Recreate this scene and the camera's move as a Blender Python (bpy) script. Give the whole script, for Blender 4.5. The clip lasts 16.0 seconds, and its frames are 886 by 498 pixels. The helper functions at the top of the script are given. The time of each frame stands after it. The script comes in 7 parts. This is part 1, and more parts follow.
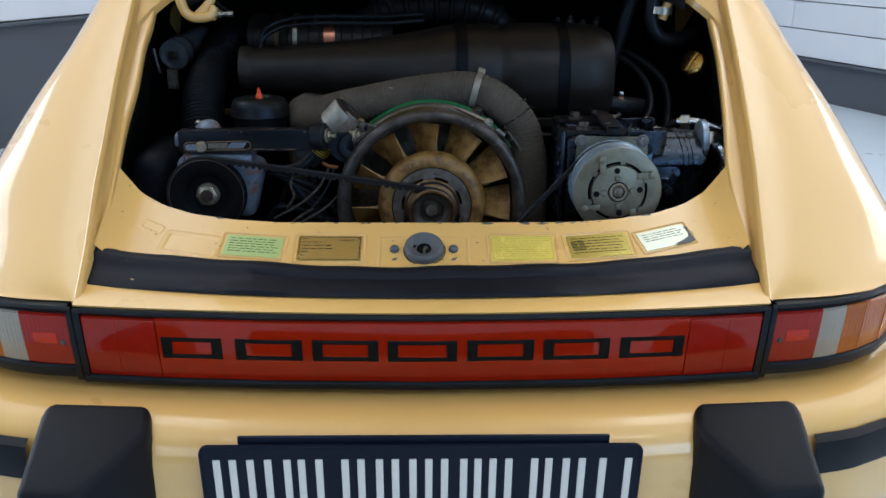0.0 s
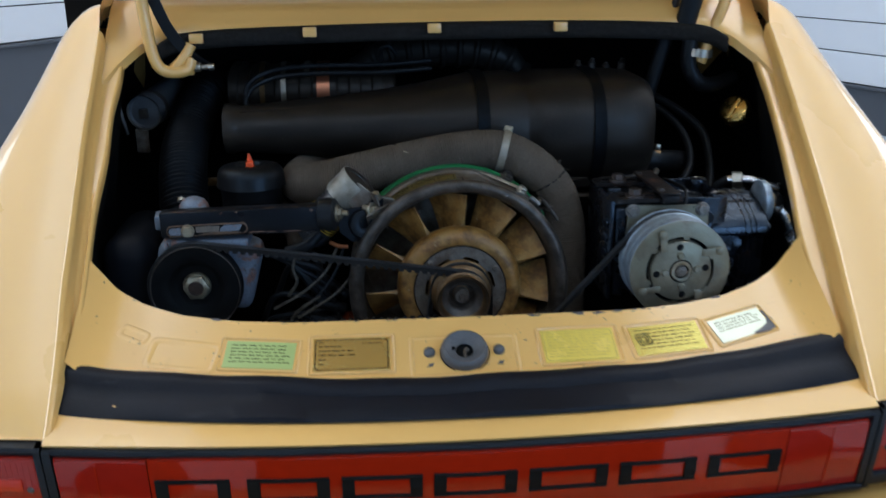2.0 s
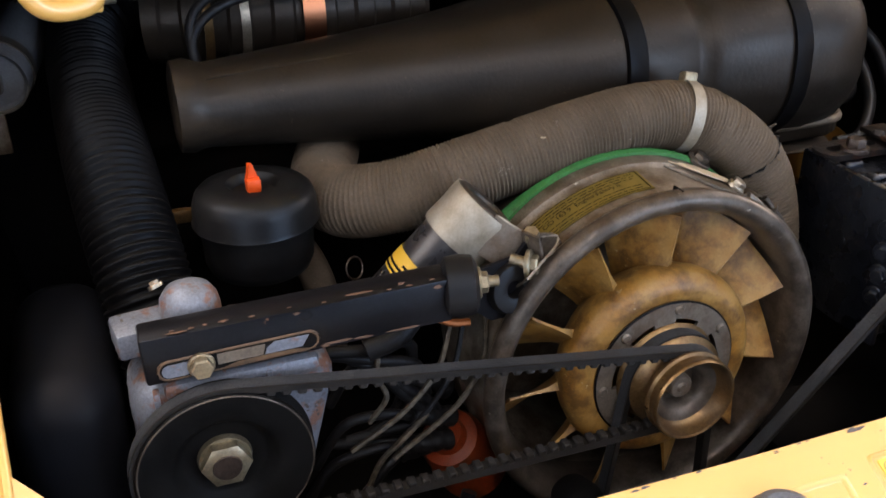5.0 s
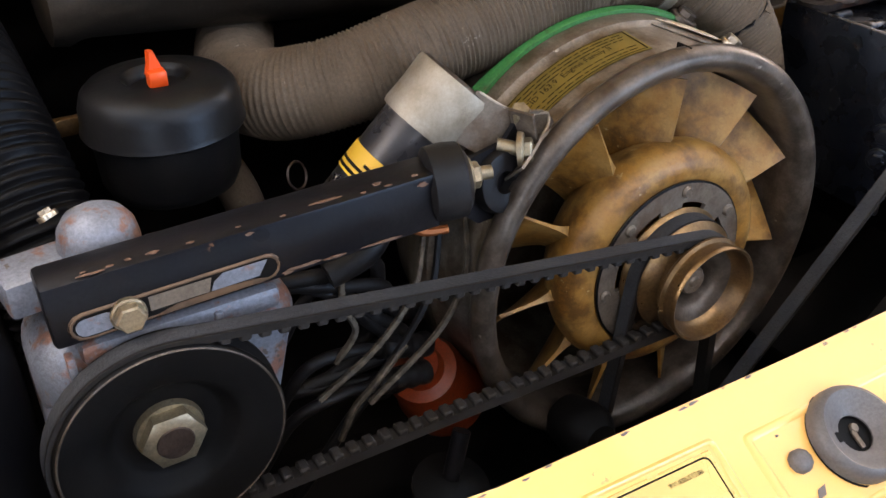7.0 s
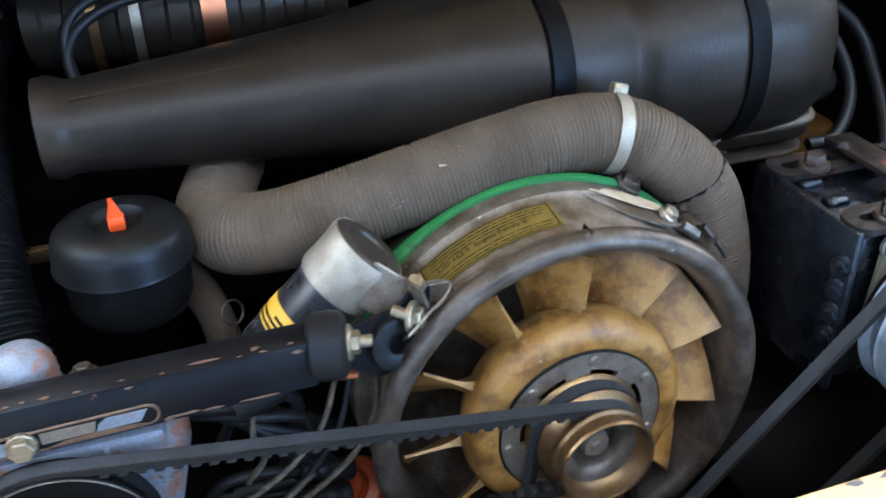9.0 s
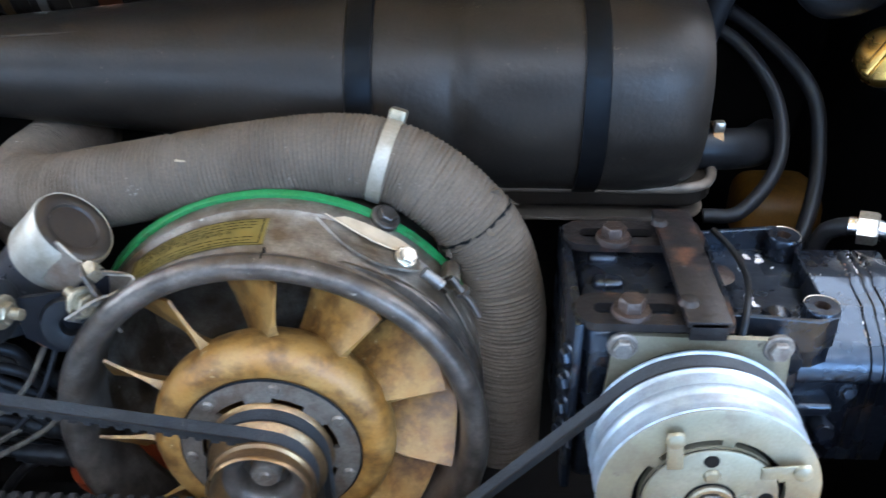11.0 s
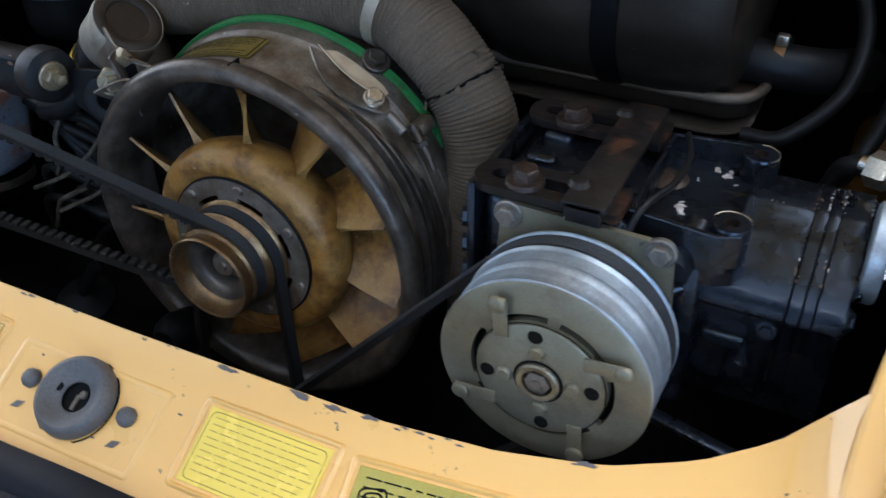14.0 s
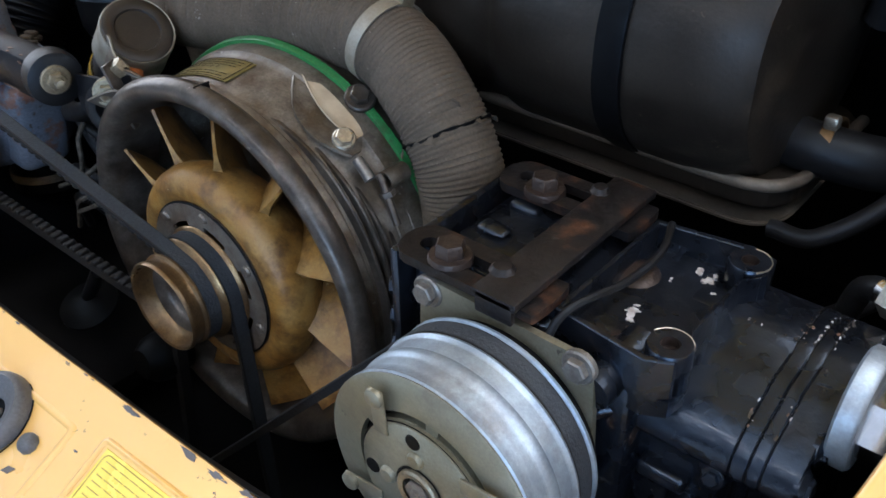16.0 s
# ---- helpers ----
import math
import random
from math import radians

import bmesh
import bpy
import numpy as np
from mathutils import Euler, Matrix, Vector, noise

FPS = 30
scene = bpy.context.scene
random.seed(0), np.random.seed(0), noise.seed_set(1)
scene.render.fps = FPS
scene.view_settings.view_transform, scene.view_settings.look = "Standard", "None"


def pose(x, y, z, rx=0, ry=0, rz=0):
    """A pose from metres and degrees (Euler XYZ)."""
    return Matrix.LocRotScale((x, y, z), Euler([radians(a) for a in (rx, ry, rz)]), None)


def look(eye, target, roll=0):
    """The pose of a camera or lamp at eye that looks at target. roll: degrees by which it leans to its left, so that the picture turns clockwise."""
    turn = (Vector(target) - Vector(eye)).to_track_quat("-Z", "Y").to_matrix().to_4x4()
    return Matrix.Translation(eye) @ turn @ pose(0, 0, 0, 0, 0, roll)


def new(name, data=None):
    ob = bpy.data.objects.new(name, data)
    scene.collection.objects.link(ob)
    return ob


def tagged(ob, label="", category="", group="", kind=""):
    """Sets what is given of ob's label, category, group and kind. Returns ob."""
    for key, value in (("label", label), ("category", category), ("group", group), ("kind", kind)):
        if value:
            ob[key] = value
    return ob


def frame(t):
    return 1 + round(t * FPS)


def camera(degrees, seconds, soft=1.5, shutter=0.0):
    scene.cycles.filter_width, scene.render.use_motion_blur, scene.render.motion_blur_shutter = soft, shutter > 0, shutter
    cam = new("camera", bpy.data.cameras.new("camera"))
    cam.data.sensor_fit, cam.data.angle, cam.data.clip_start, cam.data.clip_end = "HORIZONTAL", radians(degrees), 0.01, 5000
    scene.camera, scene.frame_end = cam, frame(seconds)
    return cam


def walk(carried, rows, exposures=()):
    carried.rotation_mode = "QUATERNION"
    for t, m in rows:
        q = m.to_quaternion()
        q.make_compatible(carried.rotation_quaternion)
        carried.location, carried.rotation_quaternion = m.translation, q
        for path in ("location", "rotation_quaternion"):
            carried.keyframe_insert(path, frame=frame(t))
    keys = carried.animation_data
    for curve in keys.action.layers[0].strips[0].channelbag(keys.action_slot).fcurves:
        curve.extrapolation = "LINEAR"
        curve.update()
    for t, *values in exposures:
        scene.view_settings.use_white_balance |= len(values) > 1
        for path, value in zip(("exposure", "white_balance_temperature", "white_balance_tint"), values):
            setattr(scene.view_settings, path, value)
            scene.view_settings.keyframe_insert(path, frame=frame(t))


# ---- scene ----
cam = camera(50.6, 16.0, shutter=0.5)
METRES, EYE, TILT, LEAN, TURN = 2.1, 1.25, -24.0, 0.0, 0.0
PATH = [
    (0, (0.001, -1.222, 1.213), (0.04, 0.674, 0.575), 0.3),
    (0.5, (-0.002, -1.201, 1.213), (0.042, 0.695, 0.578), -0.2),
    (1, (-0.015, -1.15, 1.223), (0.044, 0.747, 0.592), -0.7),
    (1.5, (-0.054, -1.076, 1.227), (0.049, 0.826, 0.616), 0.0),
    (2, (-0.106, -0.991, 1.249), (0.051, 0.906, 0.632), -0.4),
    (2.5, (-0.143, -0.874, 1.292), (-0.024, 1.008, 0.625), -1.4),
    (3, (-0.201, -0.735, 1.312), (-0.072, 1.125, 0.588), 0.1),
    (3.2, (-0.224, -0.644, 1.299), (-0.057, 1.208, 0.563), 0.2),
    (5.3, (-0.372, -0.321, 1.23), (0.274, 1.313, 0.275), -0.3),
    (5.5, (-0.38, -0.302, 1.221), (0.275, 1.319, 0.249), -0.3),
    (6, (-0.394, -0.253, 1.192), (0.3, 1.308, 0.152), 0.5),
    (6.5, (-0.394, -0.22, 1.168), (0.334, 1.312, 0.108), -0.0),
    (7, (-0.38, -0.215, 1.163), (0.462, 1.248, 0.09), -0.7),
    (7.5, (-0.389, -0.21, 1.166), (0.37, 1.294, 0.089), -1.3),
    (8, (-0.369, -0.228, 1.192), (0.397, 1.291, 0.14), 0.2),
    (8.5, (-0.324, -0.261, 1.231), (0.367, 1.308, 0.2), -1.4),
    (9, (-0.225, -0.282, 1.261), (0.288, 1.351, 0.227), -1.8),
    (9.5, (-0.137, -0.292, 1.272), (0.197, 1.384, 0.234), -1.7),
    (10, (-0.033, -0.314, 1.274), (0.166, 1.393, 0.25), -1.2),
    (10.2, (0.004, -0.322, 1.274), (0.141, 1.383, 0.238), -0.7),
    (12.3, (0.291, -0.242, 1.223), (-0.065, 1.404, 0.145), -1.3),
    (12.5, (0.304, -0.245, 1.216), (-0.133, 1.373, 0.125), -1.7),
    (13, (0.338, -0.262, 1.211), (-0.31, 1.261, 0.089), -2.7),
    (13.5, (0.367, -0.281, 1.216), (-0.347, 1.194, 0.069), -2.4),
    (14, (0.407, -0.279, 1.232), (-0.324, 1.16, 0.051), -0.9),
    (14.5, (0.45, -0.24, 1.243), (-0.374, 1.142, 0.055), -0.7),
    (15, (0.464, -0.206, 1.228), (-0.436, 1.165, 0.084), 0.4),
    (15.5, (0.477, -0.165, 1.216), (-0.494, 1.155, 0.07), 0.5),
    (16, (0.489, -0.138, 1.216), (-0.576, 1.107, 0.068), -1.1),
]
EXPOSURES = [(0, -0.60, 5960, 9.5), (2, -0.66, 5820, 9.5), (3.2, -0.52, 5980, 9.5), (5.3, 0.76, 8050, 25), (8, 0.94, 7650, 22), (9, 1.32, 6050, 13), (10, 1.56, 5800, 13), (12.5, 1.12, 5850, 13), (13, 0.68, 6450, 15), (13.5, 0.22, 6400, 14), (14, -0.10, 6150, 14), (14.5, -0.14, 6080, 14), (16, 0.34, 6400, 15)]
walk(cam, [(t, look(eye, target, roll)) for t, eye, target, roll in PATH], EXPOSURES)

# ---- world and lights ----
world = bpy.data.worlds.new("showroom_world")
scene.world = world
world.use_nodes = True
wn = world.node_tree.nodes
wn["Background"].inputs[0].default_value = (0.75, 0.86, 1.0, 1)
wn["Background"].inputs[1].default_value = 0.02


def area(name, at, target, sx, sy, watts, colour):
    li = bpy.data.lights.new(name, "AREA")
    li.shape, li.size, li.size_y, li.energy, li.color = "RECTANGLE", sx, sy, watts, colour
    ob = new(name, li)
    ob.matrix_world = look(at, target)
    return ob


WHITE = (1.0, 0.965, 0.92)
SKY = (0.72, 0.87, 1.0)
for lx, ly, sx, sy, watts, colour in ((-2.6, -1.6, 2.2, 1.0, 5, SKY), (0.1, -1.5, 1.8, 0.5, 2.5, SKY), (2.6, -1.6, 2.2, 1.0, 6, SKY), (-0.9, -2.5, 1.1, 0.16, 12, WHITE), (1.3, -2.5, 1.1, 0.16, 12, WHITE), (0.3, -3.6, 1.8, 0.2, 22, WHITE), (-3.1, 1.5, 4.2, 4.0, 56, WHITE), (3.1, 1.5, 4.2, 4.0, 64, WHITE), (-1.25, 0.4, 0.32, 1.8, 31, WHITE), (1.30, 0.42, 0.32, 1.8, 38, WHITE),
                                      (-2.4, 5.2, 2.0, 1.5, 40, WHITE), (0.6, 5.6, 2.0, 1.5, 40, WHITE), (2.8, 5.2, 2.0, 1.5, 40, WHITE)):
    area("ceiling_panel", (lx, ly, 3.40), (lx, ly + 0.0001, 0), sx, sy, watts, colour)
area("side_window", (4.35, 1.5, 1.9), (0.0, 0.2, 0.9), 3.0, 1.4, 76, (1.0, 0.95, 0.88))
area("side_window", (-3.6, 0.9, 1.7), (0.0, 0.4, 1.0), 3.0, 2.0, 88, (0.84, 0.92, 1.0))
area("rear_window_light", (3.4, -5.3, 1.8), (0.3, 0.2, 0.9), 3.4, 2.2, 150, (0.46, 0.70, 1.0))
area("rear_window_light", (-3.6, -5.3, 1.8), (-0.3, 0.2, 0.9), 2.4, 2.0, 45, (0.62, 0.80, 1.0))


# ---- materials ----
def material(name, colour, rough=0.5, metal=0.0, second=None, scale=20.0, amount=0.35, bump=0.0, bump_scale=120.0, coat=0.0,
             dirt=None, dirt_scale=6.0, dirt_amount=0.0, dirt_sharp=0.12, vary=0.0, spec=0.5, specks=None, speck_scale=150.0, speck_amount=0.2,
             stretch=(1, 1, 1), grain=0.26):
    """A surface with several scales of variation: a fine grain towards `second`, larger stains of `dirt`,
    and clustered `specks`; `stretch` draws the stains out along an axis."""
    m = bpy.data.materials.new(name)
    m.use_nodes = True
    nt = m.node_tree
    nd, lk = nt.nodes, nt.links
    b = nd["Principled BSDF"]
    co = nd.new("ShaderNodeTexCoord")
    n1 = nd.new("ShaderNodeTexNoise")
    n1.inputs["Scale"].default_value, n1.inputs["Detail"].default_value = scale, 6
    lk.new(co.outputs["Object"], n1.inputs["Vector"])
    mx = nd.new("ShaderNodeMix")
    mx.data_type = "RGBA"
    mx.inputs[6].default_value = (*colour, 1)
    mx.inputs[7].default_value = (*(second or [c * 0.7 for c in colour]), 1)
    ra = nd.new("ShaderNodeMapRange")
    ra.inputs[1].default_value, ra.inputs[2].default_value, ra.inputs[4].default_value = 0.38, 0.68, amount
    lk.new(n1.outputs["Fac"], ra.inputs[0])
    lk.new(ra.outputs[0], mx.inputs[0])
    out = mx.outputs[2]
    if dirt:
        n2 = nd.new("ShaderNodeTexNoise")
        n2.inputs["Scale"].default_value, n2.inputs["Detail"].default_value, n2.inputs["Roughness"].default_value = dirt_scale, 8, 0.65
        mp = nd.new("ShaderNodeMapping")
        mp.inputs["Scale"].default_value = stretch
        lk.new(co.outputs["Object"], mp.inputs["Vector"])
        lk.new(mp.outputs[0], n2.inputs["Vector"])
        r2 = nd.new("ShaderNodeMapRange")
        mid = 0.61 - 0.26 * dirt_amount
        r2.inputs[1].default_value, r2.inputs[2].default_value = mid, mid + dirt_sharp
        r2.inputs[4].default_value = 0.85
        lk.new(n2.outputs["Fac"], r2.inputs[0])
        m2 = nd.new("ShaderNodeMix")
        m2.data_type = "RGBA"
        m2.inputs[7].default_value = (*dirt, 1)
        lk.new(out, m2.inputs[6])
        lk.new(r2.outputs[0], m2.inputs[0])
        out = m2.outputs[2]
        if metal:
            r3 = nd.new("ShaderNodeMapRange")
            r3.inputs[3].default_value, r3.inputs[4].default_value = metal, metal * 0.3
            lk.new(r2.outputs[0], r3.inputs[0])
            lk.new(r3.outputs[0], b.inputs["Metallic"])
    if specks:
        na, nb = nd.new("ShaderNodeTexNoise"), nd.new("ShaderNodeTexNoise")
        na.inputs["Scale"].default_value, na.inputs["Detail"].default_value = speck_scale, 3
        nb.inputs["Scale"].default_value, nb.inputs["Detail"].default_value = speck_scale * 0.17, 4
        lk.new(co.outputs["Object"], na.inputs["Vector"])
        lk.new(co.outputs["Object"], nb.inputs["Vector"])
        ra2, rb2, mu = nd.new("ShaderNodeMapRange"), nd.new("ShaderNodeMapRange"), nd.new("ShaderNodeMath")
        lk.new(na.outputs["Fac"], ra2.inputs[0])
        lk.new(nb.outputs["Fac"], rb2.inputs[0])
        ra2.inputs[1].default_value, ra2.inputs[2].default_value = 0.62 - 0.1 * speck_amount, 0.65 - 0.1 * speck_amount
        rb2.inputs[1].default_value, rb2.inputs[2].default_value = 0.60 - 0.25 * speck_amount, 0.68 - 0.25 * speck_amount
        mu.operation = "MULTIPLY"
        lk.new(ra2.outputs[0], mu.inputs[0])
        lk.new(rb2.outputs[0], mu.inputs[1])
        mk = nd.new("ShaderNodeMix")
        mk.data_type = "RGBA"
        mk.inputs[7].default_value = (*specks, 1)
        lk.new(out, mk.inputs[6])
        lk.new(mu.outputs[0], mk.inputs[0])
        out = mk.outputs[2]
    if dirt and grain:
        nf = nd.new("ShaderNodeTexNoise")
        nf.inputs["Scale"].default_value, nf.inputs["Detail"].default_value, nf.inputs["Roughness"].default_value = 520, 5, 0.7
        lk.new(co.outputs["Object"], nf.inputs["Vector"])
        rf, hf = nd.new("ShaderNodeMapRange"), nd.new("ShaderNodeHueSaturation")
        rf.inputs[1].default_value, rf.inputs[2].default_value, rf.inputs[3].default_value, rf.inputs[4].default_value = 0.3, 0.7, 1 - grain, 1 + grain
        lk.new(nf.outputs["Fac"], rf.inputs[0])
        lk.new(rf.outputs[0], hf.inputs["Value"])
        lk.new(out, hf.inputs["Color"])
        out = hf.outputs[0]
    if vary:
        oi = nd.new("ShaderNodeObjectInfo")
        hs = nd.new("ShaderNodeHueSaturation")
        r4 = nd.new("ShaderNodeMapRange")
        r4.inputs[3].default_value, r4.inputs[4].default_value = 1 - vary, 1 + vary
        lk.new(oi.outputs["Random"], r4.inputs[0])
        lk.new(r4.outputs[0], hs.inputs["Value"])
        lk.new(out, hs.inputs["Color"])
        out = hs.outputs[0]
    lk.new(out, b.inputs["Base Color"])
    rr = nd.new("ShaderNodeMapRange")
    rr.inputs[3].default_value, rr.inputs[4].default_value = max(0.03, rough - 0.12 * (rough > 0.2)), min(1, rough + 0.14 * (rough > 0.2) + 0.02)
    lk.new(n1.outputs["Fac"], rr.inputs[0])
    lk.new(rr.outputs[0], b.inputs["Roughness"])
    if not (dirt and metal):
        b.inputs["Metallic"].default_value = metal
    b.inputs["Coat Weight"].default_value = coat
    b.inputs["Coat Roughness"].default_value = 0.03
    b.inputs["Specular IOR Level"].default_value = spec
    if bump:
        n3 = nd.new("ShaderNodeTexNoise")
        n3.inputs["Scale"].default_value, n3.inputs["Detail"].default_value = bump_scale, 4
        lk.new(co.outputs["Object"], n3.inputs["Vector"])
        bp = nd.new("ShaderNodeBump")
        bp.inputs["Strength"].default_value, bp.inputs["Distance"].default_value = bump, 0.002
        lk.new(n3.outputs["Fac"], bp.inputs["Height"])
        lk.new(bp.outputs[0], b.inputs["Normal"])
    return m


def lens(name, colour):
    m = material(name, colour, 0.06, second=[c * 0.8 for c in colour], scale=60, coat=0.0, spec=0.28)
    m.node_tree.nodes["Principled BSDF"].inputs["Transmission Weight"].default_value = 0.06
    return m


YELLOW = material("yellow_paint", (0.83, 0.49, 0.145), 0.28, second=(0.80, 0.465, 0.135), scale=3, coat=1.0, bump=0.012, bump_scale=300)
YELLOW_WORN = material("worn_yellow_paint", (0.83, 0.49, 0.145), 0.3, second=(0.79, 0.45, 0.125), scale=9, coat=0.9, dirt=(0.50, 0.27, 0.08),
                       dirt_scale=22, dirt_amount=-0.12, dirt_sharp=0.25, bump=0.05, bump_scale=110, specks=(0.09, 0.07, 0.05), speck_scale=240, speck_amount=-0.05, grain=0)
CHIP = material("bare_primer", (0.12, 0.11, 0.11), 0.6, scale=90)
RUBBER = material("black_rubber", (0.008, 0.0080, 0.0086), 0.42, spec=0.22, second=(0.015, 0.015, 0.017), scale=30, bump=0.15, bump_scale=220)
SEAL = material("rubber_seal", (0.0068, 0.0078, 0.0120), 0.44, spec=0.16, second=(0.012, 0.0135, 0.019), scale=18, amount=0.6, bump=0.12, bump_scale=90, dirt=(0.07, 0.07, 0.075), dirt_scale=9, dirt_amount=-0.05, dirt_sharp=0.3, stretch=(1, 6, 6))
BUMPER_RUBBER = material("bumper_rubber", (0.0070, 0.0076, 0.0096), 0.42, spec=0.17, second=(0.012, 0.0128, 0.015), scale=14, bump=0.25, bump_scale=700)
PLASTIC = material("black_plastic", (0.0105, 0.0088, 0.0074), 0.36, second=(0.021, 0.0172, 0.0138), scale=19.8, amount=0.7, dirt=(0.046, 0.035, 0.025),
                   dirt_scale=13.2, dirt_amount=0.1, dirt_sharp=0.22, bump=0.14, bump_scale=240, specks=(0.045, 0.03525, 0.027), speck_scale=330, speck_amount=-0.05, spec=0.26, stretch=(0.5, 1, 1.4))
CANISTER = material("black_reservoir_plastic", (0.0056, 0.0060, 0.0070), 0.36, spec=0.28, second=(0.011, 0.0108, 0.0112), scale=26, amount=0.7, dirt=(0.026, 0.022, 0.018), dirt_scale=18, dirt_amount=0.05, dirt_sharp=0.3, bump=0.1, bump_scale=240)
LINER = material("bay_black", (0.004, 0.004, 0.0045), 0.75, spec=0.10, second=(0.009, 0.009, 0.009), scale=11, bump=0.2, bump_scale=60)
FABRIC = material("grey_hose_fabric", (0.080, 0.063, 0.046), 0.85, second=(0.125, 0.101, 0.077), scale=30, amount=0.6, dirt=(0.048, 0.036, 0.026),
                  dirt_scale=17, dirt_amount=0.36, dirt_sharp=0.28, bump=0.35, bump_scale=420, specks=(0.2496, 0.2262, 0.195), speck_scale=420, speck_amount=-0.1)
FAN_TAN = material("fan_fibreglass", (0.27, 0.130, 0.026), 0.42, second=(0.34, 0.212, 0.072), scale=44, amount=0.7, dirt=(0.0688, 0.02752, 0.00688),
                   dirt_scale=52, dirt_amount=0.68, dirt_sharp=0.2, bump=0.25, bump_scale=180, vary=0.08, specks=(0.4128, 0.3234, 0.1926), speck_scale=300, speck_amount=-0.1, grain=0.14)
MAGNESIUM = material("dull_magnesium", (0.088, 0.068, 0.046), 0.42, 0.45, second=(0.27, 0.255, 0.23), scale=44, amount=0.75, dirt=(0.03375, 0.0225, 0.0135),
                     dirt_scale=31.2, dirt_amount=0.45, dirt_sharp=0.18, bump=0.22, bump_scale=200, specks=(0.315, 0.3075, 0.285), speck_scale=300, speck_amount=0.0)
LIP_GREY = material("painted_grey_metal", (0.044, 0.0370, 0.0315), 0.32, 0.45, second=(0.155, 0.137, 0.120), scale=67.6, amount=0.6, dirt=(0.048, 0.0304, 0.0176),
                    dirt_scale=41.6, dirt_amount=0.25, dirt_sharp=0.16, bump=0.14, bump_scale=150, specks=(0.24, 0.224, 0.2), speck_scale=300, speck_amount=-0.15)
HUB_GREY = material("hub_plate_metal", (0.15, 0.132, 0.112), 0.42, 0.4, second=(0.075, 0.062, 0.050), scale=72, dirt=(0.072, 0.048, 0.032), dirt_scale=36, dirt_amount=0.4)
GOLD_ZINC = material("yellow_zinc_plate", (0.22, 0.138, 0.064), 0.30, 0.85, second=(0.10, 0.068, 0.045), scale=54, amount=0.7, dirt=(0.085, 0.0425, 0.0187),
                     dirt_scale=46.8, dirt_amount=0.38, dirt_sharp=0.2, bump=0.08, bump_scale=160)
STEEL = material("zinc_steel", (0.468, 0.441, 0.378), 0.3, 0.9, second=(0.342, 0.3105, 0.252), scale=90, amount=0.6, dirt=(0.171, 0.1035, 0.0495), dirt_scale=51, dirt_amount=0.25, dirt_sharp=0.25,
                 bump=0.06, bump_scale=200)
NUT = material("dulled_zinc_nut", (0.27, 0.245, 0.18), 0.36, 0.75, second=(0.17, 0.14, 0.095), scale=60, amount=0.7, dirt=(0.11, 0.07, 0.04), dirt_scale=70, dirt_amount=0.3, dirt_sharp=0.25, bump=0.08, bump_scale=200)
BRIGHT = material("polished_steel", (0.72, 0.73, 0.74), 0.22, 1.0, second=(0.55, 0.56, 0.57), scale=90, bump=0.03)
CLUTCH = material("clutch_plate_zinc", (0.170, 0.162, 0.115), 0.40, 0.6, second=(0.25, 0.245, 0.195), scale=30, amount=0.75, dirt=(0.095, 0.078, 0.052),
                  dirt_scale=26, dirt_amount=0.46, dirt_sharp=0.2, bump=0.08, bump_scale=160, specks=(0.07, 0.062, 0.05), speck_scale=220, speck_amount=-0.05, grain=0.14)
PULLEY_STEEL = material("machined_pulley_steel", (0.36, 0.45, 0.54), 0.46, 0.75, second=(0.20, 0.25, 0.31), scale=55, amount=0.8, dirt=(0.15, 0.135, 0.12),
                        dirt_scale=36, dirt_amount=0.42, dirt_sharp=0.25, bump=0.06, bump_scale=180, grain=0.14)
ALUMINIUM = material("cast_aluminium", (0.145, 0.173, 0.220), 0.46, 0.3, second=(0.205, 0.233, 0.285), scale=72, dirt=(0.1923, 0.08504, 0.04807), dirt_scale=38.4,
                     dirt_amount=0.3, dirt_sharp=0.06, bump=0.3, bump_scale=260, specks=(0.08874, 0.07395, 0.06656), speck_scale=170, speck_amount=0.15)
BLACK_STEEL = material("black_painted_steel", (0.0050, 0.0054, 0.0074), 0.30, spec=0.16, second=(0.013, 0.0128, 0.0145), scale=25, dirt=(0.026, 0.018, 0.014),
                       dirt_scale=14, dirt_amount=0.1, dirt_sharp=0.3, bump=0.1, bump_scale=160, specks=(0.24, 0.13, 0.075), speck_scale=200, speck_amount=-0.15)
BLACK_PULLEY = material("black_pulley", (0.0040, 0.0040, 0.0042), 0.5, spec=0.10, second=(0.010, 0.0095, 0.0092), scale=30, bump=0.1, bump_scale=200)
COMPRESSOR = material("gloss_black_casting", (0.0034, 0.0042, 0.0064), 0.26, second=(0.0095, 0.0122, 0.0185), scale=48.4, dirt=(0.05, 0.03, 0.02), dirt_scale=39.6,
                      dirt_amount=-0.06, dirt_sharp=0.12, bump=0.5, bump_scale=85, coat=0.15, specks=(0.42, 0.44, 0.48), speck_scale=420, speck_amount=-0.3, spec=0.62)
# sky-blue reflections on the black casting are put into its specular tint
COMPRESSOR.node_tree.nodes["Principled BSDF"].inputs["Specular Tint"].default_value = (0.56, 0.74, 1.0, 1)
RUSTY = material("rusty_black_steel", (0.0085, 0.0080, 0.0088), 0.34, second=(0.018, 0.0155, 0.0150), scale=54, amount=0.6, dirt=(0.095, 0.042, 0.022), dirt_scale=34,
                 dirt_amount=0.30, dirt_sharp=0.16, spec=0.22, bump=0.45, bump_scale=150, specks=(0.22, 0.21, 0.22), speck_scale=260, speck_amount=-0.1)
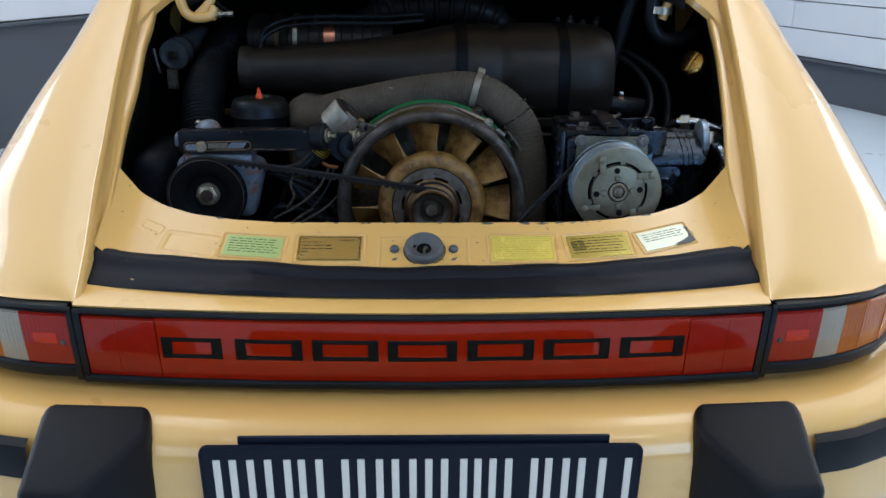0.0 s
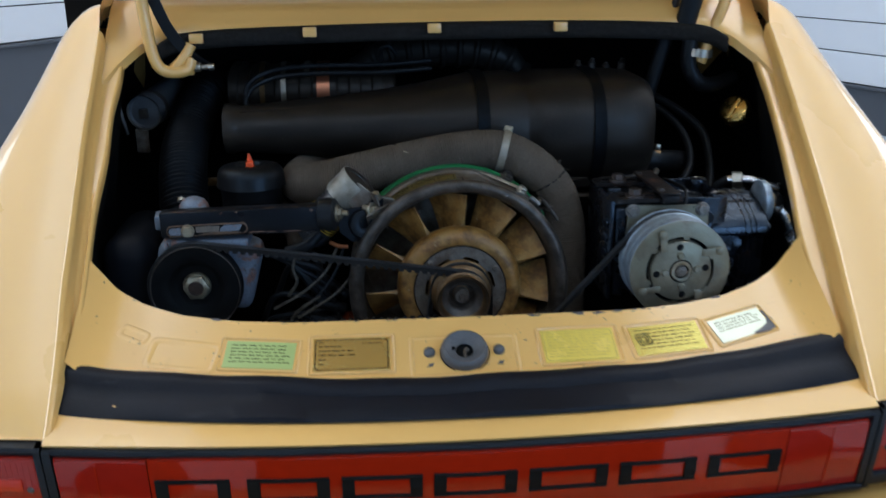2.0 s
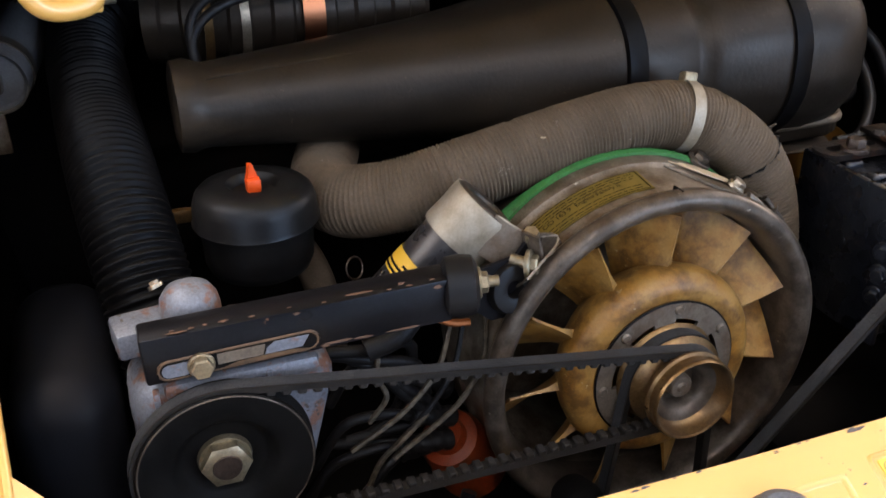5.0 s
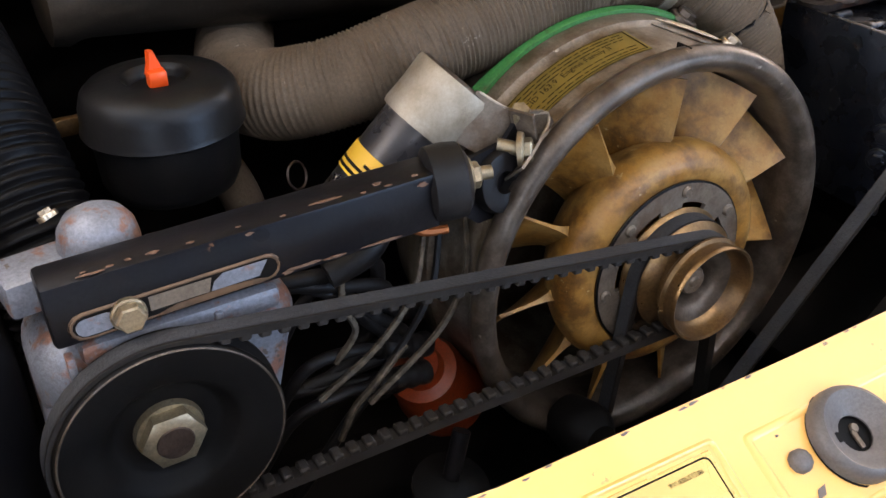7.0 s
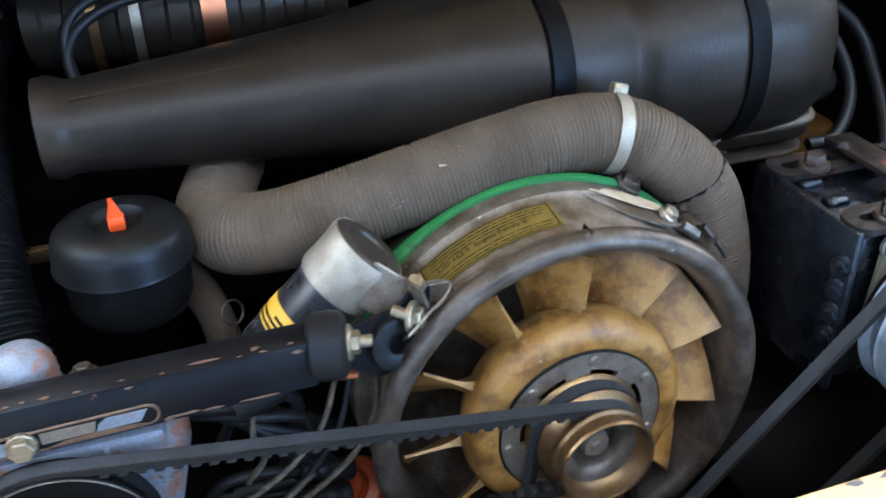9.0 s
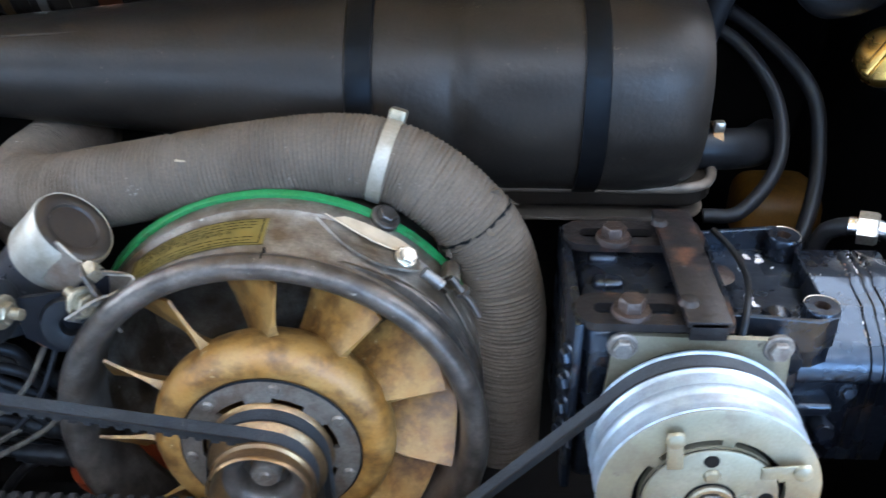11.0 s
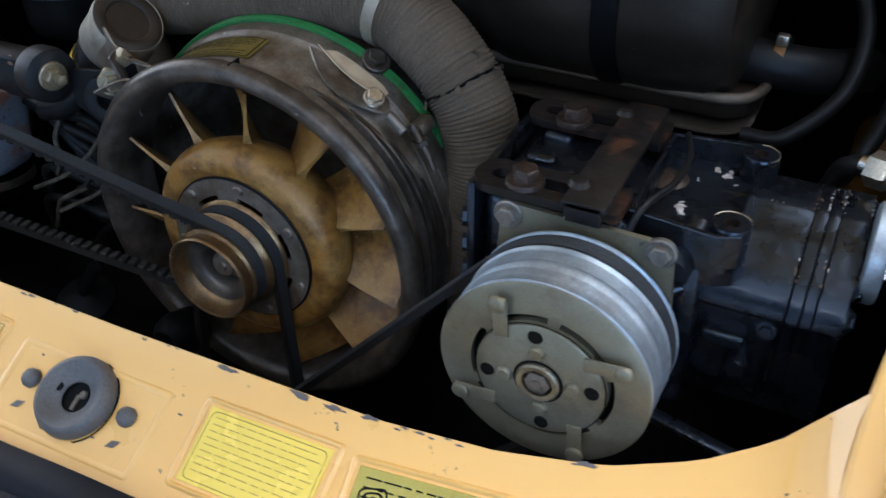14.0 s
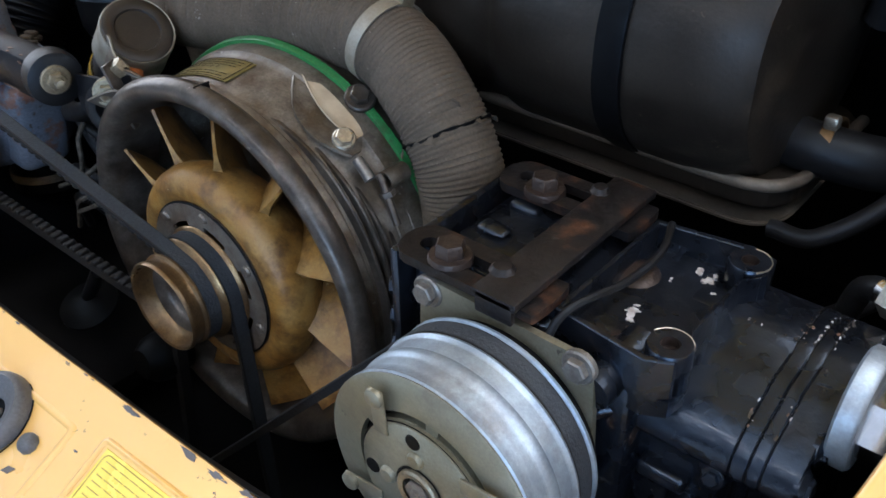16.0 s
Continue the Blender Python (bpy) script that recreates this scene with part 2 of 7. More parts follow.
RUST_BOLT = material("rusty_bolt", (0.026, 0.019, 0.017), 0.38, 0.35, second=(0.085, 0.056, 0.044), scale=130, bump=0.4, bump_scale=300)
BELT = material("belt_rubber", (0.010, 0.010, 0.0105), 0.6, spec=0.3, second=(0.02, 0.02, 0.021), scale=45, bump=0.2, bump_scale=320)
GREEN = material("green_paint", (0.016, 0.155, 0.044), 0.36, second=(0.026, 0.20, 0.066), scale=45, dirt=(0.03, 0.06, 0.025), dirt_scale=50, dirt_amount=0.2,
                 specks=(0.25, 0.27, 0.24), speck_scale=260, speck_amount=-0.25)
BRASS_LABEL = material("gold_foil_label", (0.66, 0.50, 0.19), 0.22, 0.85, second=(0.58, 0.43, 0.16), scale=40)
EPA_LABEL = material("yellowed_metal_label", (0.22, 0.175, 0.045), 0.36, 0.45, second=(0.13, 0.105, 0.03), scale=80, amount=0.6)
# gold foil; the yellow it reflects is put into the base colour
YELLOW_LABEL = material("foil_with_yellow_reflection", (0.86, 0.66, 0.12), 0.24, 0.08, second=(0.80, 0.60, 0.10), scale=40)
LABEL_PRINT = material("faded_brown_print", (0.42, 0.29, 0.06), 0.5, second=(0.5, 0.36, 0.08), scale=300, amount=0.8)
SATIN_ZINC = material("satin_zinc_band", (0.34, 0.325, 0.28), 0.5, 0.6, second=(0.21, 0.19, 0.15), scale=60, amount=0.7, dirt=(0.12, 0.085, 0.05), dirt_scale=40, dirt_amount=0.3, dirt_sharp=0.25, bump=0.06, bump_scale=200, grain=0.14)
GREEN_LABEL = material("green_sticker", (0.42, 0.52, 0.17), 0.36, second=(0.37, 0.46, 0.15), scale=15)
GOLD_LABEL = material("gold_foil_sticker", (0.58, 0.49, 0.13), 0.22, 0.75, second=(0.50, 0.42, 0.11), scale=20)
WHITE_LABEL = material("white_foil_sticker", (0.82, 0.84, 0.66), 0.14, 0.35, second=(0.78, 0.8, 0.5), scale=12)
INK = material("black_ink", (0.008, 0.008, 0.007), 0.6, spec=0.1, scale=50)
BRASS = material("brass_cap", (0.66, 0.42, 0.12), 0.25, 1.0, second=(0.55, 0.35, 0.1), scale=40)
ORANGE = material("orange_plastic", (0.80, 0.09, 0.015), 0.4, second=(0.7, 0.07, 0.01), scale=30)
ORANGE_DARK = material("orange_brown_cap", (0.24, 0.036, 0.008), 0.42, second=(0.15, 0.022, 0.006), scale=70, dirt=(0.03, 0.012, 0.007), dirt_scale=26, dirt_amount=0.25, dirt_sharp=0.25)
COIL_BLACK = material("coil_black", (0.020, 0.022, 0.027), 0.28, second=(0.035, 0.036, 0.04), scale=45, dirt=(0.10, 0.09, 0.08), dirt_scale=45, dirt_amount=-0.05, dirt_sharp=0.2,
                      specks=(0.28, 0.27, 0.26), speck_scale=230, speck_amount=0.2)
COIL_CAP = material("dusty_coil_cap", (0.014, 0.012, 0.011), 0.42, second=(0.032, 0.026, 0.022), scale=40, amount=0.7, dirt=(0.06, 0.042, 0.030), dirt_scale=30, dirt_amount=0.1, dirt_sharp=0.3)
YELLOW_TAG = material("yellow_tag", (0.72, 0.46, 0.05), 0.5, second=(0.6, 0.36, 0.04), scale=30)
BRAID = material("braided_wire", (0.038, 0.033, 0.026), 0.6, 0.4, second=(0.125, 0.112, 0.09), scale=200, amount=0.8, bump=0.6, bump_scale=500)
RED_LENS = lens("red_lens", (0.36, 0.014, 0.005))
RED_DARK = lens("deep_red_lens", (0.40, 0.018, 0.003))
CLEAR_LENS = lens("clear_lens", (0.40, 0.34, 0.26))
AMBER_LENS = lens("amber_lens", (0.46, 0.105, 0.006))
BULB_RED = lens("red_bulb_glow", (0.62, 0.030, 0.008))
NAVY = material("navy_plate", (0.0045, 0.0075, 0.017), 0.4, second=(0.007, 0.011, 0.024), scale=20, spec=0.14)
PLATE_WHITE = material("plate_white", (0.80, 0.72, 0.62), 0.45, second=(0.72, 0.65, 0.56), scale=40, spec=0.3)
WALL_WHITE = material("white_board_paint", (0.74, 0.77, 0.82), 0.5, second=(0.70, 0.73, 0.79), scale=5, bump=0.06, bump_scale=40, vary=0.02)
WALL_GREY = material("dark_grey_wall_paint", (0.085, 0.095, 0.115), 0.5, second=(0.075, 0.085, 0.10), scale=2.5)
FLOOR = material("pale_showroom_floor", (0.60, 0.68, 0.74), 0.3, second=(0.55, 0.63, 0.70), scale=1.6, bump=0.02, bump_scale=30)
GLASS = material("rear_window_glass", (0.02, 0.024, 0.028), 0.05, spec=0.6, scale=3)
CEIL = material("white_ceiling", (0.7, 0.72, 0.74), 0.8, scale=2)
YELLOW_TIN = material("ochre_engine_tin", (0.16, 0.078, 0.011), 0.5, second=(0.08, 0.036, 0.007), scale=14, dirt=(0.03, 0.018, 0.008), dirt_scale=16, dirt_amount=0.4, dirt_sharp=0.15)
SCAR = material("chalky_scar", (0.50, 0.51, 0.54), 0.55, second=(0.22, 0.20, 0.19), scale=160, amount=0.8)
SCUFF = material("bare_scuffed_metal", (0.54, 0.46, 0.34), 0.45, 0.2, second=(0.33, 0.26, 0.18), scale=70, amount=0.7)
RUST_CHIP = material("rusty_primer", (0.120, 0.070, 0.048), 0.7, second=(0.085, 0.045, 0.029), scale=160, amount=0.8)
RUST_RIM = material("brown_worn_steel", (0.115, 0.068, 0.038), 0.5, 0.2, second=(0.05, 0.032, 0.022), scale=120, amount=0.8)
RING_GREY = material("grey_latch_rubber", (0.085, 0.088, 0.095), 0.45, second=(0.12, 0.123, 0.13), scale=40, dirt=(0.02, 0.02, 0.02), dirt_scale=30, dirt_amount=0.1, dirt_sharp=0.3)
RIBBED = material("ribbed_black_moulding", (0.013, 0.012, 0.0115), 0.42, spec=0.25, second=(0.024, 0.022, 0.020), scale=20, bump=0.1, bump_scale=120)
FILTER_GREY = material("grey_filter_can", (0.105, 0.115, 0.130), 0.34, 0.2, second=(0.14, 0.15, 0.165), scale=24, dirt=(0.04, 0.038, 0.035), dirt_scale=18, dirt_amount=0.2, dirt_sharp=0.3)
BELT_TOP = material("worn_belt_fabric", (0.022, 0.0245, 0.029), 0.6, spec=0.45, second=(0.036, 0.040, 0.046), scale=60, amount=0.7, dirt=(0.02, 0.02, 0.02), dirt_scale=30, dirt_amount=0.2, dirt_sharp=0.3, bump=0.3, bump_scale=500)
DUSTY = material("dusty_black_rim", (0.050, 0.042, 0.034), 0.5, second=(0.11, 0.092, 0.072), scale=30, amount=0.8, dirt=(0.016, 0.014, 0.012), dirt_scale=12, dirt_amount=0.3, dirt_sharp=0.3)
COPPER = material("worn_copper_end", (0.42, 0.15, 0.06), 0.4, 0.6, second=(0.25, 0.08, 0.03), scale=120)
FOAM = material("charcoal_foam_seal", (0.012, 0.0115, 0.0110), 0.8, spec=0.12, second=(0.022, 0.021, 0.020), scale=160, amount=0.8, bump=0.4, bump_scale=300)
BOLT_GREY = material("grey_bolt_steel", (0.20, 0.195, 0.185), 0.36, 0.6, second=(0.11, 0.105, 0.10), scale=90, amount=0.7, dirt=(0.06, 0.045, 0.035), dirt_scale=80, dirt_amount=0.3, dirt_sharp=0.2)
BELLOWS = material("dark_bellows_rubber", (0.003, 0.003, 0.0034), 0.4, spec=0.10, second=(0.007, 0.007, 0.0075), scale=60, bump=0.1, bump_scale=200)

# blue window light put into the specular tint of black parts and aluminium
for sheen in (CANISTER, BLACK_STEEL, BLACK_PULLEY, RUBBER, BELLOWS, ALUMINIUM, BELT_TOP):
    sheen.node_tree.nodes["Principled BSDF"].inputs["Specular Tint"].default_value = (0.66, 0.83, 1.0, 1)


# ---- mesh tools ----
def part(name, bm, mat, parent=None, label="", smooth=40):
    """Links a bmesh as one mesh object under a thing or a part."""
    me = bpy.data.meshes.new(name)
    bmesh.ops.recalc_face_normals(bm, faces=bm.faces)
    bm.to_mesh(me)
    bm.free()
    me.materials.append(mat)
    if smooth:
        me.shade_smooth()
        me.set_sharp_from_angle(angle=radians(smooth))
    ob = new(name, me)
    ob.parent = parent
    if label:
        ob["label"] = label
    return ob


def thing(name, label, category, group="", kind=""):
    return tagged(new(name), label, category, group, kind)


def box(lo, hi, bevel=0.0, seg=2):
    bm = bmesh.new()
    bmesh.ops.create_cube(bm, size=1)
    for v in bm.verts:
        v.co = Vector([lo[i] if v.co[i] < 0 else hi[i] for i in range(3)])
    if bevel:
        bmesh.ops.bevel(bm, geom=bm.edges[:], offset=bevel, segments=seg, profile=0.5, affect="EDGES", clamp_overlap=True)
    return bm


def moved(bm, m):
    bmesh.ops.transform(bm, matrix=m, verts=bm.verts)
    return bm


def joined(*many):
    out = bmesh.new()
    for bm in many:
        me = bpy.data.meshes.new("tmp")
        bm.to_mesh(me)
        bm.free()
        out.from_mesh(me)
        bpy.data.meshes.remove(me)
    return out


def axis_pose(at, ahead):
    """A pose whose z axis points along ahead."""
    return Matrix.Translation(at) @ Vector(ahead).to_track_quat("Z", "Y").to_matrix().to_4x4()


REAR = (0, -1, 0)


def lathe(profile, at=(0, 0, 0), ahead=REAR, n=48, start=0.0, sweep=360.0, close=False):
    """Turns (radius, height) pairs about the axis through at; heights run along ahead."""
    bm = bmesh.new()
    full = abs(sweep - 360) < 0.01
    steps = n if full else n + 1
    rings = []
    for r, h in profile:
        if r < 1e-6:
            rings.append([bm.verts.new((0, 0, h))] * steps)
        else:
            rings.append([bm.verts.new((r * math.cos(a), r * math.sin(a), h)) for a in (radians(start + sweep * k / n) for k in range(steps))])
    if close:
        rings.append(rings[0])
    for a, b in zip(rings, rings[1:]):
        for k in range(n):
            j = (k + 1) % steps
            q = []
            for v in (a[k], a[j], b[j], b[k]):
                if v not in q:
                    q.append(v)
            if len(q) > 2:
                bm.faces.new(q)
    return moved(bm, axis_pose(at, ahead))


def smooth_path(points, n=8):
    """A Catmull-Rom curve through the points."""
    p = [Vector(q) for q in points]
    p = [2 * p[0] - p[1]] + p + [2 * p[-1] - p[-2]]
    out = []
    for i in range(1, len(p) - 2):
        for k in range(n):
            t = k / n
            a, b, c, d = p[i - 1 : i + 3]
            out.append(0.5 * (2 * b + (c - a) * t + (2 * a - 5 * b + 4 * c - d) * t * t + (3 * b - a - 3 * c + d) * t ** 3))
    out.append(p[-2])
    return out


def resampled(path, step):
    d = [0.0]
    for a, b in zip(path, path[1:]):
        d.append(d[-1] + (b - a).length)
    n = max(2, round(d[-1] / step))
    out, i = [], 0
    for k in range(n + 1):
        s = d[-1] * k / n
        while i < len(d) - 2 and d[i + 1] < s:
            i += 1
        f = (s - d[i]) / max(1e-9, d[i + 1] - d[i])
        out.append(path[i].lerp(path[i + 1], min(1, f)))
    return out


def tube(path, radius, n=12, caps=True, wave=None):
    """Sweeps a circle along a path; radius is a number or a function of (index, share)."""
    bm = bmesh.new()
    rings, side = [], None
    last = len(path) - 1
    for i, p in enumerate(path):
        t = (path[min(i + 1, last)] - path[max(i - 1, 0)]).normalized()
        if side is None:
            side = t.orthogonal().normalized()
        side = (side - t * side.dot(t)).normalized()
        up = t.cross(side)
        r = radius(i, i / last) if callable(radius) else radius
        rings.append([bm.verts.new(p + (side * math.cos(a) + up * math.sin(a)) * r * (wave(i, a) if wave else 1)) for a in (2 * math.pi * k / n for k in range(n))])
    for a, b in zip(rings, rings[1:]):
        for k in range(n):
            bm.faces.new((a[k], a[(k + 1) % n], b[(k + 1) % n], b[k]))
    if caps:
        bm.faces.new(rings[0][::-1])
        bm.faces.new(rings[-1])
    return bm


def hexagon(r, h, at, ahead=REAR, chamfer=0.15):
    bm = lathe([(0, h), (r * 0.86, h), (r, h * (1 - chamfer)), (r, 0), (0, 0)], n=6)
    bm2 = bmesh.new()
    bm.free()
    bm2.free()
    return lathe([(0, h), (r * 0.86, h), (r, h * (1 - chamfer)), (r, 0), (0, 0)], at, ahead, n=6)


def bolt_mesh(r, at, ahead=REAR, washer=1.5):
    return joined(hexagon(r, r * 0.9, at, ahead), lathe([(0, r * 0.25), (r * washer * 0.9, r * 0.25), (r * washer, r * 0.12), (r * washer, -0.002), (0, -0.002)], at, ahead, 20))


def grid(rows):
    """A sheet through rows of points."""
    bm = bmesh.new()
    vs = [[bm.verts.new(p) for p in row] for row in rows]
    for a, b in zip(vs, vs[1:]):
        for k in range(len(a) - 1):
            bm.faces.new((a[k], a[k + 1], b[k + 1], b[k]))
    return bm


def thick(bm, t):
    bmesh.ops.recalc_face_normals(bm, faces=bm.faces)
    bmesh.ops.solidify(bm, geom=bm.faces[:], thickness=t)
    return bm


def outline_plate(points, t, holes=()):
    """A flat plate in the xy plane, t thick, from its outline."""
    bm = bmesh.new()
    f = bm.faces.new([bm.verts.new((x, y, 0)) for x, y in points])
    r = bmesh.ops.extrude_face_region(bm, geom=[f])
    bmesh.ops.translate(bm, vec=(0, 0, t), verts=[v for v in r["geom"] if isinstance(v, bmesh.types.BMVert)])
    return bm


def lerp_table(table, x):
    xs = [r[0] for r in table]
    cols = list(zip(*table))[1:]
    return [float(np.interp(x, xs, c)) for c in cols]


def curve_table(table, x):
    """As lerp_table, on a smooth curve through the rows."""
    xs = np.array([r[0] for r in table])
    x = min(max(x, xs[0]), xs[-1])
    i = min(max(int(np.searchsorted(xs, x)) - 1, 0), len(xs) - 2)
    h = xs[i + 1] - xs[i]
    t = (x - xs[i]) / h
    out = []
    for c in range(1, len(table[0])):
        v = [r[c] for r in table]

        def slope(k):
            if k == 0 or k == len(v) - 1:
                j = 0 if k == 0 else k - 1
                return (v[j + 1] - v[j]) / (xs[j + 1] - xs[j])
            return (v[k + 1] - v[k - 1]) / (xs[k + 1] - xs[k - 1])

        out.append(float((2 * t ** 3 - 3 * t * t + 1) * v[i] + (t ** 3 - 2 * t * t + t) * h * slope(i) + (3 * t * t - 2 * t ** 3) * v[i + 1] + (t ** 3 - t * t) * h * slope(i + 1)))
    return out


def words(name, text, size, parent, mat, place):
    """Lettering from the built-in font, bent onto a surface by place(x, y)."""
    cu = bpy.data.curves.new("lettering", "FONT")
    cu.body, cu.size, cu.resolution_u = text, size, 2
    ob = bpy.data.objects.new("lettering", cu)
    scene.collection.objects.link(ob)
    dg = bpy.context.evaluated_depsgraph_get()
    me = bpy.data.meshes.new_from_object(ob.evaluated_get(dg))
    bm = bmesh.new()
    bm.from_mesh(me)
    bpy.data.objects.remove(ob)
    bpy.data.curves.remove(cu)
    bpy.data.meshes.remove(me)
    for v in bm.verts:
        v.co = place(v.co.x, v.co.y)
    return part(name, bm, mat, parent, smooth=0)


# ---- showroom ----
def wall_run(name, a, b, dark):
    """A wall from a to b: a dark painted base and white boards above it."""
    a, b = Vector((*a, 0)), Vector((*b, 0))
    d = (b - a).normalized()
    inward = Vector((-d.y, d.x, 0))
    length = (b - a).length
    m = Matrix.Translation(a) @ Matrix((d, inward, Vector((0, 0, 1)))).transposed().to_4x4()
    base = part(name, moved(box((0, -0.2, 0), (length, 0, 3.5)), m), WALL_GREY)
    tagged(base, "dark grey painted showroom wall with white boards above", "wall", kind="structure")
    part("ledge", moved(box((0, 0.0, dark - 0.025), (length, 0.05, dark - 0.004), 0.004), m), WALL_GREY, base)
    z = dark
    k = 0
    while z < 3.4:
        x = -((k * 1.37) % 2.9)
        while x < length:
            x0, x1 = max(0, x), min(length, x + 2.9)
            if x1 - x0 > 0.1:
                part("board", moved(box((x0 + 0.002, 0.0, z + 0.003), (x1 - 0.002, 0.03, z + 0.203), 0.004, 1), m), WALL_WHITE, base)
            x += 2.9
        z += 0.208
        k += 1
    return base


CORNER = (1.1, 11.05)
wall_run("wall_north_west", CORNER, (-7.9, -6.0), 0.72)
wall_run("wall_north_east", (7.58, -6.0), CORNER, 0.32)
wall_run("wall_south", (-7.9, -6.0), (7.58, -6.0), 2.6)
tagged(part("floor", grid([[(-9, -7, 0), (9, -7, 0)], [(-9, 12, 0), (9, 12, 0)]]), FLOOR), "pale blue-grey glossy showroom floor", "floor", kind="structure")
tagged(part("ceiling", box((-9, -7, 3.5), (9, 12, 3.6)), CEIL), "plain white showroom ceiling", "ceiling", kind="structure")

# ---- car body ----
car = thing("car", "pale yellow classic coupe with an open engine lid", "car")


def deck(y):
    """Height of the rear deck surface."""
    return 0.765 + 0.745 * (y + 0.098)


# y, x of the fender's inner edge on each side, x of the opening's edge on each side
EDGE = [(-0.098, 0.447, 0.449, 0.435, 0.437), (-0.03, 0.451, 0.459, 0.436, 0.44), (0.05, 0.459, 0.471, 0.440, 0.442), (0.118, 0.463, 0.480, 0.443, 0.445),
        (0.18, 0.467, 0.486, 0.446, 0.456), (0.25, 0.471, 0.492, 0.444, 0.466), (0.32, 0.473, 0.497, 0.447, 0.473), (0.37, 0.475, 0.500, 0.444, 0.474), (0.80, 0.50, 0.52, 0.46, 0.49)]


def fender_edge(side, y):
    r = curve_table(EDGE, y)
    return side * (r[0] if side < 0 else r[1])


def opening_edge(side, y):
    r = curve_table(EDGE, y)
    return side * (r[2] if side < 0 else r[3])


# share, y on the inner edge, x and y on the outer outline, z of the outline
FENDER = [(0.0, -0.098, 0.448, -0.098, 0.765), (0.12, -0.04, 0.545, -0.082, 0.765), (0.26, 0.05, 0.635, -0.032, 0.762), (0.4, 0.15, 0.709, 0.05, 0.765),
          (0.55, 0.27, 0.745, 0.17, 0.723), (0.68, 0.38, 0.739, 0.30, 0.611), (0.85, 0.55, 0.704, 0.5, 0.481), (1.0, 0.85, 0.68, 0.8, 0.40)]
SWELL = [(-0.1, 2.4), (0.05, 2.16), (0.2, 2.14), (0.3, 2.22), (0.5, 2.05), (0.85, 2.25)]


def shoulder(y):
    """Height of the fender's inner edge, which drops away beside the window."""
    return deck(y) if y < 0.45 else deck(0.45) - 0.5 * (y - 0.45)


def fender(side):
    rows = []
    for i in range(61):
        yi, xo, yo, zo = curve_table(FENDER, i / 60)
        a = Vector((fender_edge(side, yi), yi, shoulder(yi)))
        b = Vector((side * max(xo, abs(a.x)) + 0.051 * (yi + 0.1), yo, zo))
        swell = curve_table(SWELL, yi)[0]
        row = []
        for k in range(33):
            f = radians(90 * k / 32)
            row.append(Vector((a.x + (b.x - a.x) * math.sin(f), a.y + (b.y - a.y) * (1 - math.cos(f)) ** 0.67, b.z + (a.z - b.z) * (1 - math.sin(f) ** swell))))
        tuck = max(0.0, min(1.0, (0.16 - yo) / 0.12))
        for z, d in ((-0.006, 0.25), (-0.014, 1.0), (-0.06, 1.25), (-0.14, 1.4), (-0.25, 1.4), (-0.38, 1.4)):
            row.append(Vector((b.x - side * (0.02 * max(0, -z - 0.1) + 0.020 * d * tuck * min(1, max(0, (b.y + 0.09) / 0.1))), b.y + 0.030 * d * tuck, b.z + z)))
        rows.append(row)
    return part("rear_fender", grid(rows), YELLOW, car, smooth=60)


def fender_step(side):
    """The step and the flat gutter beside the opening."""
    rows = []
    for i in range(40):
        y = -0.098 + (0.40 + 0.098) * i / 39
        e, o, z = fender_edge(side, y), opening_edge(side, y), deck(y)
        fold = [(0.006, 0, -0.0045), (0.003, 0, -0.0006), (0, 0, 0.0012), (-0.0032, 0.001, -0.0004), (-0.0055, 0.002, -0.0050), (-0.0075, 0.004, -0.0230), (-0.0095, 0.004, -0.0275), (-0.0135, 0.004, -0.0298)]
        rows.append([(e + side * a, y + b, z + c) for a, b, c in fold] + [(o + side * 0.0045, y, z - 0.0303), (o + side * 0.0018, y, z - 0.0312), (o, y, z - 0.0345), (o + side * 0.0005, y, z - 0.047)])
    return part("gutter", grid(rows), YELLOW, car, "body-coloured drain channel beside the engine opening", smooth=50)


for s in (-1, 1):
    fender(s)
    fender_step(s)

# cowl panel below the rear window, with rounded corners down to the gutters
rows = []
for i in range(41):
    u = -1 + 2 * i / 40
    x = u * 0.485 + 0.012
    drop = max(0, (abs(u) - 0.80) / 0.20)
    y0 = 0.43 - 0.095 * drop ** 2
    z0 = deck(y0) - 0.025
    rows.append([(x, y0, z0 - 0.014), (x, y0, z0), (x, y0 + 0.012, z0 + 0.012), (x, 0.455, max(z0 + 0.014, 1.156)), (x, 0.459, max(z0 + 0.015, 1.1605)), (x, 0.487, 1.1755), (x, 0.500, 1.178)])
part("cowl_panel", grid(rows), YELLOW, car, smooth=50)
for s in (-1, 1):
    rows = []
    for y in (0.40, 0.43, 0.46, 0.55, 0.7, 0.85):
        e = fender_edge(s, y)
        rows.append([(s * 0.475 + 0.012, y, max(deck(y), 1.19) - 0.002), (s * 0.484 + 0.012, y, max(deck(y), 1.18) - 0.012), (e - s * 0.001, y, shoulder(y) + 0.004), (e + s * 0.004, y, shoulder(y) - 0.02)])
    part("quarter_panel", grid(rows), YELLOW, car, smooth=50)
win = part("rear_window", moved(box((-0.45, 0.0, 0.0), (0.45, 0.006, 0.23), 0.002), pose(0.01, 0.500, 1.180, -32, 0, 0)), GLASS, car, "dark rear window glass")
part("window_trim", tube([Vector((x, 0.497 - 0.03 * (x - 0.01) ** 2, 1.182 - 0.025 * (x - 0.01) ** 2)) for x in (-0.47, -0.35, -0.2, 0.0, 0.2, 0.35, 0.49)], 0.007, 10), BRIGHT, win, "chrome trim strip")
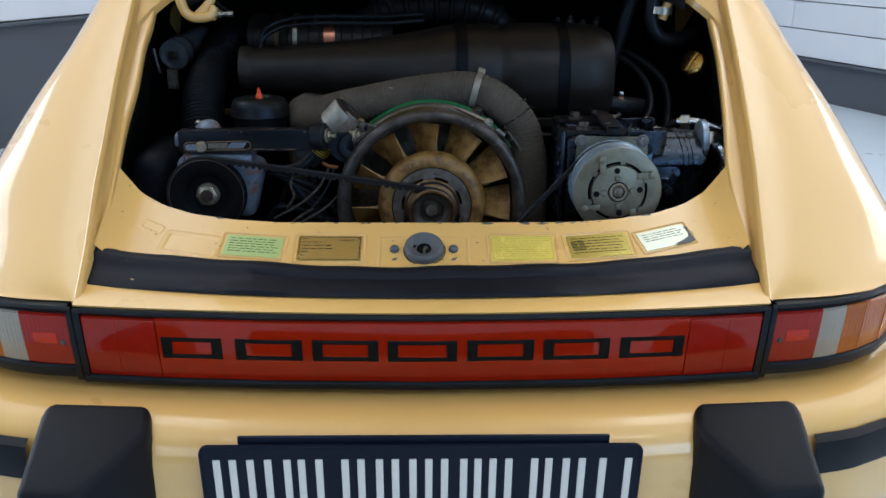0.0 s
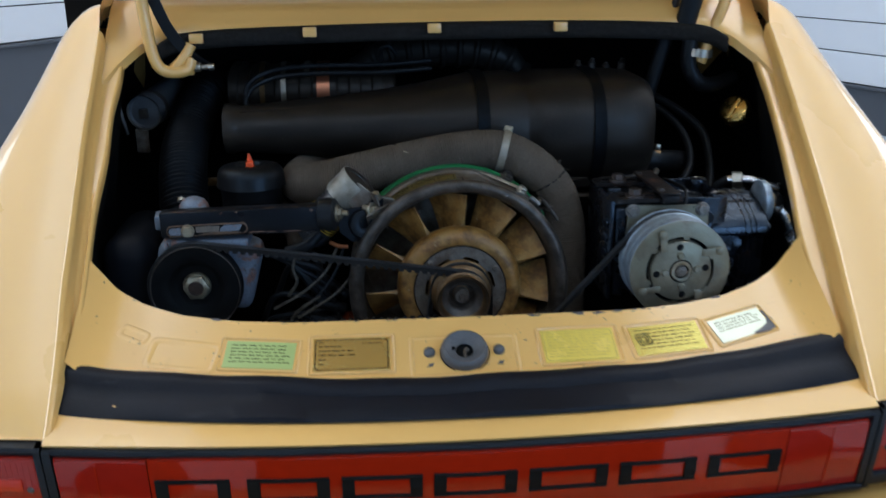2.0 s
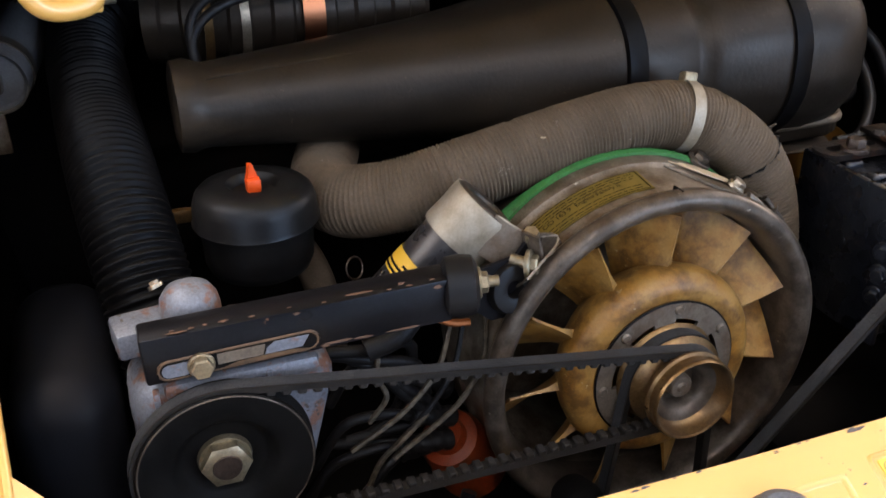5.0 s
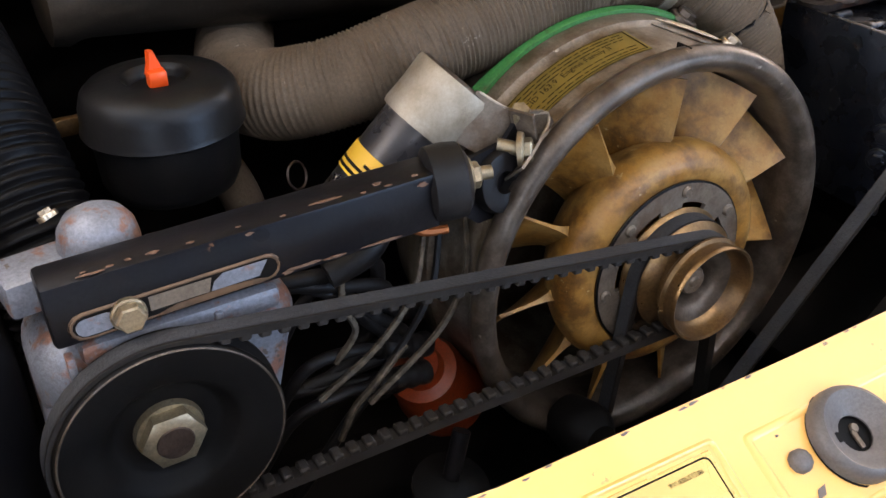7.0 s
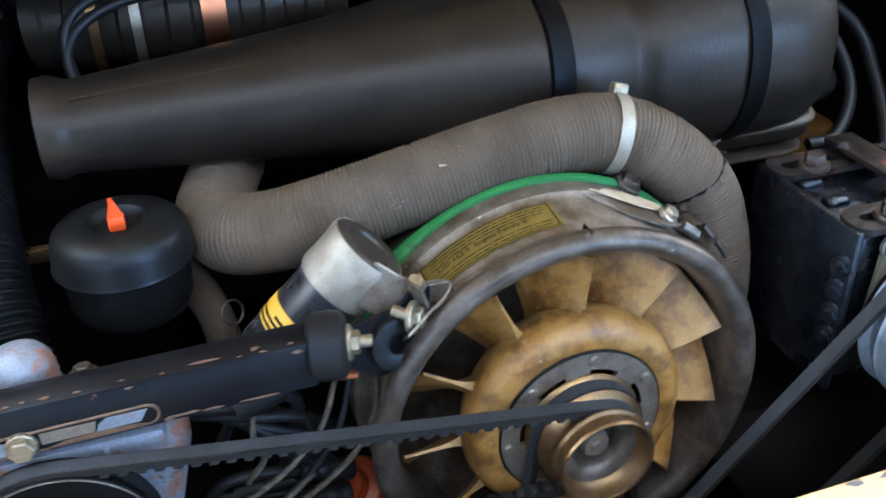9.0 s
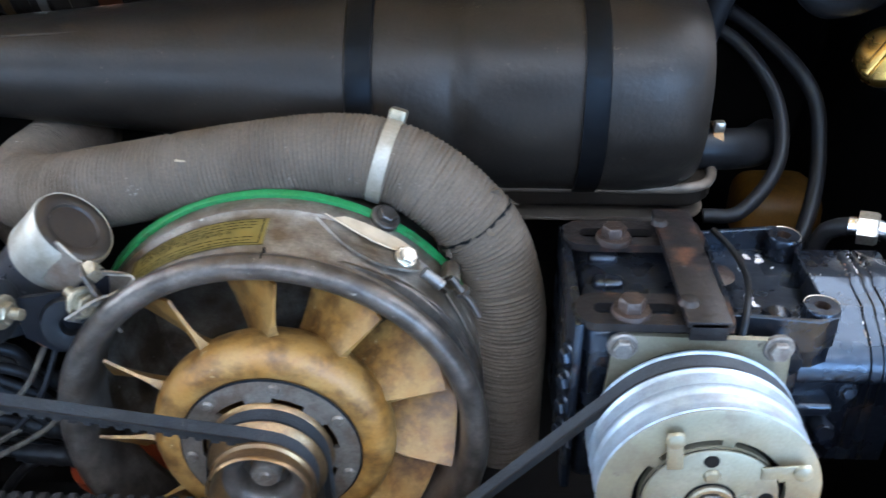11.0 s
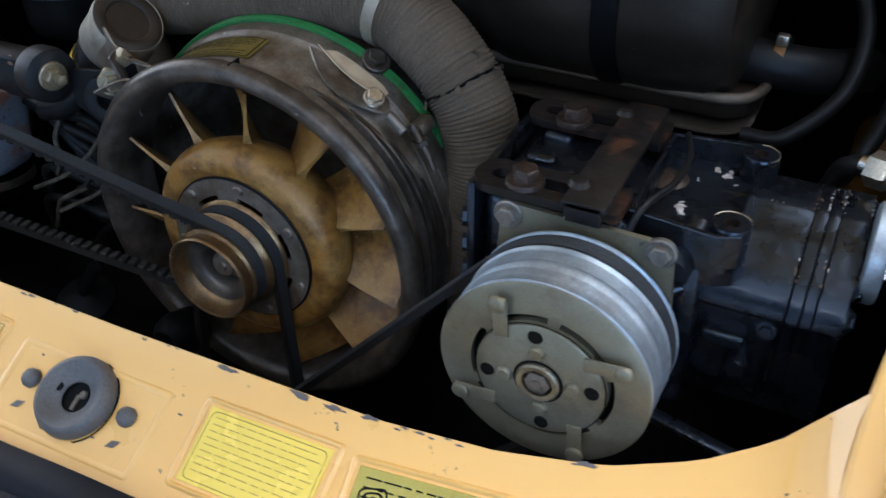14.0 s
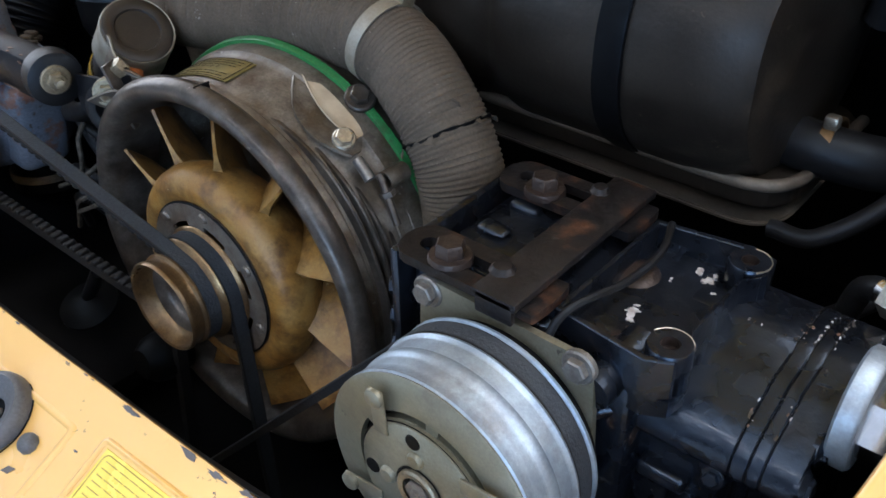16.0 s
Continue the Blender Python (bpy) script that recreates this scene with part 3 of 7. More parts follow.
# the rest of the body: y, half width, height of the shoulder, of the roof or lid, half widths at its foot and top
SHELL = [(0.58, 0.70, 0.80, 1.205, 0.585, 0.46), (0.80, 0.775, 0.83, 1.245, 0.60, 0.47), (1.10, 0.80, 0.85, 1.285, 0.61, 0.48), (1.50, 0.80, 0.86, 1.30, 0.62, 0.49), (1.90, 0.79, 0.86, 1.275, 0.62, 0.49),
         (2.15, 0.785, 0.86, 1.12, 0.61, 0.52), (2.40, 0.78, 0.85, 0.93, 0.60, 0.55), (2.80, 0.78, 0.82, 0.84, 0.55, 0.40), (3.30, 0.77, 0.76, 0.74, 0.50, 0.35), (3.60, 0.70, 0.66, 0.62, 0.45, 0.30), (3.72, 0.60, 0.52, 0.50, 0.40, 0.25)]
rows = []
for k in range(45):
    y = 0.58 + 3.14 * k / 44
    w, sh, top, foot, tw = curve_table(SHELL, y)
    half = [(w * 0.95, 0.24), (w, 0.42), (w, 0.60), (w * 0.985, sh - 0.06), (w * 0.95, sh - 0.01), (foot + 0.05, sh + 0.012), (foot, max(sh + 0.02, min(top, sh + 0.05))), (tw + 0.02, top - 0.02), (tw * 0.8, top), (0.0, top + 0.015)]
    rows.append([(-x, y, z) for x, z in half] + [(x, y, z) for x, z in half[-2::-1]])
part("body_shell", grid(rows), YELLOW, car, "body-coloured roof, doors and front", smooth=50)
for s in (-1, 1):
    rows = []
    for k in range(14):
        y = 0.95 + 1.15 * k / 13
        w, sh, top, foot, tw = curve_table(SHELL, y)
        rows.append([(s * (foot + 0.012), y, sh + 0.06), (s * (tw + 0.034), y, max(sh + 0.07, top - 0.035))])
    part("side_window", thick(grid(rows), 0.004), GLASS, car, "dark side window glass")

# door mirror beyond the fender
mirror = part("door_mirror", moved(box((-0.075, -0.045, -0.05), (0.075, 0.045, 0.05), 0.035, 5), pose(-0.795, 1.62, 1.125, 0, 0, 12)), YELLOW, car, "body-coloured door mirror")
part("mirror_glass", moved(box((-0.062, -0.048, -0.038), (0.062, -0.044, 0.038), 0.002), pose(-0.795, 1.62, 1.125, 0, 0, 12)), GLASS, mirror)
part("mirror_foot", box((-0.80, 1.60, 0.83), (-0.75, 1.64, 1.09), 0.012, 3), RUBBER, mirror)

# engine bay: black sheet-metal box
LN = [box((-0.62, 0.74, 0.55), (0.64, 0.78, 1.17)), box((-0.62, -0.02, 0.55), (0.64, 0.78, 0.60)), box((-0.50, 0.47, 1.135), (0.52, 0.78, 1.15))]
for side in (-1, 1):
    wall = [[(opening_edge(side, y) + side * 0.004, y, min(deck(y) - 0.034, 1.14)), (opening_edge(side, y) + side * 0.004, y, deck(y) - 0.06), (opening_edge(side, y) + side * (0.006 + 0.035 * (y > 0.4)), y, min(deck(y) - 0.08, 1.05)), (opening_edge(side, y) + side * (0.008 + 0.02 * (y > 0.2) + 0.03 * (y > 0.4)), y, 0.9 if y > 0.2 else 0.82), (opening_edge(side, y) + side * 0.01, y, 0.58)] for y in (0.06, 0.118, 0.18, 0.25, 0.32, 0.37, 0.45, 0.6, 0.78)]
    LN.append(grid(wall))
for nm, bm in zip(("firewall", "bay_floor", "bay_roof", "bay_side", "bay_side"), LN):
    part(nm, bm, LINER, car, "matt black engine bay lining")
MOULD = material("blue_black_moulding", (0.0055, 0.0066, 0.0092), 0.5, spec=0.08, second=(0.009, 0.0105, 0.014), scale=9, amount=0.7, bump=0.12, bump_scale=30)
duct = part("inner_duct", box((-0.452, 0.175, 0.60), (-0.382, 0.345, 0.895), 0.030, 6), MOULD, car, "blue-black moulded heater duct")
part("duct_bead", tube(smooth_path([(-0.448, 0.1735, 0.792), (-0.418, 0.1725, 0.788), (-0.392, 0.1765, 0.790)], 5), 0.004, 10), MOULD, duct)
for x0, x1 in ((-0.45, -0.14), (0.20, 0.45)):
    part("floor_tin", box((x0, 0.10, 0.62), (x1, 0.30, 0.64), 0.004), LINER, car)

# slam panel in front of the engine: |x|, y and z of the lip, y and z of the line under the rubber strip
LIP = [(0.0, 0.047, 0.8265, -0.060, 0.774), (0.2, 0.049, 0.8265, -0.055, 0.776), (0.27, 0.055, 0.829, -0.048, 0.779), (0.33, 0.067, 0.834, -0.040, 0.783),
       (0.375, 0.085, 0.842, -0.032, 0.787), (0.41, 0.104, 0.855, -0.022, 0.793), (0.43, 0.115, 0.874, -0.014, 0.803), (0.446, 0.118, 0.894, -0.010, 0.815)]


def slam_point(x, v):
    """A point of the slam panel; v runs from 0 at the rubber strip to 1 at the lip."""
    yl, zl, yr, zr = lerp_table(LIP, abs(x))
    w = v * v * 0.25 + v * 0.75
    return Vector((x, yr + (yl - yr) * v, zr + (zl - zr) * w))


rows = []
for i in range(81):
    x = -0.446 + 0.892 * i / 80
    row = [slam_point(x, v) for v in (-0.02, 0, 0.15, 0.3, 0.45, 0.6, 0.75, 0.88, 0.96)]
    e = slam_point(x, 1)
    row += [e + Vector((0, -0.0015, -0.0008)), e + Vector((0, 0.001, -0.004)), e + Vector((0, 0.0, -0.02))]
    rows.append(row)
slam = part("slam_panel", grid(rows), YELLOW_WORN, car, "body-coloured panel with chipped paint along its edge", smooth=50)
part("edge_weatherstrip", tube(smooth_path([slam_point(x, 1) + Vector((0, 0.006, -0.022)) for x in (-0.43, -0.38, -0.3, -0.15, 0, 0.15, 0.3, 0.38, 0.43)], 6), 0.006, 8), RUBBER, car, "black rubber edge strip")


def on_slam(x, v, lift=0.0):
    """A pose on the slam panel: local x along the car's width, y up the slope, z off the surface."""
    p, q = slam_point(x, v - 0.05), slam_point(x, v + 0.05)
    r, l = slam_point(x + 0.01, v), slam_point(x - 0.01, v)
    ex, ey = (r - l).normalized(), (q - p).normalized()
    ez = ex.cross(ey).normalized()
    ey = ez.cross(ex)
    return Matrix.Translation(slam_point(x, v) + ez * lift) @ Matrix((ex, ey, ez)).transposed().to_4x4()


# chips along the lip and specks
rnd = random.Random(4)
for k in range(36):
    x = rnd.uniform(-0.40, 0.40) if k > 10 else rnd.uniform(0.04, 0.26)
    v = rnd.choice((0.965, 0.97, 0.975, 0.98)) if k < 28 else rnd.uniform(0.15, 0.9)
    size = rnd.choice((0.0006, 0.0008, 0.001, 0.0014, 0.0028)) if k < 28 else rnd.uniform(0.0006, 0.0014)
    pts = [(size * rnd.uniform(0.6, 1.9) * math.cos(a) * (1.7 if k < 28 else 1), size * rnd.uniform(0.3, 0.8) * math.sin(a)) for a in (2 * math.pi * j / 13 for j in range(13))]
    part("paint_chip", moved(outline_plate(pts, 0.0006), on_slam(x, v, 0.0002)), CHIP, slam, smooth=0)

# pressed frames and stickers
STICKERS = [(-0.235, 0.080, 0.039, GREEN_LABEL, "green printed sticker"), (-0.130, 0.088, 0.048, BRASS_LABEL, "brass specification plate"), (0.136, 0.087, 0.048, YELLOW_LABEL, "yellow-gold specification plate"),
            (0.243, 0.086, 0.043, GOLD_LABEL, "green-tinged gold foil sticker"), (0.337, 0.072, 0.036, WHITE_LABEL, "glossy white and yellow sticker with a torn edge")]


def frame_ring(w, h, t, z0, z1, corner=0.004):
    """A raised rounded bead round a rectangle."""
    loops = []
    for off, z in ((0, z0), (0.45 * t, z0 + 0.75 * (z1 - z0)), (t, z1), (1.55 * t, z0 + 0.75 * (z1 - z0)), (2 * t, z0)):
        a, b, r = w / 2 - off, h / 2 - off, max(0.0004, corner - off * 0.4)
        loops.append([Vector((sx * (a - r) + r * math.cos(radians(q)), sy * (b - r) + r * math.sin(radians(q)), z)) for sx, sy, q0 in ((1, 1, 0), (-1, 1, 90), (-1, -1, 180), (1, -1, 270)) for q in (q0, q0 + 30, q0 + 60, q0 + 90)])
    bm = bmesh.new()
    vs = [[bm.verts.new(p) for p in lp] for lp in loops]
    for a, b in zip(vs, vs[1:]):
        for k in range(16):
            bm.faces.new((a[k], a[(k + 1) % 16], b[(k + 1) % 16], b[k]))
    return bm


for x, w, h, mat, label in STICKERS:
    m = on_slam(x, 0.57, 0.0012)
    st = part("sticker", moved(box((-w / 2, -h / 2, -0.0012), (w / 2, h / 2, 0.0), 0.0003, 1), m), mat, slam, label)
    part("pressed_frame", moved(frame_ring(w + 0.014, h + 0.012, 0.0022, -0.0012, 0.0012), m), YELLOW_WORN, slam)
    if mat in (BRASS_LABEL, YELLOW_LABEL):
        part("sticker_border", moved(frame_ring(w - 0.004, h - 0.004, 0.0005 if x < 0 else 0.00035, 0.0, 0.0004), m), INK if x < 0 else LABEL_PRINT, st)
    lines = []
    count = 9 if mat is YELLOW_LABEL else 4 if mat is WHITE_LABEL else 6
    for k in range(count):
        z = h / 2 - 0.006 - k * (h - 0.010) / max(count, 6)
        x0 = -w / 2 + 0.006
        while x0 < w / 2 - 0.012:
            x1 = min(w / 2 - 0.005, x0 + rnd.uniform(0.003, 0.011))
            t = 0.0003 if mat is YELLOW_LABEL else 0.00045
            lines.append(box((x0, z - t, 0.0), (x1, z + t, 0.0003)))
            x0 = x1 + rnd.uniform(0.0012, 0.003)
            if mat is BRASS_LABEL and x < 0 and rnd.random() < 0.35:
                break
    part("print_line", moved(joined(*lines), m), INK if x < 0.1 or x > 0.2 else LABEL_PRINT, st, smooth=0)
    if x == -0.130:
        words("printed_number", "911.006.512.06", 0.0036, st, INK, lambda a, b: m @ Vector((a + 0.012, b + 0.0145, 0.0006)))
    if mat is WHITE_LABEL:
        pts = [(0.030, -0.020), (0.040, -0.017), (0.043, -0.004), (0.041, 0.010), (0.036, 0.012), (0.037, 0.0), (0.033, -0.008), (0.024, -0.012), (0.008, -0.0165), (0.012, -0.019)]
        part("torn_patch", moved(outline_plate(pts, 0.0005), on_slam(x, 0.57, 0.0014)), CHIP, st)
    if mat is GOLD_LABEL:
        part("emblem", moved(joined(*[frame_ring(0.018 - 0.005 * q, 0.018 - 0.005 * q, 0.0006, 0, 0.0004) for q in range(3)]), m @ pose(-0.029, 0.002, 0, 0, 0, 12)), INK, st)
part("pressed_frame", moved(frame_ring(0.088, 0.050, 0.0055, -0.0004, 0.0013, 0.008), on_slam(-0.322, 0.5)), YELLOW_WORN, slam)
part("pressed_tab", moved(frame_ring(0.042, 0.024, 0.0045, -0.0004, 0.0011, 0.006), on_slam(-0.382, 0.62)), YELLOW_WORN, slam)
part("latch_plate", moved(frame_ring(0.128, 0.062, 0.003, 0, 0.0015), on_slam(0, 0.52)), YELLOW_WORN, slam)

# latch with its rubber ring, and the two screws beside it
m = on_slam(0, 0.56, 0)
latch = part("latch_ring", moved(lathe([(0.0100, -0.001), (0.0104, 0.0034), (0.0118, 0.0044), (0.0140, 0.0052), (0.0175, 0.0072), (0.0205, 0.0098), (0.0230, 0.0110), (0.0255, 0.0098), (0.0272, 0.0062), (0.0278, 0.0015), (0.0278, -0.001)], ahead=(0, 0, 1), n=56), m), RING_GREY, slam, "scuffed grey rubber latch ring")
part("ring_gap", moved(lathe([(0.0278, 0.0006), (0.0292, 0.0006)], ahead=(0, 0, 1), n=48), m @ Matrix.Translation((0.0006, -0.0008, 0))), BLACK_PULLEY, latch)
part("ring_hole", moved(lathe([(0, 0.0002), (0.0030, 0.0002)], ahead=(0, 0, 1), n=16), m @ Matrix.Translation((-0.0135, 0.002, 0.0055))), BLACK_PULLEY, latch)
part("latch_well", moved(lathe([(0.0, 0.0006), (0.0100, 0.0006), (0.0103, 0.0024)], ahead=(0, 0, 1), n=32), m), BLACK_PULLEY, latch)
part("latch_tongue", moved(joined(box((-0.0012, -0.0085, 0.0005), (0.0022, 0.002, 0.0026), 0.001), lathe([(0, 0.0030), (0.0022, 0.0026), (0.003, 0.001)], (0.003, 0.003, 0), (0, 0, 1), 12)), m), HUB_GREY, latch)
for s in (-1, 1):
    part("screw", moved(lathe([(0, 0.0062), (0.004, 0.0058), (0.0062, 0.0042), (0.0068, 0.0020), (0.0068, 0.0)], (0, 0, 0), (0, 0, 1), 10), on_slam(s * 0.0405, 0.56)), RING_GREY, slam, "painted-over grey screw head")
    part("paint_chip", moved(outline_plate([(0, 0), (0.006, 0.001), (0.009, 0.006), (0.003, 0.005)], 0.0005), on_slam(s * 0.0405 - 0.004, 0.38, 0.0004)), CHIP, slam)

# rear panel between rubber strip and reflector
rows = []
for i in range(61):
    u = -1 + 2 * i / 60
    x = 0.448 * u
    q = u * u
    rows.append([(x, -0.045 + 0.035 * q, 0.764 + 0.016 * q ** 2), (x, -0.085 + 0.035 * q, 0.770 + 0.008 * q), (x, -0.112 + 0.030 * q, 0.769), (x, -0.128 + 0.030 * q, 0.767), (x, -0.136 + 0.030 * q, 0.763), (x, -0.134 + 0.030 * q, 0.757), (x, -0.10 + 0.035 * q, 0.745), (x, -0.085 + 0.035 * q, 0.62)])
part("rear_panel", grid(rows), YELLOW, car, smooth=60)
# rubber strip with two steps, its ends turned up
rows = []
for i in range(81):
    u = -1 + 2 * i / 80
    x = 0.447 * u
    q = abs(u) ** 2.2
    wav = 0.0012 * math.sin(9 * u) + 0.0008 * math.sin(23 * u)
    end = max(0, (abs(u) - 0.93) / 0.07)
    yf, zf, yr, zr = -0.043 + 0.045 * q, 0.789 + 0.014 * q, -0.104 + 0.045 * q, 0.7755 + 0.002 * q
    rows.append([(x, yf + 0.004, zf - 0.008 + wav), (x, yf, zf + 0.003 + wav + 0.004 * end), (x, yf - 0.010, zf + 0.005 + wav), (x, yf - 0.021, zf + 0.0015 + wav), (x, yf - 0.0245, zf - 0.0065 + wav),
                 (x * 1.003, (yf + yr) / 2 - 0.010, (zf + zr) / 2 - 0.003 + wav), (x * 1.01, yr, zr + wav), (x * 1.011, yr - 0.002, zr - 0.004)])
strip = part("rubber_strip", grid(rows), SEAL, car, "wavy black rubber deck seal", smooth=50)
for s in (-1, 1):
    part("notch", lathe([(0, 0.0015), (0.004, 0.0015), (0.005, 0.0)], (s * 0.383, -0.056, 0.7795), (0, -0.2, 1), 12, 0, 360), YELLOW, strip)

# reflector band
def tail_y(x, z):
    """Plan of the tail at lamp height."""
    t = [(0, -0.137), (0.2, -0.131), (0.35, -0.120), (0.446, -0.107), (0.50, -0.100), (0.545, -0.088), (0.59, -0.068), (0.635, -0.038), (0.67, 0.0), (0.705, 0.045)]
    return lerp_table(t, abs(x))[0] + (0.757 - z) * 0.16


def tail_sheet(x0, x1, z0, z1, out, n=24, depth=0.012):
    """A lens or frame piece that follows the tail's plan."""
    sections = []
    for i in range(n + 1):
        x = x0 + (x1 - x0) * i / n
        c = [(x, tail_y(x, z0) + depth, z0), (x, tail_y(x, z0) - out + 0.003, z0), (x, tail_y(x, z0) - out, z0 + 0.003), (x, tail_y(x, (z0 + z1) / 2) - out - 0.001, (z0 + z1) / 2),
             (x, tail_y(x, z1) - out, z1 - 0.003), (x, tail_y(x, z1) - out + 0.003, z1), (x, tail_y(x, z1) + depth, z1)]
        sections.append(c)
    bm = grid(sections)
    for row in (sections[0], sections[-1]):
        bm.faces.new([bm.verts.new(p) for p in row])
    return bm


refl = part("reflector", tail_sheet(-0.340, 0.340, 0.660, 0.752, 0.004, 40), RED_DARK, car, "red reflector band with black marks")
for s in (-1, 1):
    part("reflector_end", tail_sheet(s * 0.341, s * 0.437, 0.661, 0.750, 0.005, 12), RED_LENS, refl, "brighter ribbed red end")
    part("end_divider", tail_sheet(s * 0.3935, s * 0.3955, 0.662, 0.748, 0.006, 2), RED_DARK, refl)
part("reflector_frame", joined(tail_sheet(-0.446, 0.446, 0.752, 0.7605, 0.006, 40), tail_sheet(-0.446, 0.446, 0.650, 0.662, 0.008, 40), tail_sheet(-0.447, -0.438, 0.649, 0.7605, 0.007, 2), tail_sheet(0.438, 0.447, 0.649, 0.7605, 0.007, 2)), RUBBER, car)
# seven pairs of plain black bars across the band
for k, (x0, x1) in enumerate(((-0.335, -0.258), (-0.240, -0.155), (-0.142, -0.058), (-0.046, 0.042), (0.055, 0.140), (0.153, 0.238), (0.252, 0.335))):
    for z0, z1 in ((0.6920, 0.7015), (0.7165, 0.7260)):
        part("dark_bar", tail_sheet(x0, x1, z0, z1, 0.0062, 6), INK, refl, smooth=0)
    for xa in (x0, x1 - 0.013):
        part("dark_bar", tail_sheet(xa, xa + 0.013, 0.6920, 0.7260, 0.0066, 2), INK, refl, smooth=0)


def tail_lamp(s):
    lamp = part("tail_lamp", tail_sheet(s * 0.450, s * 0.70, 0.668, 0.756, 0.0, 20, 0.03), RUBBER, car, "wrap-round tail lamp with red, clear and amber lenses")
    for x0, x1, mat, nm in ((0.455, 0.521, RED_LENS, "red_lens"), (0.5215, 0.558, CLEAR_LENS, "clear_lens"), (0.5585, 0.692, AMBER_LENS, "amber_lens")):
        le = part(nm, tail_sheet(s * x0, s * x1, 0.674, 0.751, 0.005, 10), mat, lamp)
        ribs = []
        for k in range(int((x1 - x0) / 0.006)):
            xr = x0 + 0.003 + k * 0.006
            ribs.append(tail_sheet(s * xr, s * (xr + 0.003), 0.676, 0.749, 0.0053, 1))
        part("lens_ribs", joined(*ribs), mat, le)
    # the bulb's red glow, coloured in as a brighter patch on the lens
    part("bulb_glow", tail_sheet(s * 0.474, s * 0.506, 0.704, 0.726, 0.0064, 4), BULB_RED, lamp, "brighter lens patch for the bulb's glow")
    part("lens_screw", lathe([(0, 0.002), (0.003, 0.002), (0.0045, 0.0)], (s * 0.467, tail_y(0.467, 0.71) - 0.0055, 0.710), (s * 0.3, -1, 0), 12), LIP_GREY, lamp)
    part("lamp_seal", joined(tail_sheet(s * 0.448, s * 0.70, 0.756, 0.763, 0.007, 16), tail_sheet(s * 0.448, s * 0.455, 0.652, 0.763, 0.008, 2), tail_sheet(s * 0.45, s * 0.70, 0.655, 0.674, 0.006, 16)), RUBBER, lamp)


tail_lamp(-1)
tail_lamp(1)

# bumper, overriders, trim strips
def bumper_y(x):
    t = [(0, -0.222), (0.25, -0.214), (0.45, -0.190), (0.55, -0.165), (0.65, -0.115), (0.73, -0.04), (0.79, 0.06), (0.82, 0.2)]
    return lerp_table(t, abs(x))[0]


def bumper_row(x, y):
    return [(x, min(y + 0.13, y + 0.13), 0.640), (x, y + 0.075, 0.643), (x, y + 0.045, 0.641), (x, y + 0.030, 0.636), (x, y + 0.016, 0.626), (x, y + 0.006, 0.612), (x, y, 0.590), (x, y, 0.50), (x, y + 0.01, 0.45), (x, y + 0.05, 0.42)]


xs = [0.82 * math.sin(radians(90 * k / 40)) for k in range(-40, 41)]
part("bumper", grid([bumper_row(x, bumper_y(x)) for x in xs]), YELLOW, car, "body-coloured steel bumper", smooth=60)


def overrider(s):
    """A wedge with a sloping top and a chamfer towards the number plate."""
    bm = bmesh.new()
    top = [(0.474, -0.165, 0.660), (0.343, -0.165, 0.655), (0.334, -0.205, 0.636), (0.398, -0.291, 0.600), (0.470, -0.287, 0.602)]
    foot = [(0.476, -0.150), (0.334, -0.150), (0.332, -0.205), (0.398, -0.292), (0.473, -0.288)]
    for x, y, z in top + [(x, y, 0.44) for x, y in foot]:
        bm.verts.new((s * x, y, z))
    bmesh.ops.convex_hull(bm, input=bm.verts)
    bmesh.ops.dissolve_limit(bm, angle_limit=radians(2), verts=bm.verts, edges=bm.edges)
    bmesh.ops.bevel(bm, geom=bm.edges[:], offset=0.011, segments=5, profile=0.5, affect="EDGES", clamp_overlap=True)
    o = part("overrider", bm, BUMPER_RUBBER, car, "black rubber overrider", smooth=60)
    part("overrider_bolt", lathe([(0, 0.009), (0.005, 0.0085), (0.0095, 0.005), (0.011, 0.0), (0.013, -0.001)], (s * 0.402, -0.289, 0.548), (-s * 0.4, -1, 0.2), 20), BRIGHT, o)


overrider(-1)
overrider(1)
for s in (-1, 1):
    rows = []
    for k in range(16):
        x = 0.495 + 0.30 * k / 15
        y = bumper_y(x)
        rows.append([(s * x, y + 0.002, 0.612), (s * x, y - 0.010, 0.606), (s * x, y - 0.012, 0.596), (s * x, y - 0.012, 0.570), (s * x, y - 0.010, 0.560), (s * x, y + 0.002, 0.555)])
    part("bumper_trim", grid(rows), BUMPER_RUBBER, car, "black rubber bumper strip")

# number plate with plain bars
tilt = pose(0, 0, 0, 8, 0, 0)
pm = Matrix.Translation((0.0, -0.232, 0.583)) @ tilt
plate = part("number_plate", moved(outline_plate([(sx * (0.265 - 0.012) - 0.003 + 0.012 * math.cos(radians(q)), sy * 0.044 + 0.012 * math.sin(radians(q))) for sx, sy, q0 in ((1, 1, 0), (-1, 1, 90), (-1, -1, 180), (1, -1, 270)) for q in range(q0, q0 + 91, 15)], 0.004), pm @ pose(0, 0, 0, 90, 0, 0)), NAVY, car, "navy plate with embossed white characters")
part("plate_rim", moved(moved(frame_ring(0.53, 0.112, 0.002, 0, 0.0015, 0.012), pose(-0.003, -0.0042, 0, 90, 0, 0)), pm), NAVY, plate)
part("plate_backing", moved(box((-0.222, 0.003, -0.05), (0.222, 0.008, 0.064), 0.002), pm), NAVY, plate)
GLYPHS = [-0.252, -0.212, -0.168, -0.130, -0.099, -0.058, -0.018, 0.020, 0.043, 0.078, 0.128, 0.166, 0.210]
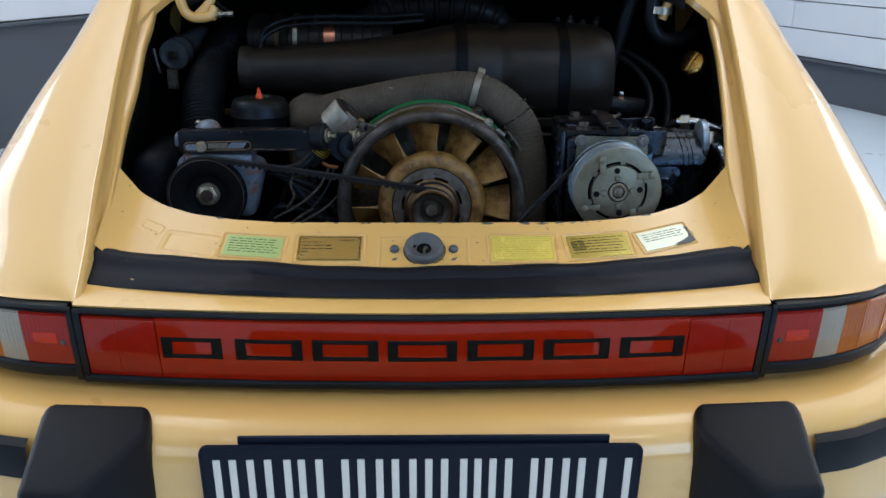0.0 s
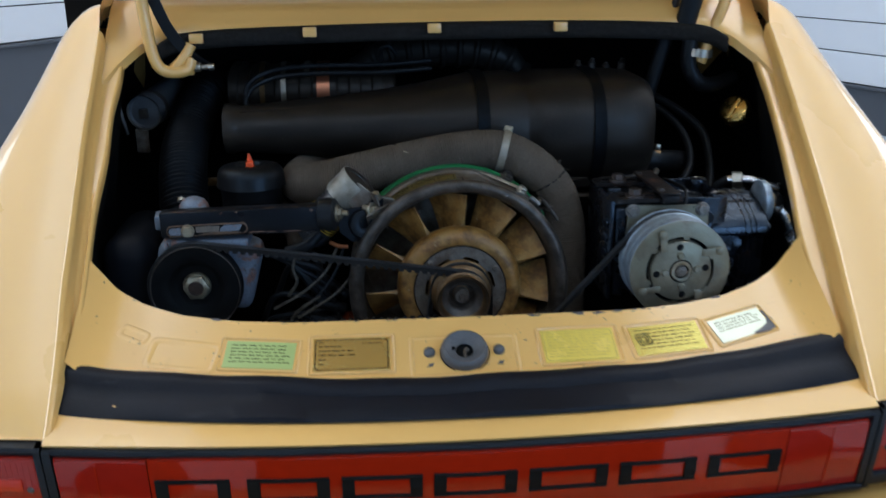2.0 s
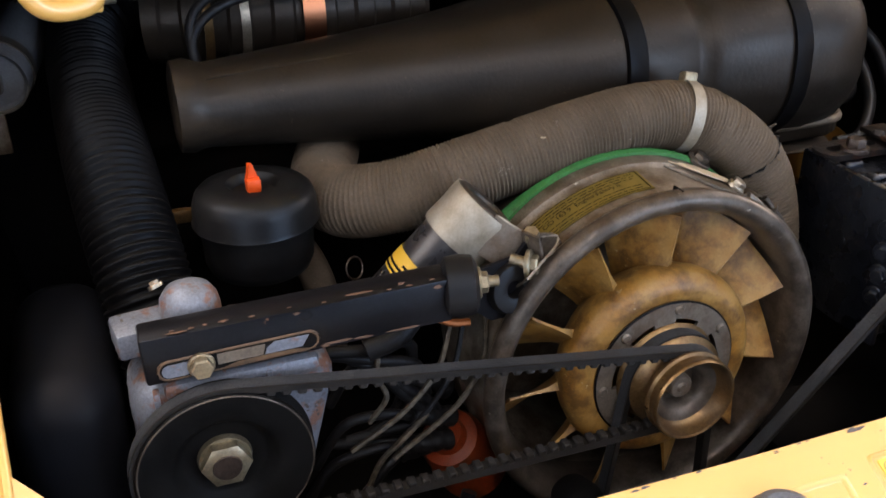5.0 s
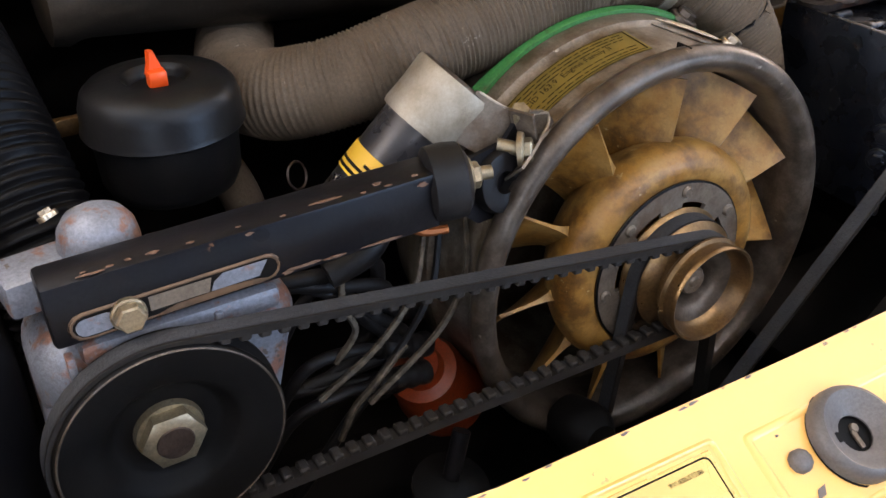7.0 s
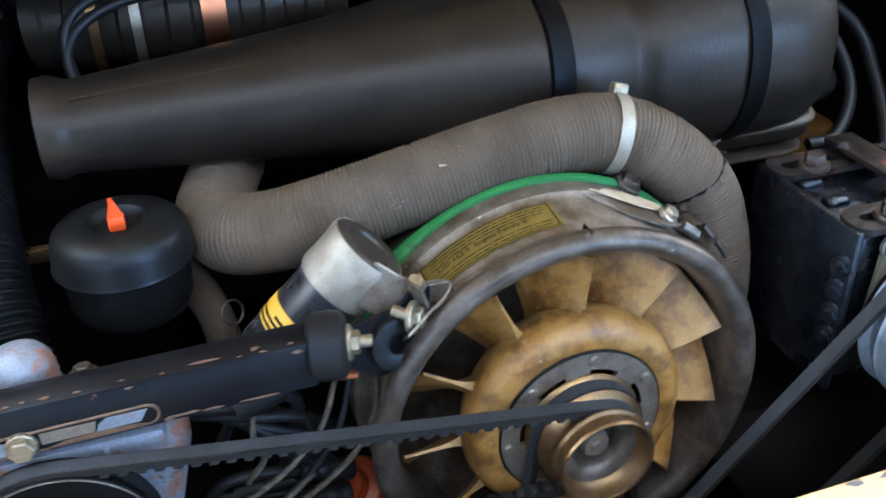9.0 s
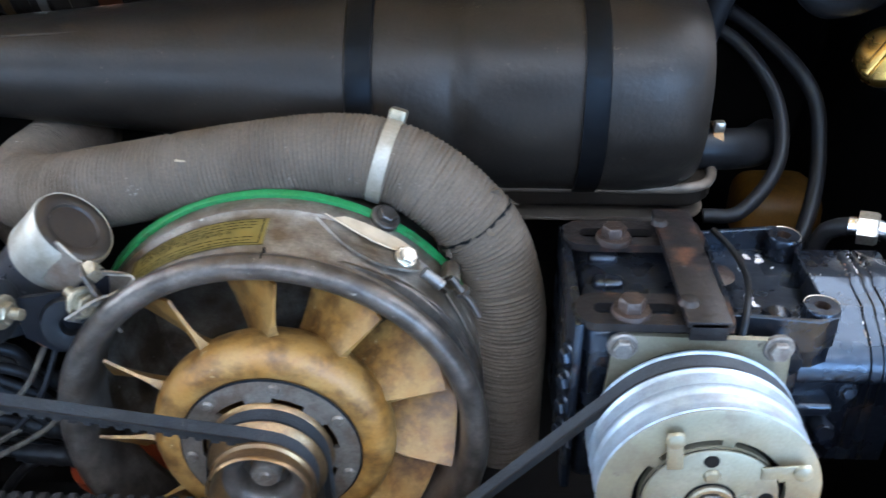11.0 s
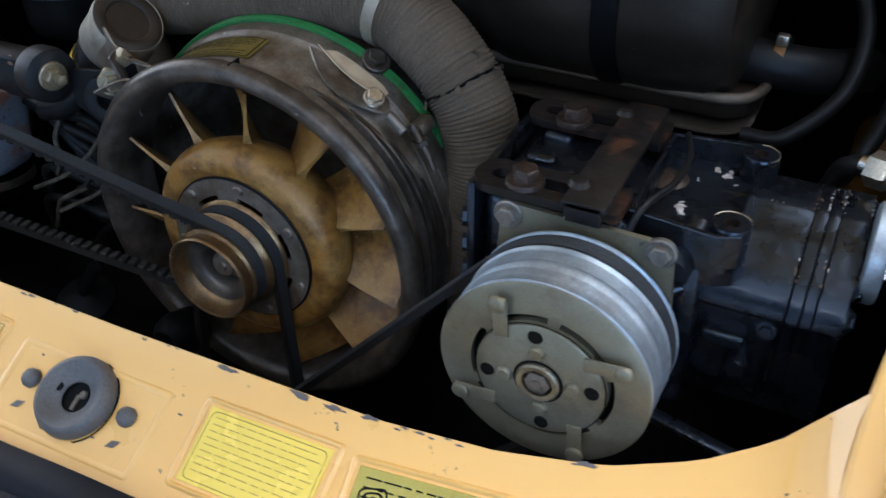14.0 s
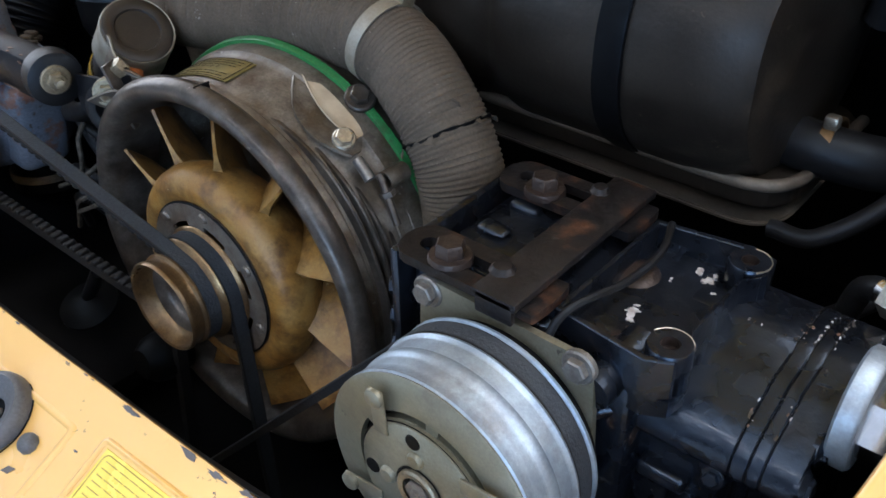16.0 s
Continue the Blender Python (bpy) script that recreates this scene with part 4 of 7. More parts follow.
for x, w in zip(GLYPHS, (0.028, 0.030, 0.026, 0.014, 0.028, 0.028, 0.028, 0.010, 0.026, 0.028, 0.026, 0.028, 0.040)):
    for xa in (x, x + w - 0.009) if w > 0.02 else (x,):
        part("embossed_bar", moved(box((xa, -0.0062, -0.044), (xa + 0.009, -0.0035, 0.037), 0.001, 1), pm), PLATE_WHITE, plate)

# seal below the cowl with its clips
COWL = smooth_path([(-0.41, 0.398, 1.092), (-0.36, 0.420, 1.113), (-0.2, 0.4255, 1.120), (0.03, 0.4275, 1.123), (0.25, 0.4275, 1.122), (0.40, 0.420, 1.115), (0.44, 0.402, 1.100)], 8)
rows = []
for q in COWL:
    rows.append([q + Vector((0, b, c)) for b, c in ((0.012, 0.018), (0.001, 0.017), (-0.004, 0.013), (-0.005, 0.0), (-0.003, -0.006), (0.002, -0.008), (0.010, -0.008))])
seal = part("cowl_seal", grid(rows), FOAM, car, "charcoal foam weatherstrip with clips", smooth=60)
for x, z in ((-0.345, 1.124), (-0.182, 1.131), (0.0, 1.134), (0.188, 1.134)):
    part("clip", box((x - 0.010, 0.410, z - 0.008), (x + 0.010, 0.4225, z + 0.006), 0.002), YELLOW_WORN, seal)

# open engine lid above, its hinge arms and strut
lid_m = Matrix.Translation((0.01, 0.45, 1.222)) @ pose(0, 0, 0, -34, 0, 0)
lid = part("engine_lid", moved(box((-0.44, -0.66, 0), (0.44, 0.045, 0.02), 0.006), lid_m), YELLOW, car, "open engine lid")
part("lid_frame", moved(joined(box((-0.40, -0.62, -0.012), (-0.33, -0.03, -0.001), 0.004), box((0.33, -0.62, -0.012), (0.40, -0.03, -0.001), 0.004), box((-0.33, -0.62, -0.012), (0.33, -0.55, -0.001), 0.004)), lid_m), YELLOW, lid, "body-coloured inner frame of the lid")


def strap(path, w, t, side=(1, 0, 0)):
    """A flat bar that follows a path."""
    rows = []
    s = Vector(side)
    for i, p in enumerate(path):
        tan = (path[min(i + 1, len(path) - 1)] - path[max(i - 1, 0)]).normalized()
        sv = (s - tan * s.dot(tan)).normalized()
        nv = tan.cross(sv)
        rows.append([p + sv * a * w / 2 + nv * b * t / 2 for a, b in ((-1, -1), (1, -1), (1, 1), (-1, 1), (-1, -1))])
    bm = grid(rows)
    bm.faces.new([bm.verts.new(p) for p in rows[0][:4]])
    bm.faces.new([bm.verts.new(p) for p in rows[-1][:4]])
    return bm


arm = part("hinge_arm", tube(smooth_path([(-0.428, 0.40, 1.25), (-0.415, 0.39, 1.21), (-0.409, 0.39, 1.15), (-0.402, 0.39, 1.10), (-0.388, 0.392, 1.080), (-0.36, 0.40, 1.080), (-0.352, 0.405, 1.095)], 8), 0.0085, 12), YELLOW_WORN, car, "body-coloured hinge arm")
part("hinge_lug", joined(tube(smooth_path([(-0.378, 0.40, 1.082), (-0.362, 0.405, 1.098), (-0.352, 0.41, 1.115)], 4), 0.008, 10), box((-0.362, 0.40, 1.072), (-0.350, 0.42, 1.098), 0.003)), YELLOW_WORN, arm)
part("hinge_pin", lathe([(0, 0.030), (0.005, 0.030), (0.0055, 0.022), (0.004, 0.02), (0.004, 0.012), (0.007, 0.011), (0.007, 0.0)], (-0.352, 0.41, 1.083), (1, 0, 0), 12), STEEL, arm)
part("hinge_strap", strap(smooth_path([(-0.42, 0.41, 1.245), (-0.40, 0.405, 1.184), (-0.38, 0.405, 1.135), (-0.352, 0.41, 1.098), (-0.33, 0.43, 1.08)], 6), 0.016, 0.004), RUBBER, arm)
arm2 = part("hinge_arm", tube(smooth_path([(0.458, 0.43, 1.232), (0.446, 0.43, 1.18), (0.425, 0.43, 1.118), (0.414, 0.43, 1.086), (0.41, 0.43, 1.075)], 6), 0.0085, 12), YELLOW_WORN, car, "body-coloured hinge arm")
part("hinge_clamp", lathe([(0.018, -0.006), (0.0195, -0.006), (0.0195, 0.006), (0.018, 0.006)], (0.408, 0.43, 1.090), (0.1, 0, 1), 20, close=True), STEEL, arm2)
part("lid_strut", joined(tube([Vector((0.407, 0.43, 1.232)), Vector((0.385, 0.44, 1.13))], 0.016, 14), tube(smooth_path([(0.395, 0.43, 1.13), (0.392, 0.43, 1.075), (0.41, 0.43, 1.045), (0.44, 0.44, 1.04), (0.475, 0.46, 1.047)], 6), 0.012, 12)), RUBBER, arm2, "black strut boot and drain hose")
rod = part("gas_strut", tube([Vector((0.388, 0.46, 1.215)), Vector((0.366, 0.46, 1.120))], 0.006, 10), RUST_BOLT, car, "rusty rod of the lid's gas strut")
part("strut_collar", lathe([(0.0, 0.008), (0.011, 0.008), (0.012, 0.0), (0.011, -0.008), (0, -0.008)], (0.366, 0.46, 1.119), (0.21, 0, 1), 16), STEEL, rod)
part("strut_body", tube([Vector((0.365, 0.46, 1.115)), Vector((0.335, 0.47, 0.99))], 0.011, 12), RUBBER, rod)
for wx, wy in ((-0.66, 0.75), (0.66, 0.75), (-0.66, 3.0), (0.66, 3.0)):
    wheel = part("wheel", lathe([(0.20, 0.09), (0.29, 0.09), (0.31, 0.07), (0.31, -0.07), (0.29, -0.09), (0.2, -0.09)], (wx, wy, 0.31), (1, 0, 0), 48, close=True), RUBBER, car, "black road tyre")
    part("rim", lathe([(0, 0.03), (0.05, 0.045), (0.14, 0.03), (0.19, 0.07), (0.205, 0.075), (0.205, -0.07)], (wx, wy, 0.31), (wx, 0, 0), 40), STEEL, wheel)

# ---- cooling fan and its housing ----
FX, FZ = 0.012, 0.816


def ring_at(profile, n=96, start=0.0, sweep=360.0, close=False):
    """Turned about the fan's axis; heights are the car's y."""
    return moved(lathe([(r, y) for r, y in profile], (0, 0, 0), (0, 1, 0), n, start, sweep, close), Matrix.Translation((FX, 0, FZ)))


def polar(r, a, y):
    return Vector((FX + r * math.cos(radians(a)), y, FZ + r * math.sin(radians(a))))


housing = thing("fan_housing", "dull grey magnesium fan housing with a green rear band", "fan housing")
part("front_lip", ring_at([(0.1265, 0.215), (0.1265, 0.190), (0.128, 0.180), (0.1315, 0.1725), (0.136, 0.169), (0.1405, 0.1685), (0.1445, 0.171), (0.1465, 0.1755), (0.1465, 0.180), (0.144, 0.184), (0.140, 0.186), (0.138, 0.189)], 120), LIP_GREY, housing, "worn dark grey rolled lip")
part("shell", ring_at([(0.1375, 0.187), (0.1385, 0.190), (0.1385, 0.194), (0.1365, 0.196), (0.1365, 0.199), (0.1375, 0.201), (0.1405, 0.232), (0.1415, 0.236), (0.1440, 0.238), (0.1450, 0.243), (0.1450, 0.262), (0.141, 0.268), (0.135, 0.30), (0.125, 0.32), (0.09, 0.325), (0.0, 0.326)], 120), MAGNESIUM, housing)
part("seam", moved(box((-0.0006, 0.1745, 0.1380), (0.0006, 0.1865, 0.1468)), Matrix.Translation((FX, 0, FZ)) @ pose(0, 0, 0, 0, 2, 0)), LINER, housing)
# green band: widens towards its lower left end
rows = []
for k in range(61):
    a = 30 + 122 * k / 60
    w = 0.0050 + 0.019 * max(0, (a - 112) / 40) ** 1.5
    y0 = 0.2485 - 0.5 * (w - 0.010)
    rows.append([polar(0.1452, a, y0), polar(0.1478, a, y0), polar(0.1486, a, y0 + 0.0015), polar(0.1492, a, y0 + w), polar(0.1452, a, y0 + w)])
part("green_band", grid(rows), GREEN, housing, "chipped green painted band")


def shell_point(a, y, lift=0.0):
    r = float(np.interp(y, [0.187, 0.201, 0.232, 0.262], [0.1385, 0.1376, 0.1406, 0.1452]))
    return polar(r + lift, a, y)


def shell_patch(a0, a1, y0, y1, lift, n=16, t=0.0006, skew=0.0):
    rows = [[shell_point(a0 + (a1 - a0) * k / n + skew * j, y0 + (y1 - y0) * j / 4, lift) for j in range(5)] for k in range(n + 1)]
    return thick(grid(rows), t)


label = part("specification_label", shell_patch(90, 132, 0.2025, 0.230, 0.0012), EPA_LABEL, housing, "yellowed metal emissions label")
part("label_border", joined(shell_patch(91, 131, 0.2035, 0.2039, 0.0016, t=0.0002), shell_patch(91, 131, 0.2288, 0.2292, 0.0016, t=0.0002), shell_patch(91, 91.3, 0.2035, 0.229, 0.0016, 1, 0.0002), shell_patch(130.7, 131, 0.2035, 0.229, 0.0016, 1, 0.0002)), INK, label)


def on_label(a_left, y_base):
    return lambda x, y: shell_point(a_left - math.degrees(x / 0.14), y_base + y, 0.0021)


words("printed_words", "CID 163.9  Engine Family II", 0.0062, label, INK, on_label(127, 0.2135))
rl = random.Random(7)
small = []
for yb in (0.2060, 0.2095, 0.2195, 0.2225, 0.2255):
    a = 128.0
    while a > 94:
        b = a - rl.uniform(1.0, 4.5)
        small.append(shell_patch(max(b, 93), a, yb, yb + 0.0005, 0.0017, 2, 0.0002))
        a = b - 0.7
part("print_line", joined(*small), INK, label, smooth=0)
# bent strap tab with its bolt, and the clamp of the housing's band
def shell_strip(table, t):
    """A sheet on the shell: rows of angle, first and last y, lift."""
    return thick(grid([[shell_point(a, y0 + (y1 - y0) * j / 5, lift + (0.0012 if j == 0 else 0)) for j in range(6)] for a, y0, y1, lift in table]), t)


tab = part("strap_tab", shell_strip([(78, 0.2365, 0.2405, 0.001), (74, 0.226, 0.2405, 0.001), (70, 0.217, 0.2405, 0.0012), (66, 0.211, 0.2400, 0.0016), (61, 0.208, 0.2392, 0.0026), (57, 0.208, 0.2380, 0.0040), (54, 0.210, 0.2365, 0.0055), (51.5, 0.2125, 0.2340, 0.0068), (49.8, 0.215, 0.2310, 0.0076), (48.4, 0.2185, 0.2270, 0.0080)], 0.0018), MAGNESIUM, housing, "bent bare sheet-metal tab")
part("bare_edge", shell_strip([(76, 0.2395, 0.2425, 0.0024), (72, 0.2345, 0.2425, 0.0026), (69, 0.2310, 0.2425, 0.0028), (65, 0.2275, 0.2420, 0.0033), (61, 0.2255, 0.2408, 0.0041), (57, 0.2250, 0.2395, 0.0055), (54, 0.2270, 0.2378, 0.0070), (51.5, 0.2290, 0.2350, 0.0083)], 0.0008), SCUFF, tab, "pale bare-metal edge")
part("tab_bolt", bolt_mesh(0.0062, shell_point(53, 0.2215, 0.0085), polar(1, 56, 0) - Vector((FX, 0.35, FZ)), 1.25), STEEL, housing)
part("band_bolt", bolt_mesh(0.0070, polar(0.1495, 60.5, 0.253), polar(1, 62, 0) - Vector((FX, 0.3, FZ))), LIP_GREY, housing)
part("clamp_screw", tube([polar(0.1475, 47, 0.2205), polar(0.1490, 43, 0.2195), polar(0.1495, 41, 0.2190)], 0.0040, 12), BOLT_GREY, housing)
band = part("band_clamp", shell_strip([(37, 0.226, 0.244, 0.004), (30, 0.226, 0.245, 0.0025), (20, 0.226, 0.246, 0.002), (8, 0.227, 0.247, 0.002), (-4, 0.229, 0.248, 0.002), (-18, 0.231, 0.249, 0.002)], 0.0014), MAGNESIUM, housing, "tensioning band of the fan housing")
part("clamp_loop", lathe([(0.0050, -0.009), (0.0066, -0.009), (0.0066, 0.009), (0.0050, 0.009)], polar(0.1520, 39, 0.235), (0, 1, 0), 18, close=True), MAGNESIUM, band)
part("tension_screw", joined(tube([polar(0.1575, 41, 0.221), polar(0.158, 33, 0.2165), polar(0.158, 29, 0.215)], 0.0026, 10), hexagon(0.0055, 0.004, polar(0.1575, 37, 0.2195), (0.4, 0.1, -0.9))), LIP_GREY, band)
for y, a0 in ((0.1985, 70), (0.2055, 60), (0.2125, 48), (0.2195, 36)):
    rows = []
    for k in range(49):
        a = -62 + (a0 + 62) * k / 48
        e = min(1, (a0 - a) / 22)
        rows.append([polar(0.1370 + h * e, a, y + dy) for h, dy in ((0.0, 0.0), (0.0055, 0.0008), (0.0062, 0.0020), (0.0055, 0.0034), (0.0005, 0.0044))])
    part("casting_rib", grid(rows), LIP_GREY, housing)

fan = thing("cooling_fan", "tan fibreglass eleven-blade engine cooling fan with brown grime", "fan")
hub = part("hub", ring_at([(0.0595, 0.170), (0.0605, 0.1655), (0.064, 0.1635), (0.072, 0.164), (0.0780, 0.167), (0.0818, 0.173), (0.0830, 0.180), (0.0818, 0.188), (0.0775, 0.198), (0.070, 0.209), (0.060, 0.218), (0.0, 0.226)], 80), FAN_TAN, fan)


def solid_sheet(mid, half):
    """A closed slab about a grid of points; half gives half its thickness at each point."""
    n, m = len(mid), len(mid[0])
    bm = bmesh.new()
    sides = []
    for sign in (1, -1):
        vs = []
        for i in range(n):
            row = []
            for j in range(m):
                u = mid[min(i + 1, n - 1)][j] - mid[max(i - 1, 0)][j]
                v = mid[i][min(j + 1, m - 1)] - mid[i][max(j - 1, 0)]
                row.append(bm.verts.new(mid[i][j] + u.cross(v).normalized() * half(i / (n - 1), j / (m - 1)) * sign))
            vs.append(row)
        for i in range(n - 1):
            for j in range(m - 1):
                bm.faces.new((vs[i][j], vs[i + 1][j], vs[i + 1][j + 1], vs[i][j + 1]))
        sides.append(vs)
    a, b = sides
    rim = [(i, 0) for i in range(n)] + [(n - 1, j) for j in range(1, m)] + [(i, m - 1) for i in range(n - 2, -1, -1)] + [(0, j) for j in range(m - 2, 0, -1)]
    for k in range(len(rim)):
        (i, j), (s, t) = rim[k], rim[(k + 1) % len(rim)]
        bm.faces.new((a[i][j], a[s][t], b[s][t], b[i][j]))
    return bm


def blade_mesh():
    """One pitched blade with a filleted root, standing at angle 0."""
    rows = []
    for i in range(13):
        f = i / 12
        row = []
        for j in range(11):
            s = j / 10
            a = (10.2 + 1.2 * f) * (1 - 2 * s) + 1.6 * math.sin(math.pi * s)
            y = 0.222 - 0.042 * s + 0.005 * math.sin(math.pi * s) + 0.003 * (1 - f) ** 3 * (s - 0.5)
            r0 = float(np.interp(y, [0.178, 0.188, 0.198, 0.209, 0.22], [0.0785, 0.0775, 0.0735, 0.066, 0.056]))
            r = r0 + (0.1240 - r0) * f
            row.append(Vector((r * math.cos(radians(a)), y, r * math.sin(radians(a)))))
        rows.append(row)
    bm = solid_sheet(rows, lambda f, s: (0.0015 + 0.0062 * (1 - f) ** 5) * (0.45 + 0.55 * math.sin(math.pi * min(max(s, 0.06), 0.94)) ** 0.5))
    me = bpy.data.meshes.new("blade")
    bmesh.ops.recalc_face_normals(bm, faces=bm.faces)
    bm.to_mesh(me)
    bm.free()
    me.materials.append(FAN_TAN)
    me.shade_smooth()
    me.set_sharp_from_angle(angle=radians(50))
    return me


BLADE = blade_mesh()
for k in range(11):
    b = new("blade", BLADE)
    b.parent = fan
    b.matrix_basis = Matrix.Translation((FX, 0, FZ)) @ pose(0, 0, 0, 0, -(-1.8 + 360 / 11 * k), 0)

# slotted plate
bm = bmesh.new()
radii = [0.022, 0.034, 0.038, 0.0465, 0.050, 0.0600]
N = 140
vs = [[bm.verts.new((FX + r * math.cos(2 * math.pi * k / N), 0.1655, FZ + r * math.sin(2 * math.pi * k / N))) for k in range(N)] for r in radii]
for i in range(5):
    for k in range(N):
        ang = 360 * k / N
        if i == 2 and ((ang - 5) % 51.43) < 27:
            continue
        bm.faces.new((vs[i][k], vs[i][(k + 1) % N], vs[i + 1][(k + 1) % N], vs[i + 1][k]))
plate = part("hub_plate", thick(bm, 0.003), HUB_GREY, fan, "grey slotted hub plate")
for k in range(7):
    part("rivet", lathe([(0, 0.002), (0.003, 0.0018), (0.0042, 0.0005), (0.0042, -0.001)], polar(0.0545, 32 + 51.43 * k, 0.1622), REAR, 14), HUB_GREY, plate)

pulley = part("pulley", ring_at([(0.0, 0.150), (0.0165, 0.150), (0.0180, 0.1400), (0.0205, 0.1375), (0.0270, 0.1340), (0.0305, 0.1290), (0.0320, 0.1215), (0.0335, 0.1205), (0.0345, 0.122), (0.0345, 0.124), (0.0325, 0.129), (0.0330, 0.1315), (0.0350, 0.133), (0.0350, 0.1345),
                                (0.0290, 0.139), (0.0290, 0.142), (0.0385, 0.147), (0.0395, 0.1485), (0.0390, 0.150), (0.0330, 0.153), (0.0330, 0.156), (0.0420, 0.160), (0.0430, 0.162), (0.042, 0.1638), (0.030, 0.165)], 72), GOLD_ZINC, fan, "gold zinc-plated belt pulley with a cup")
# shade inside the cup, put in as a dark grey lining
part("cup_shade", ring_at([(0.0112, 0.1497), (0.0163, 0.1496), (0.0177, 0.1397), (0.0202, 0.1370), (0.0266, 0.1335)], 60), LIP_GREY, pulley, "dark lining that stands for shade inside the pulley cup")
part("hub_groove", ring_at([(0.0590, 0.1632), (0.0602, 0.1626), (0.0614, 0.1634)], 80), BLACK_PULLEY, fan)
part("pulley_bolt", joined(lathe([(0, 0.011), (0.0085, 0.011), (0.0098, 0.009), (0.0100, 0.0)], (FX, 0.150, FZ), REAR, 24), lathe([(0, 0.0125), (0.003, 0.0125), (0.0045, 0.011)], (FX, 0.150, FZ), REAR, 12)), HUB_GREY, fan)


# ---- belts ----
def belt_path(c1, r1, c2, r2, y, n=40):
    """A belt round two pulleys in the plane at y: outer centre line."""
    (x1, z1), (x2, z2) = c1, c2
    d = math.hypot(x2 - x1, z2 - z1)
    base = math.atan2(z2 - z1, x2 - x1)
    off = math.acos((r1 - r2) / d)
    pts = []
    for k in range(n + 1):
        a = base + off + (2 * math.pi - 2 * off) * k / n
        pts.append(Vector((x1 + r1 * math.cos(a), y, z1 + r1 * math.sin(a))))
    for k in range(n + 1):
        a = base - off + 2 * off * k / n
        pts.append(Vector((x2 + r2 * math.cos(a), y, z2 + r2 * math.sin(a))))
    return pts


def belt(name, label, c1, r1, c2, r2, y, w=0.0115, t=0.0085, teeth=True, y2=None):
    loop = belt_path(c1, r1, c2, r2, y)
    loop = resampled(loop + [loop[0]], 0.005)
    mid = Vector(((c1[0] + c2[0]) / 2, y, (c1[1] + c2[1]) / 2))
    rows, notch = [], []
    for i, p in enumerate(loop):
        q0, q1 = loop[i - 1 if i else -2], loop[(i + 1) % len(loop) if i < len(loop) - 1 else 1]
        tan = (q1 - q0).normalized()
        out = Vector((tan.z, 0, -tan.x))
        if (p + out * 0.01 - mid).length < (p - mid).length:
            out = -out
        sh = 0 if y2 is None else (y2 - y) * (p.x - c1[0]) / (c2[0] - c1[0])
        p = p + Vector((0, sh, 0))
        rows.append([p + out * a + Vector((0, b, 0)) for a, b in ((0.0, -w / 2), (0.0, w / 2), (-t * 0.6, w * 0.4), (-t * 0.6, -w * 0.4), (0.0, -w / 2))])
        if teeth and i < len(loop) - 1 and i % 2 == 0:
            m = Matrix((tan, Vector((0, 1, 0)), out)).transposed().to_4x4()
            m.translation = p - out * t * 0.6
            notch.append(m)
    th = thing(name, label, "belt")
    part("belt_band", grid(rows), BELT, th, smooth=30)
    part("belt_cover", grid([[q[0] + (q[1] - q[0]) * 0.08 + (q[0] - q[3]) * 0.1, q[0] + (q[1] - q[0]) * 0.92 + (q[1] - q[2]) * 0.1] for q in rows]), BELT_TOP, th, "greyed fabric back of the belt")
    if teeth:
        first = part("cog", box((-0.0031, -w * 0.40, -t * 0.42), (0.0031, w * 0.40, 0.0012), 0.0011, 1), BELT, th)
        first.matrix_basis = notch[0]
        for m in notch[1:]:
            c = new("cog", first.data)
            c.parent, c.matrix_basis = th, m
    return th


PX, PZ = -0.326, 0.838
belt("pump_belt", "black cogged rubber belt from the air pump to the fan pulley", (PX, PZ), 0.0600, (FX, FZ), 0.0345, 0.148, y2=0.1405)
belt("fan_belt", "black rubber belt running down from the fan pulley", (FX, FZ), 0.040, (FX - 0.012, 0.560), 0.060, 0.1545, teeth=False)
CX, CZ = 0.281, 0.860
belt("compressor_belt", "black rubber belt running down from the compressor clutch", (CX, CZ), 0.0635, (FX - 0.012, 0.560), 0.055, 0.133, teeth=False, y2=0.135)

# ---- air pump ----
pump = thing("air_pump", "cast aluminium air pump with a black pulley and rust-stained casing", "air pump")
pp = part("pump_pulley", moved(lathe([(0.0, 0.1555), (0.026, 0.1555), (0.0285, 0.1540), (0.033, 0.1475), (0.036, 0.1450), (0.046, 0.1430), (0.0515, 0.1420), (0.0545, 0.1412), (0.0562, 0.1412), (0.0572, 0.1425), (0.0572, 0.1440), (0.0545, 0.1480), (0.0545, 0.1510), (0.0585, 0.1550), (0.0585, 0.1570), (0.055, 0.158), (0.0, 0.158)], (0, 0, 0), (0, 1, 0), 96), Matrix.Translation((PX, 0, PZ))), BLACK_PULLEY, pump, "black pressed-steel pulley")
part("pale_rim", moved(lathe([(0.0549, 0.1413), (0.0556, 0.1407), (0.0563, 0.1413)], (0, 0, 0), (0, 1, 0), 96, close=True), Matrix.Translation((PX, 0, PZ))), LIP_GREY, pp, "thin pale grey rim line")
part("pulley_nut", joined(hexagon(0.0165, 0.010, (PX, 0.1530, PZ)), lathe([(0, 0.003), (0.0170, 0.003), (0.0178, 0.0), (0.0178, -0.002)], (PX, 0.1545, PZ), REAR, 28)), NUT, pp, "dulled zinc hexagon nut")
part("pulley_stud", lathe([(0, 0.0072), (0.0090, 0.0070), (0.0098, 0.0060), (0.0098, 0.0)], (PX, 0.1492, PZ), REAR, 20), RUST_BOLT, pp, "brown stud end")
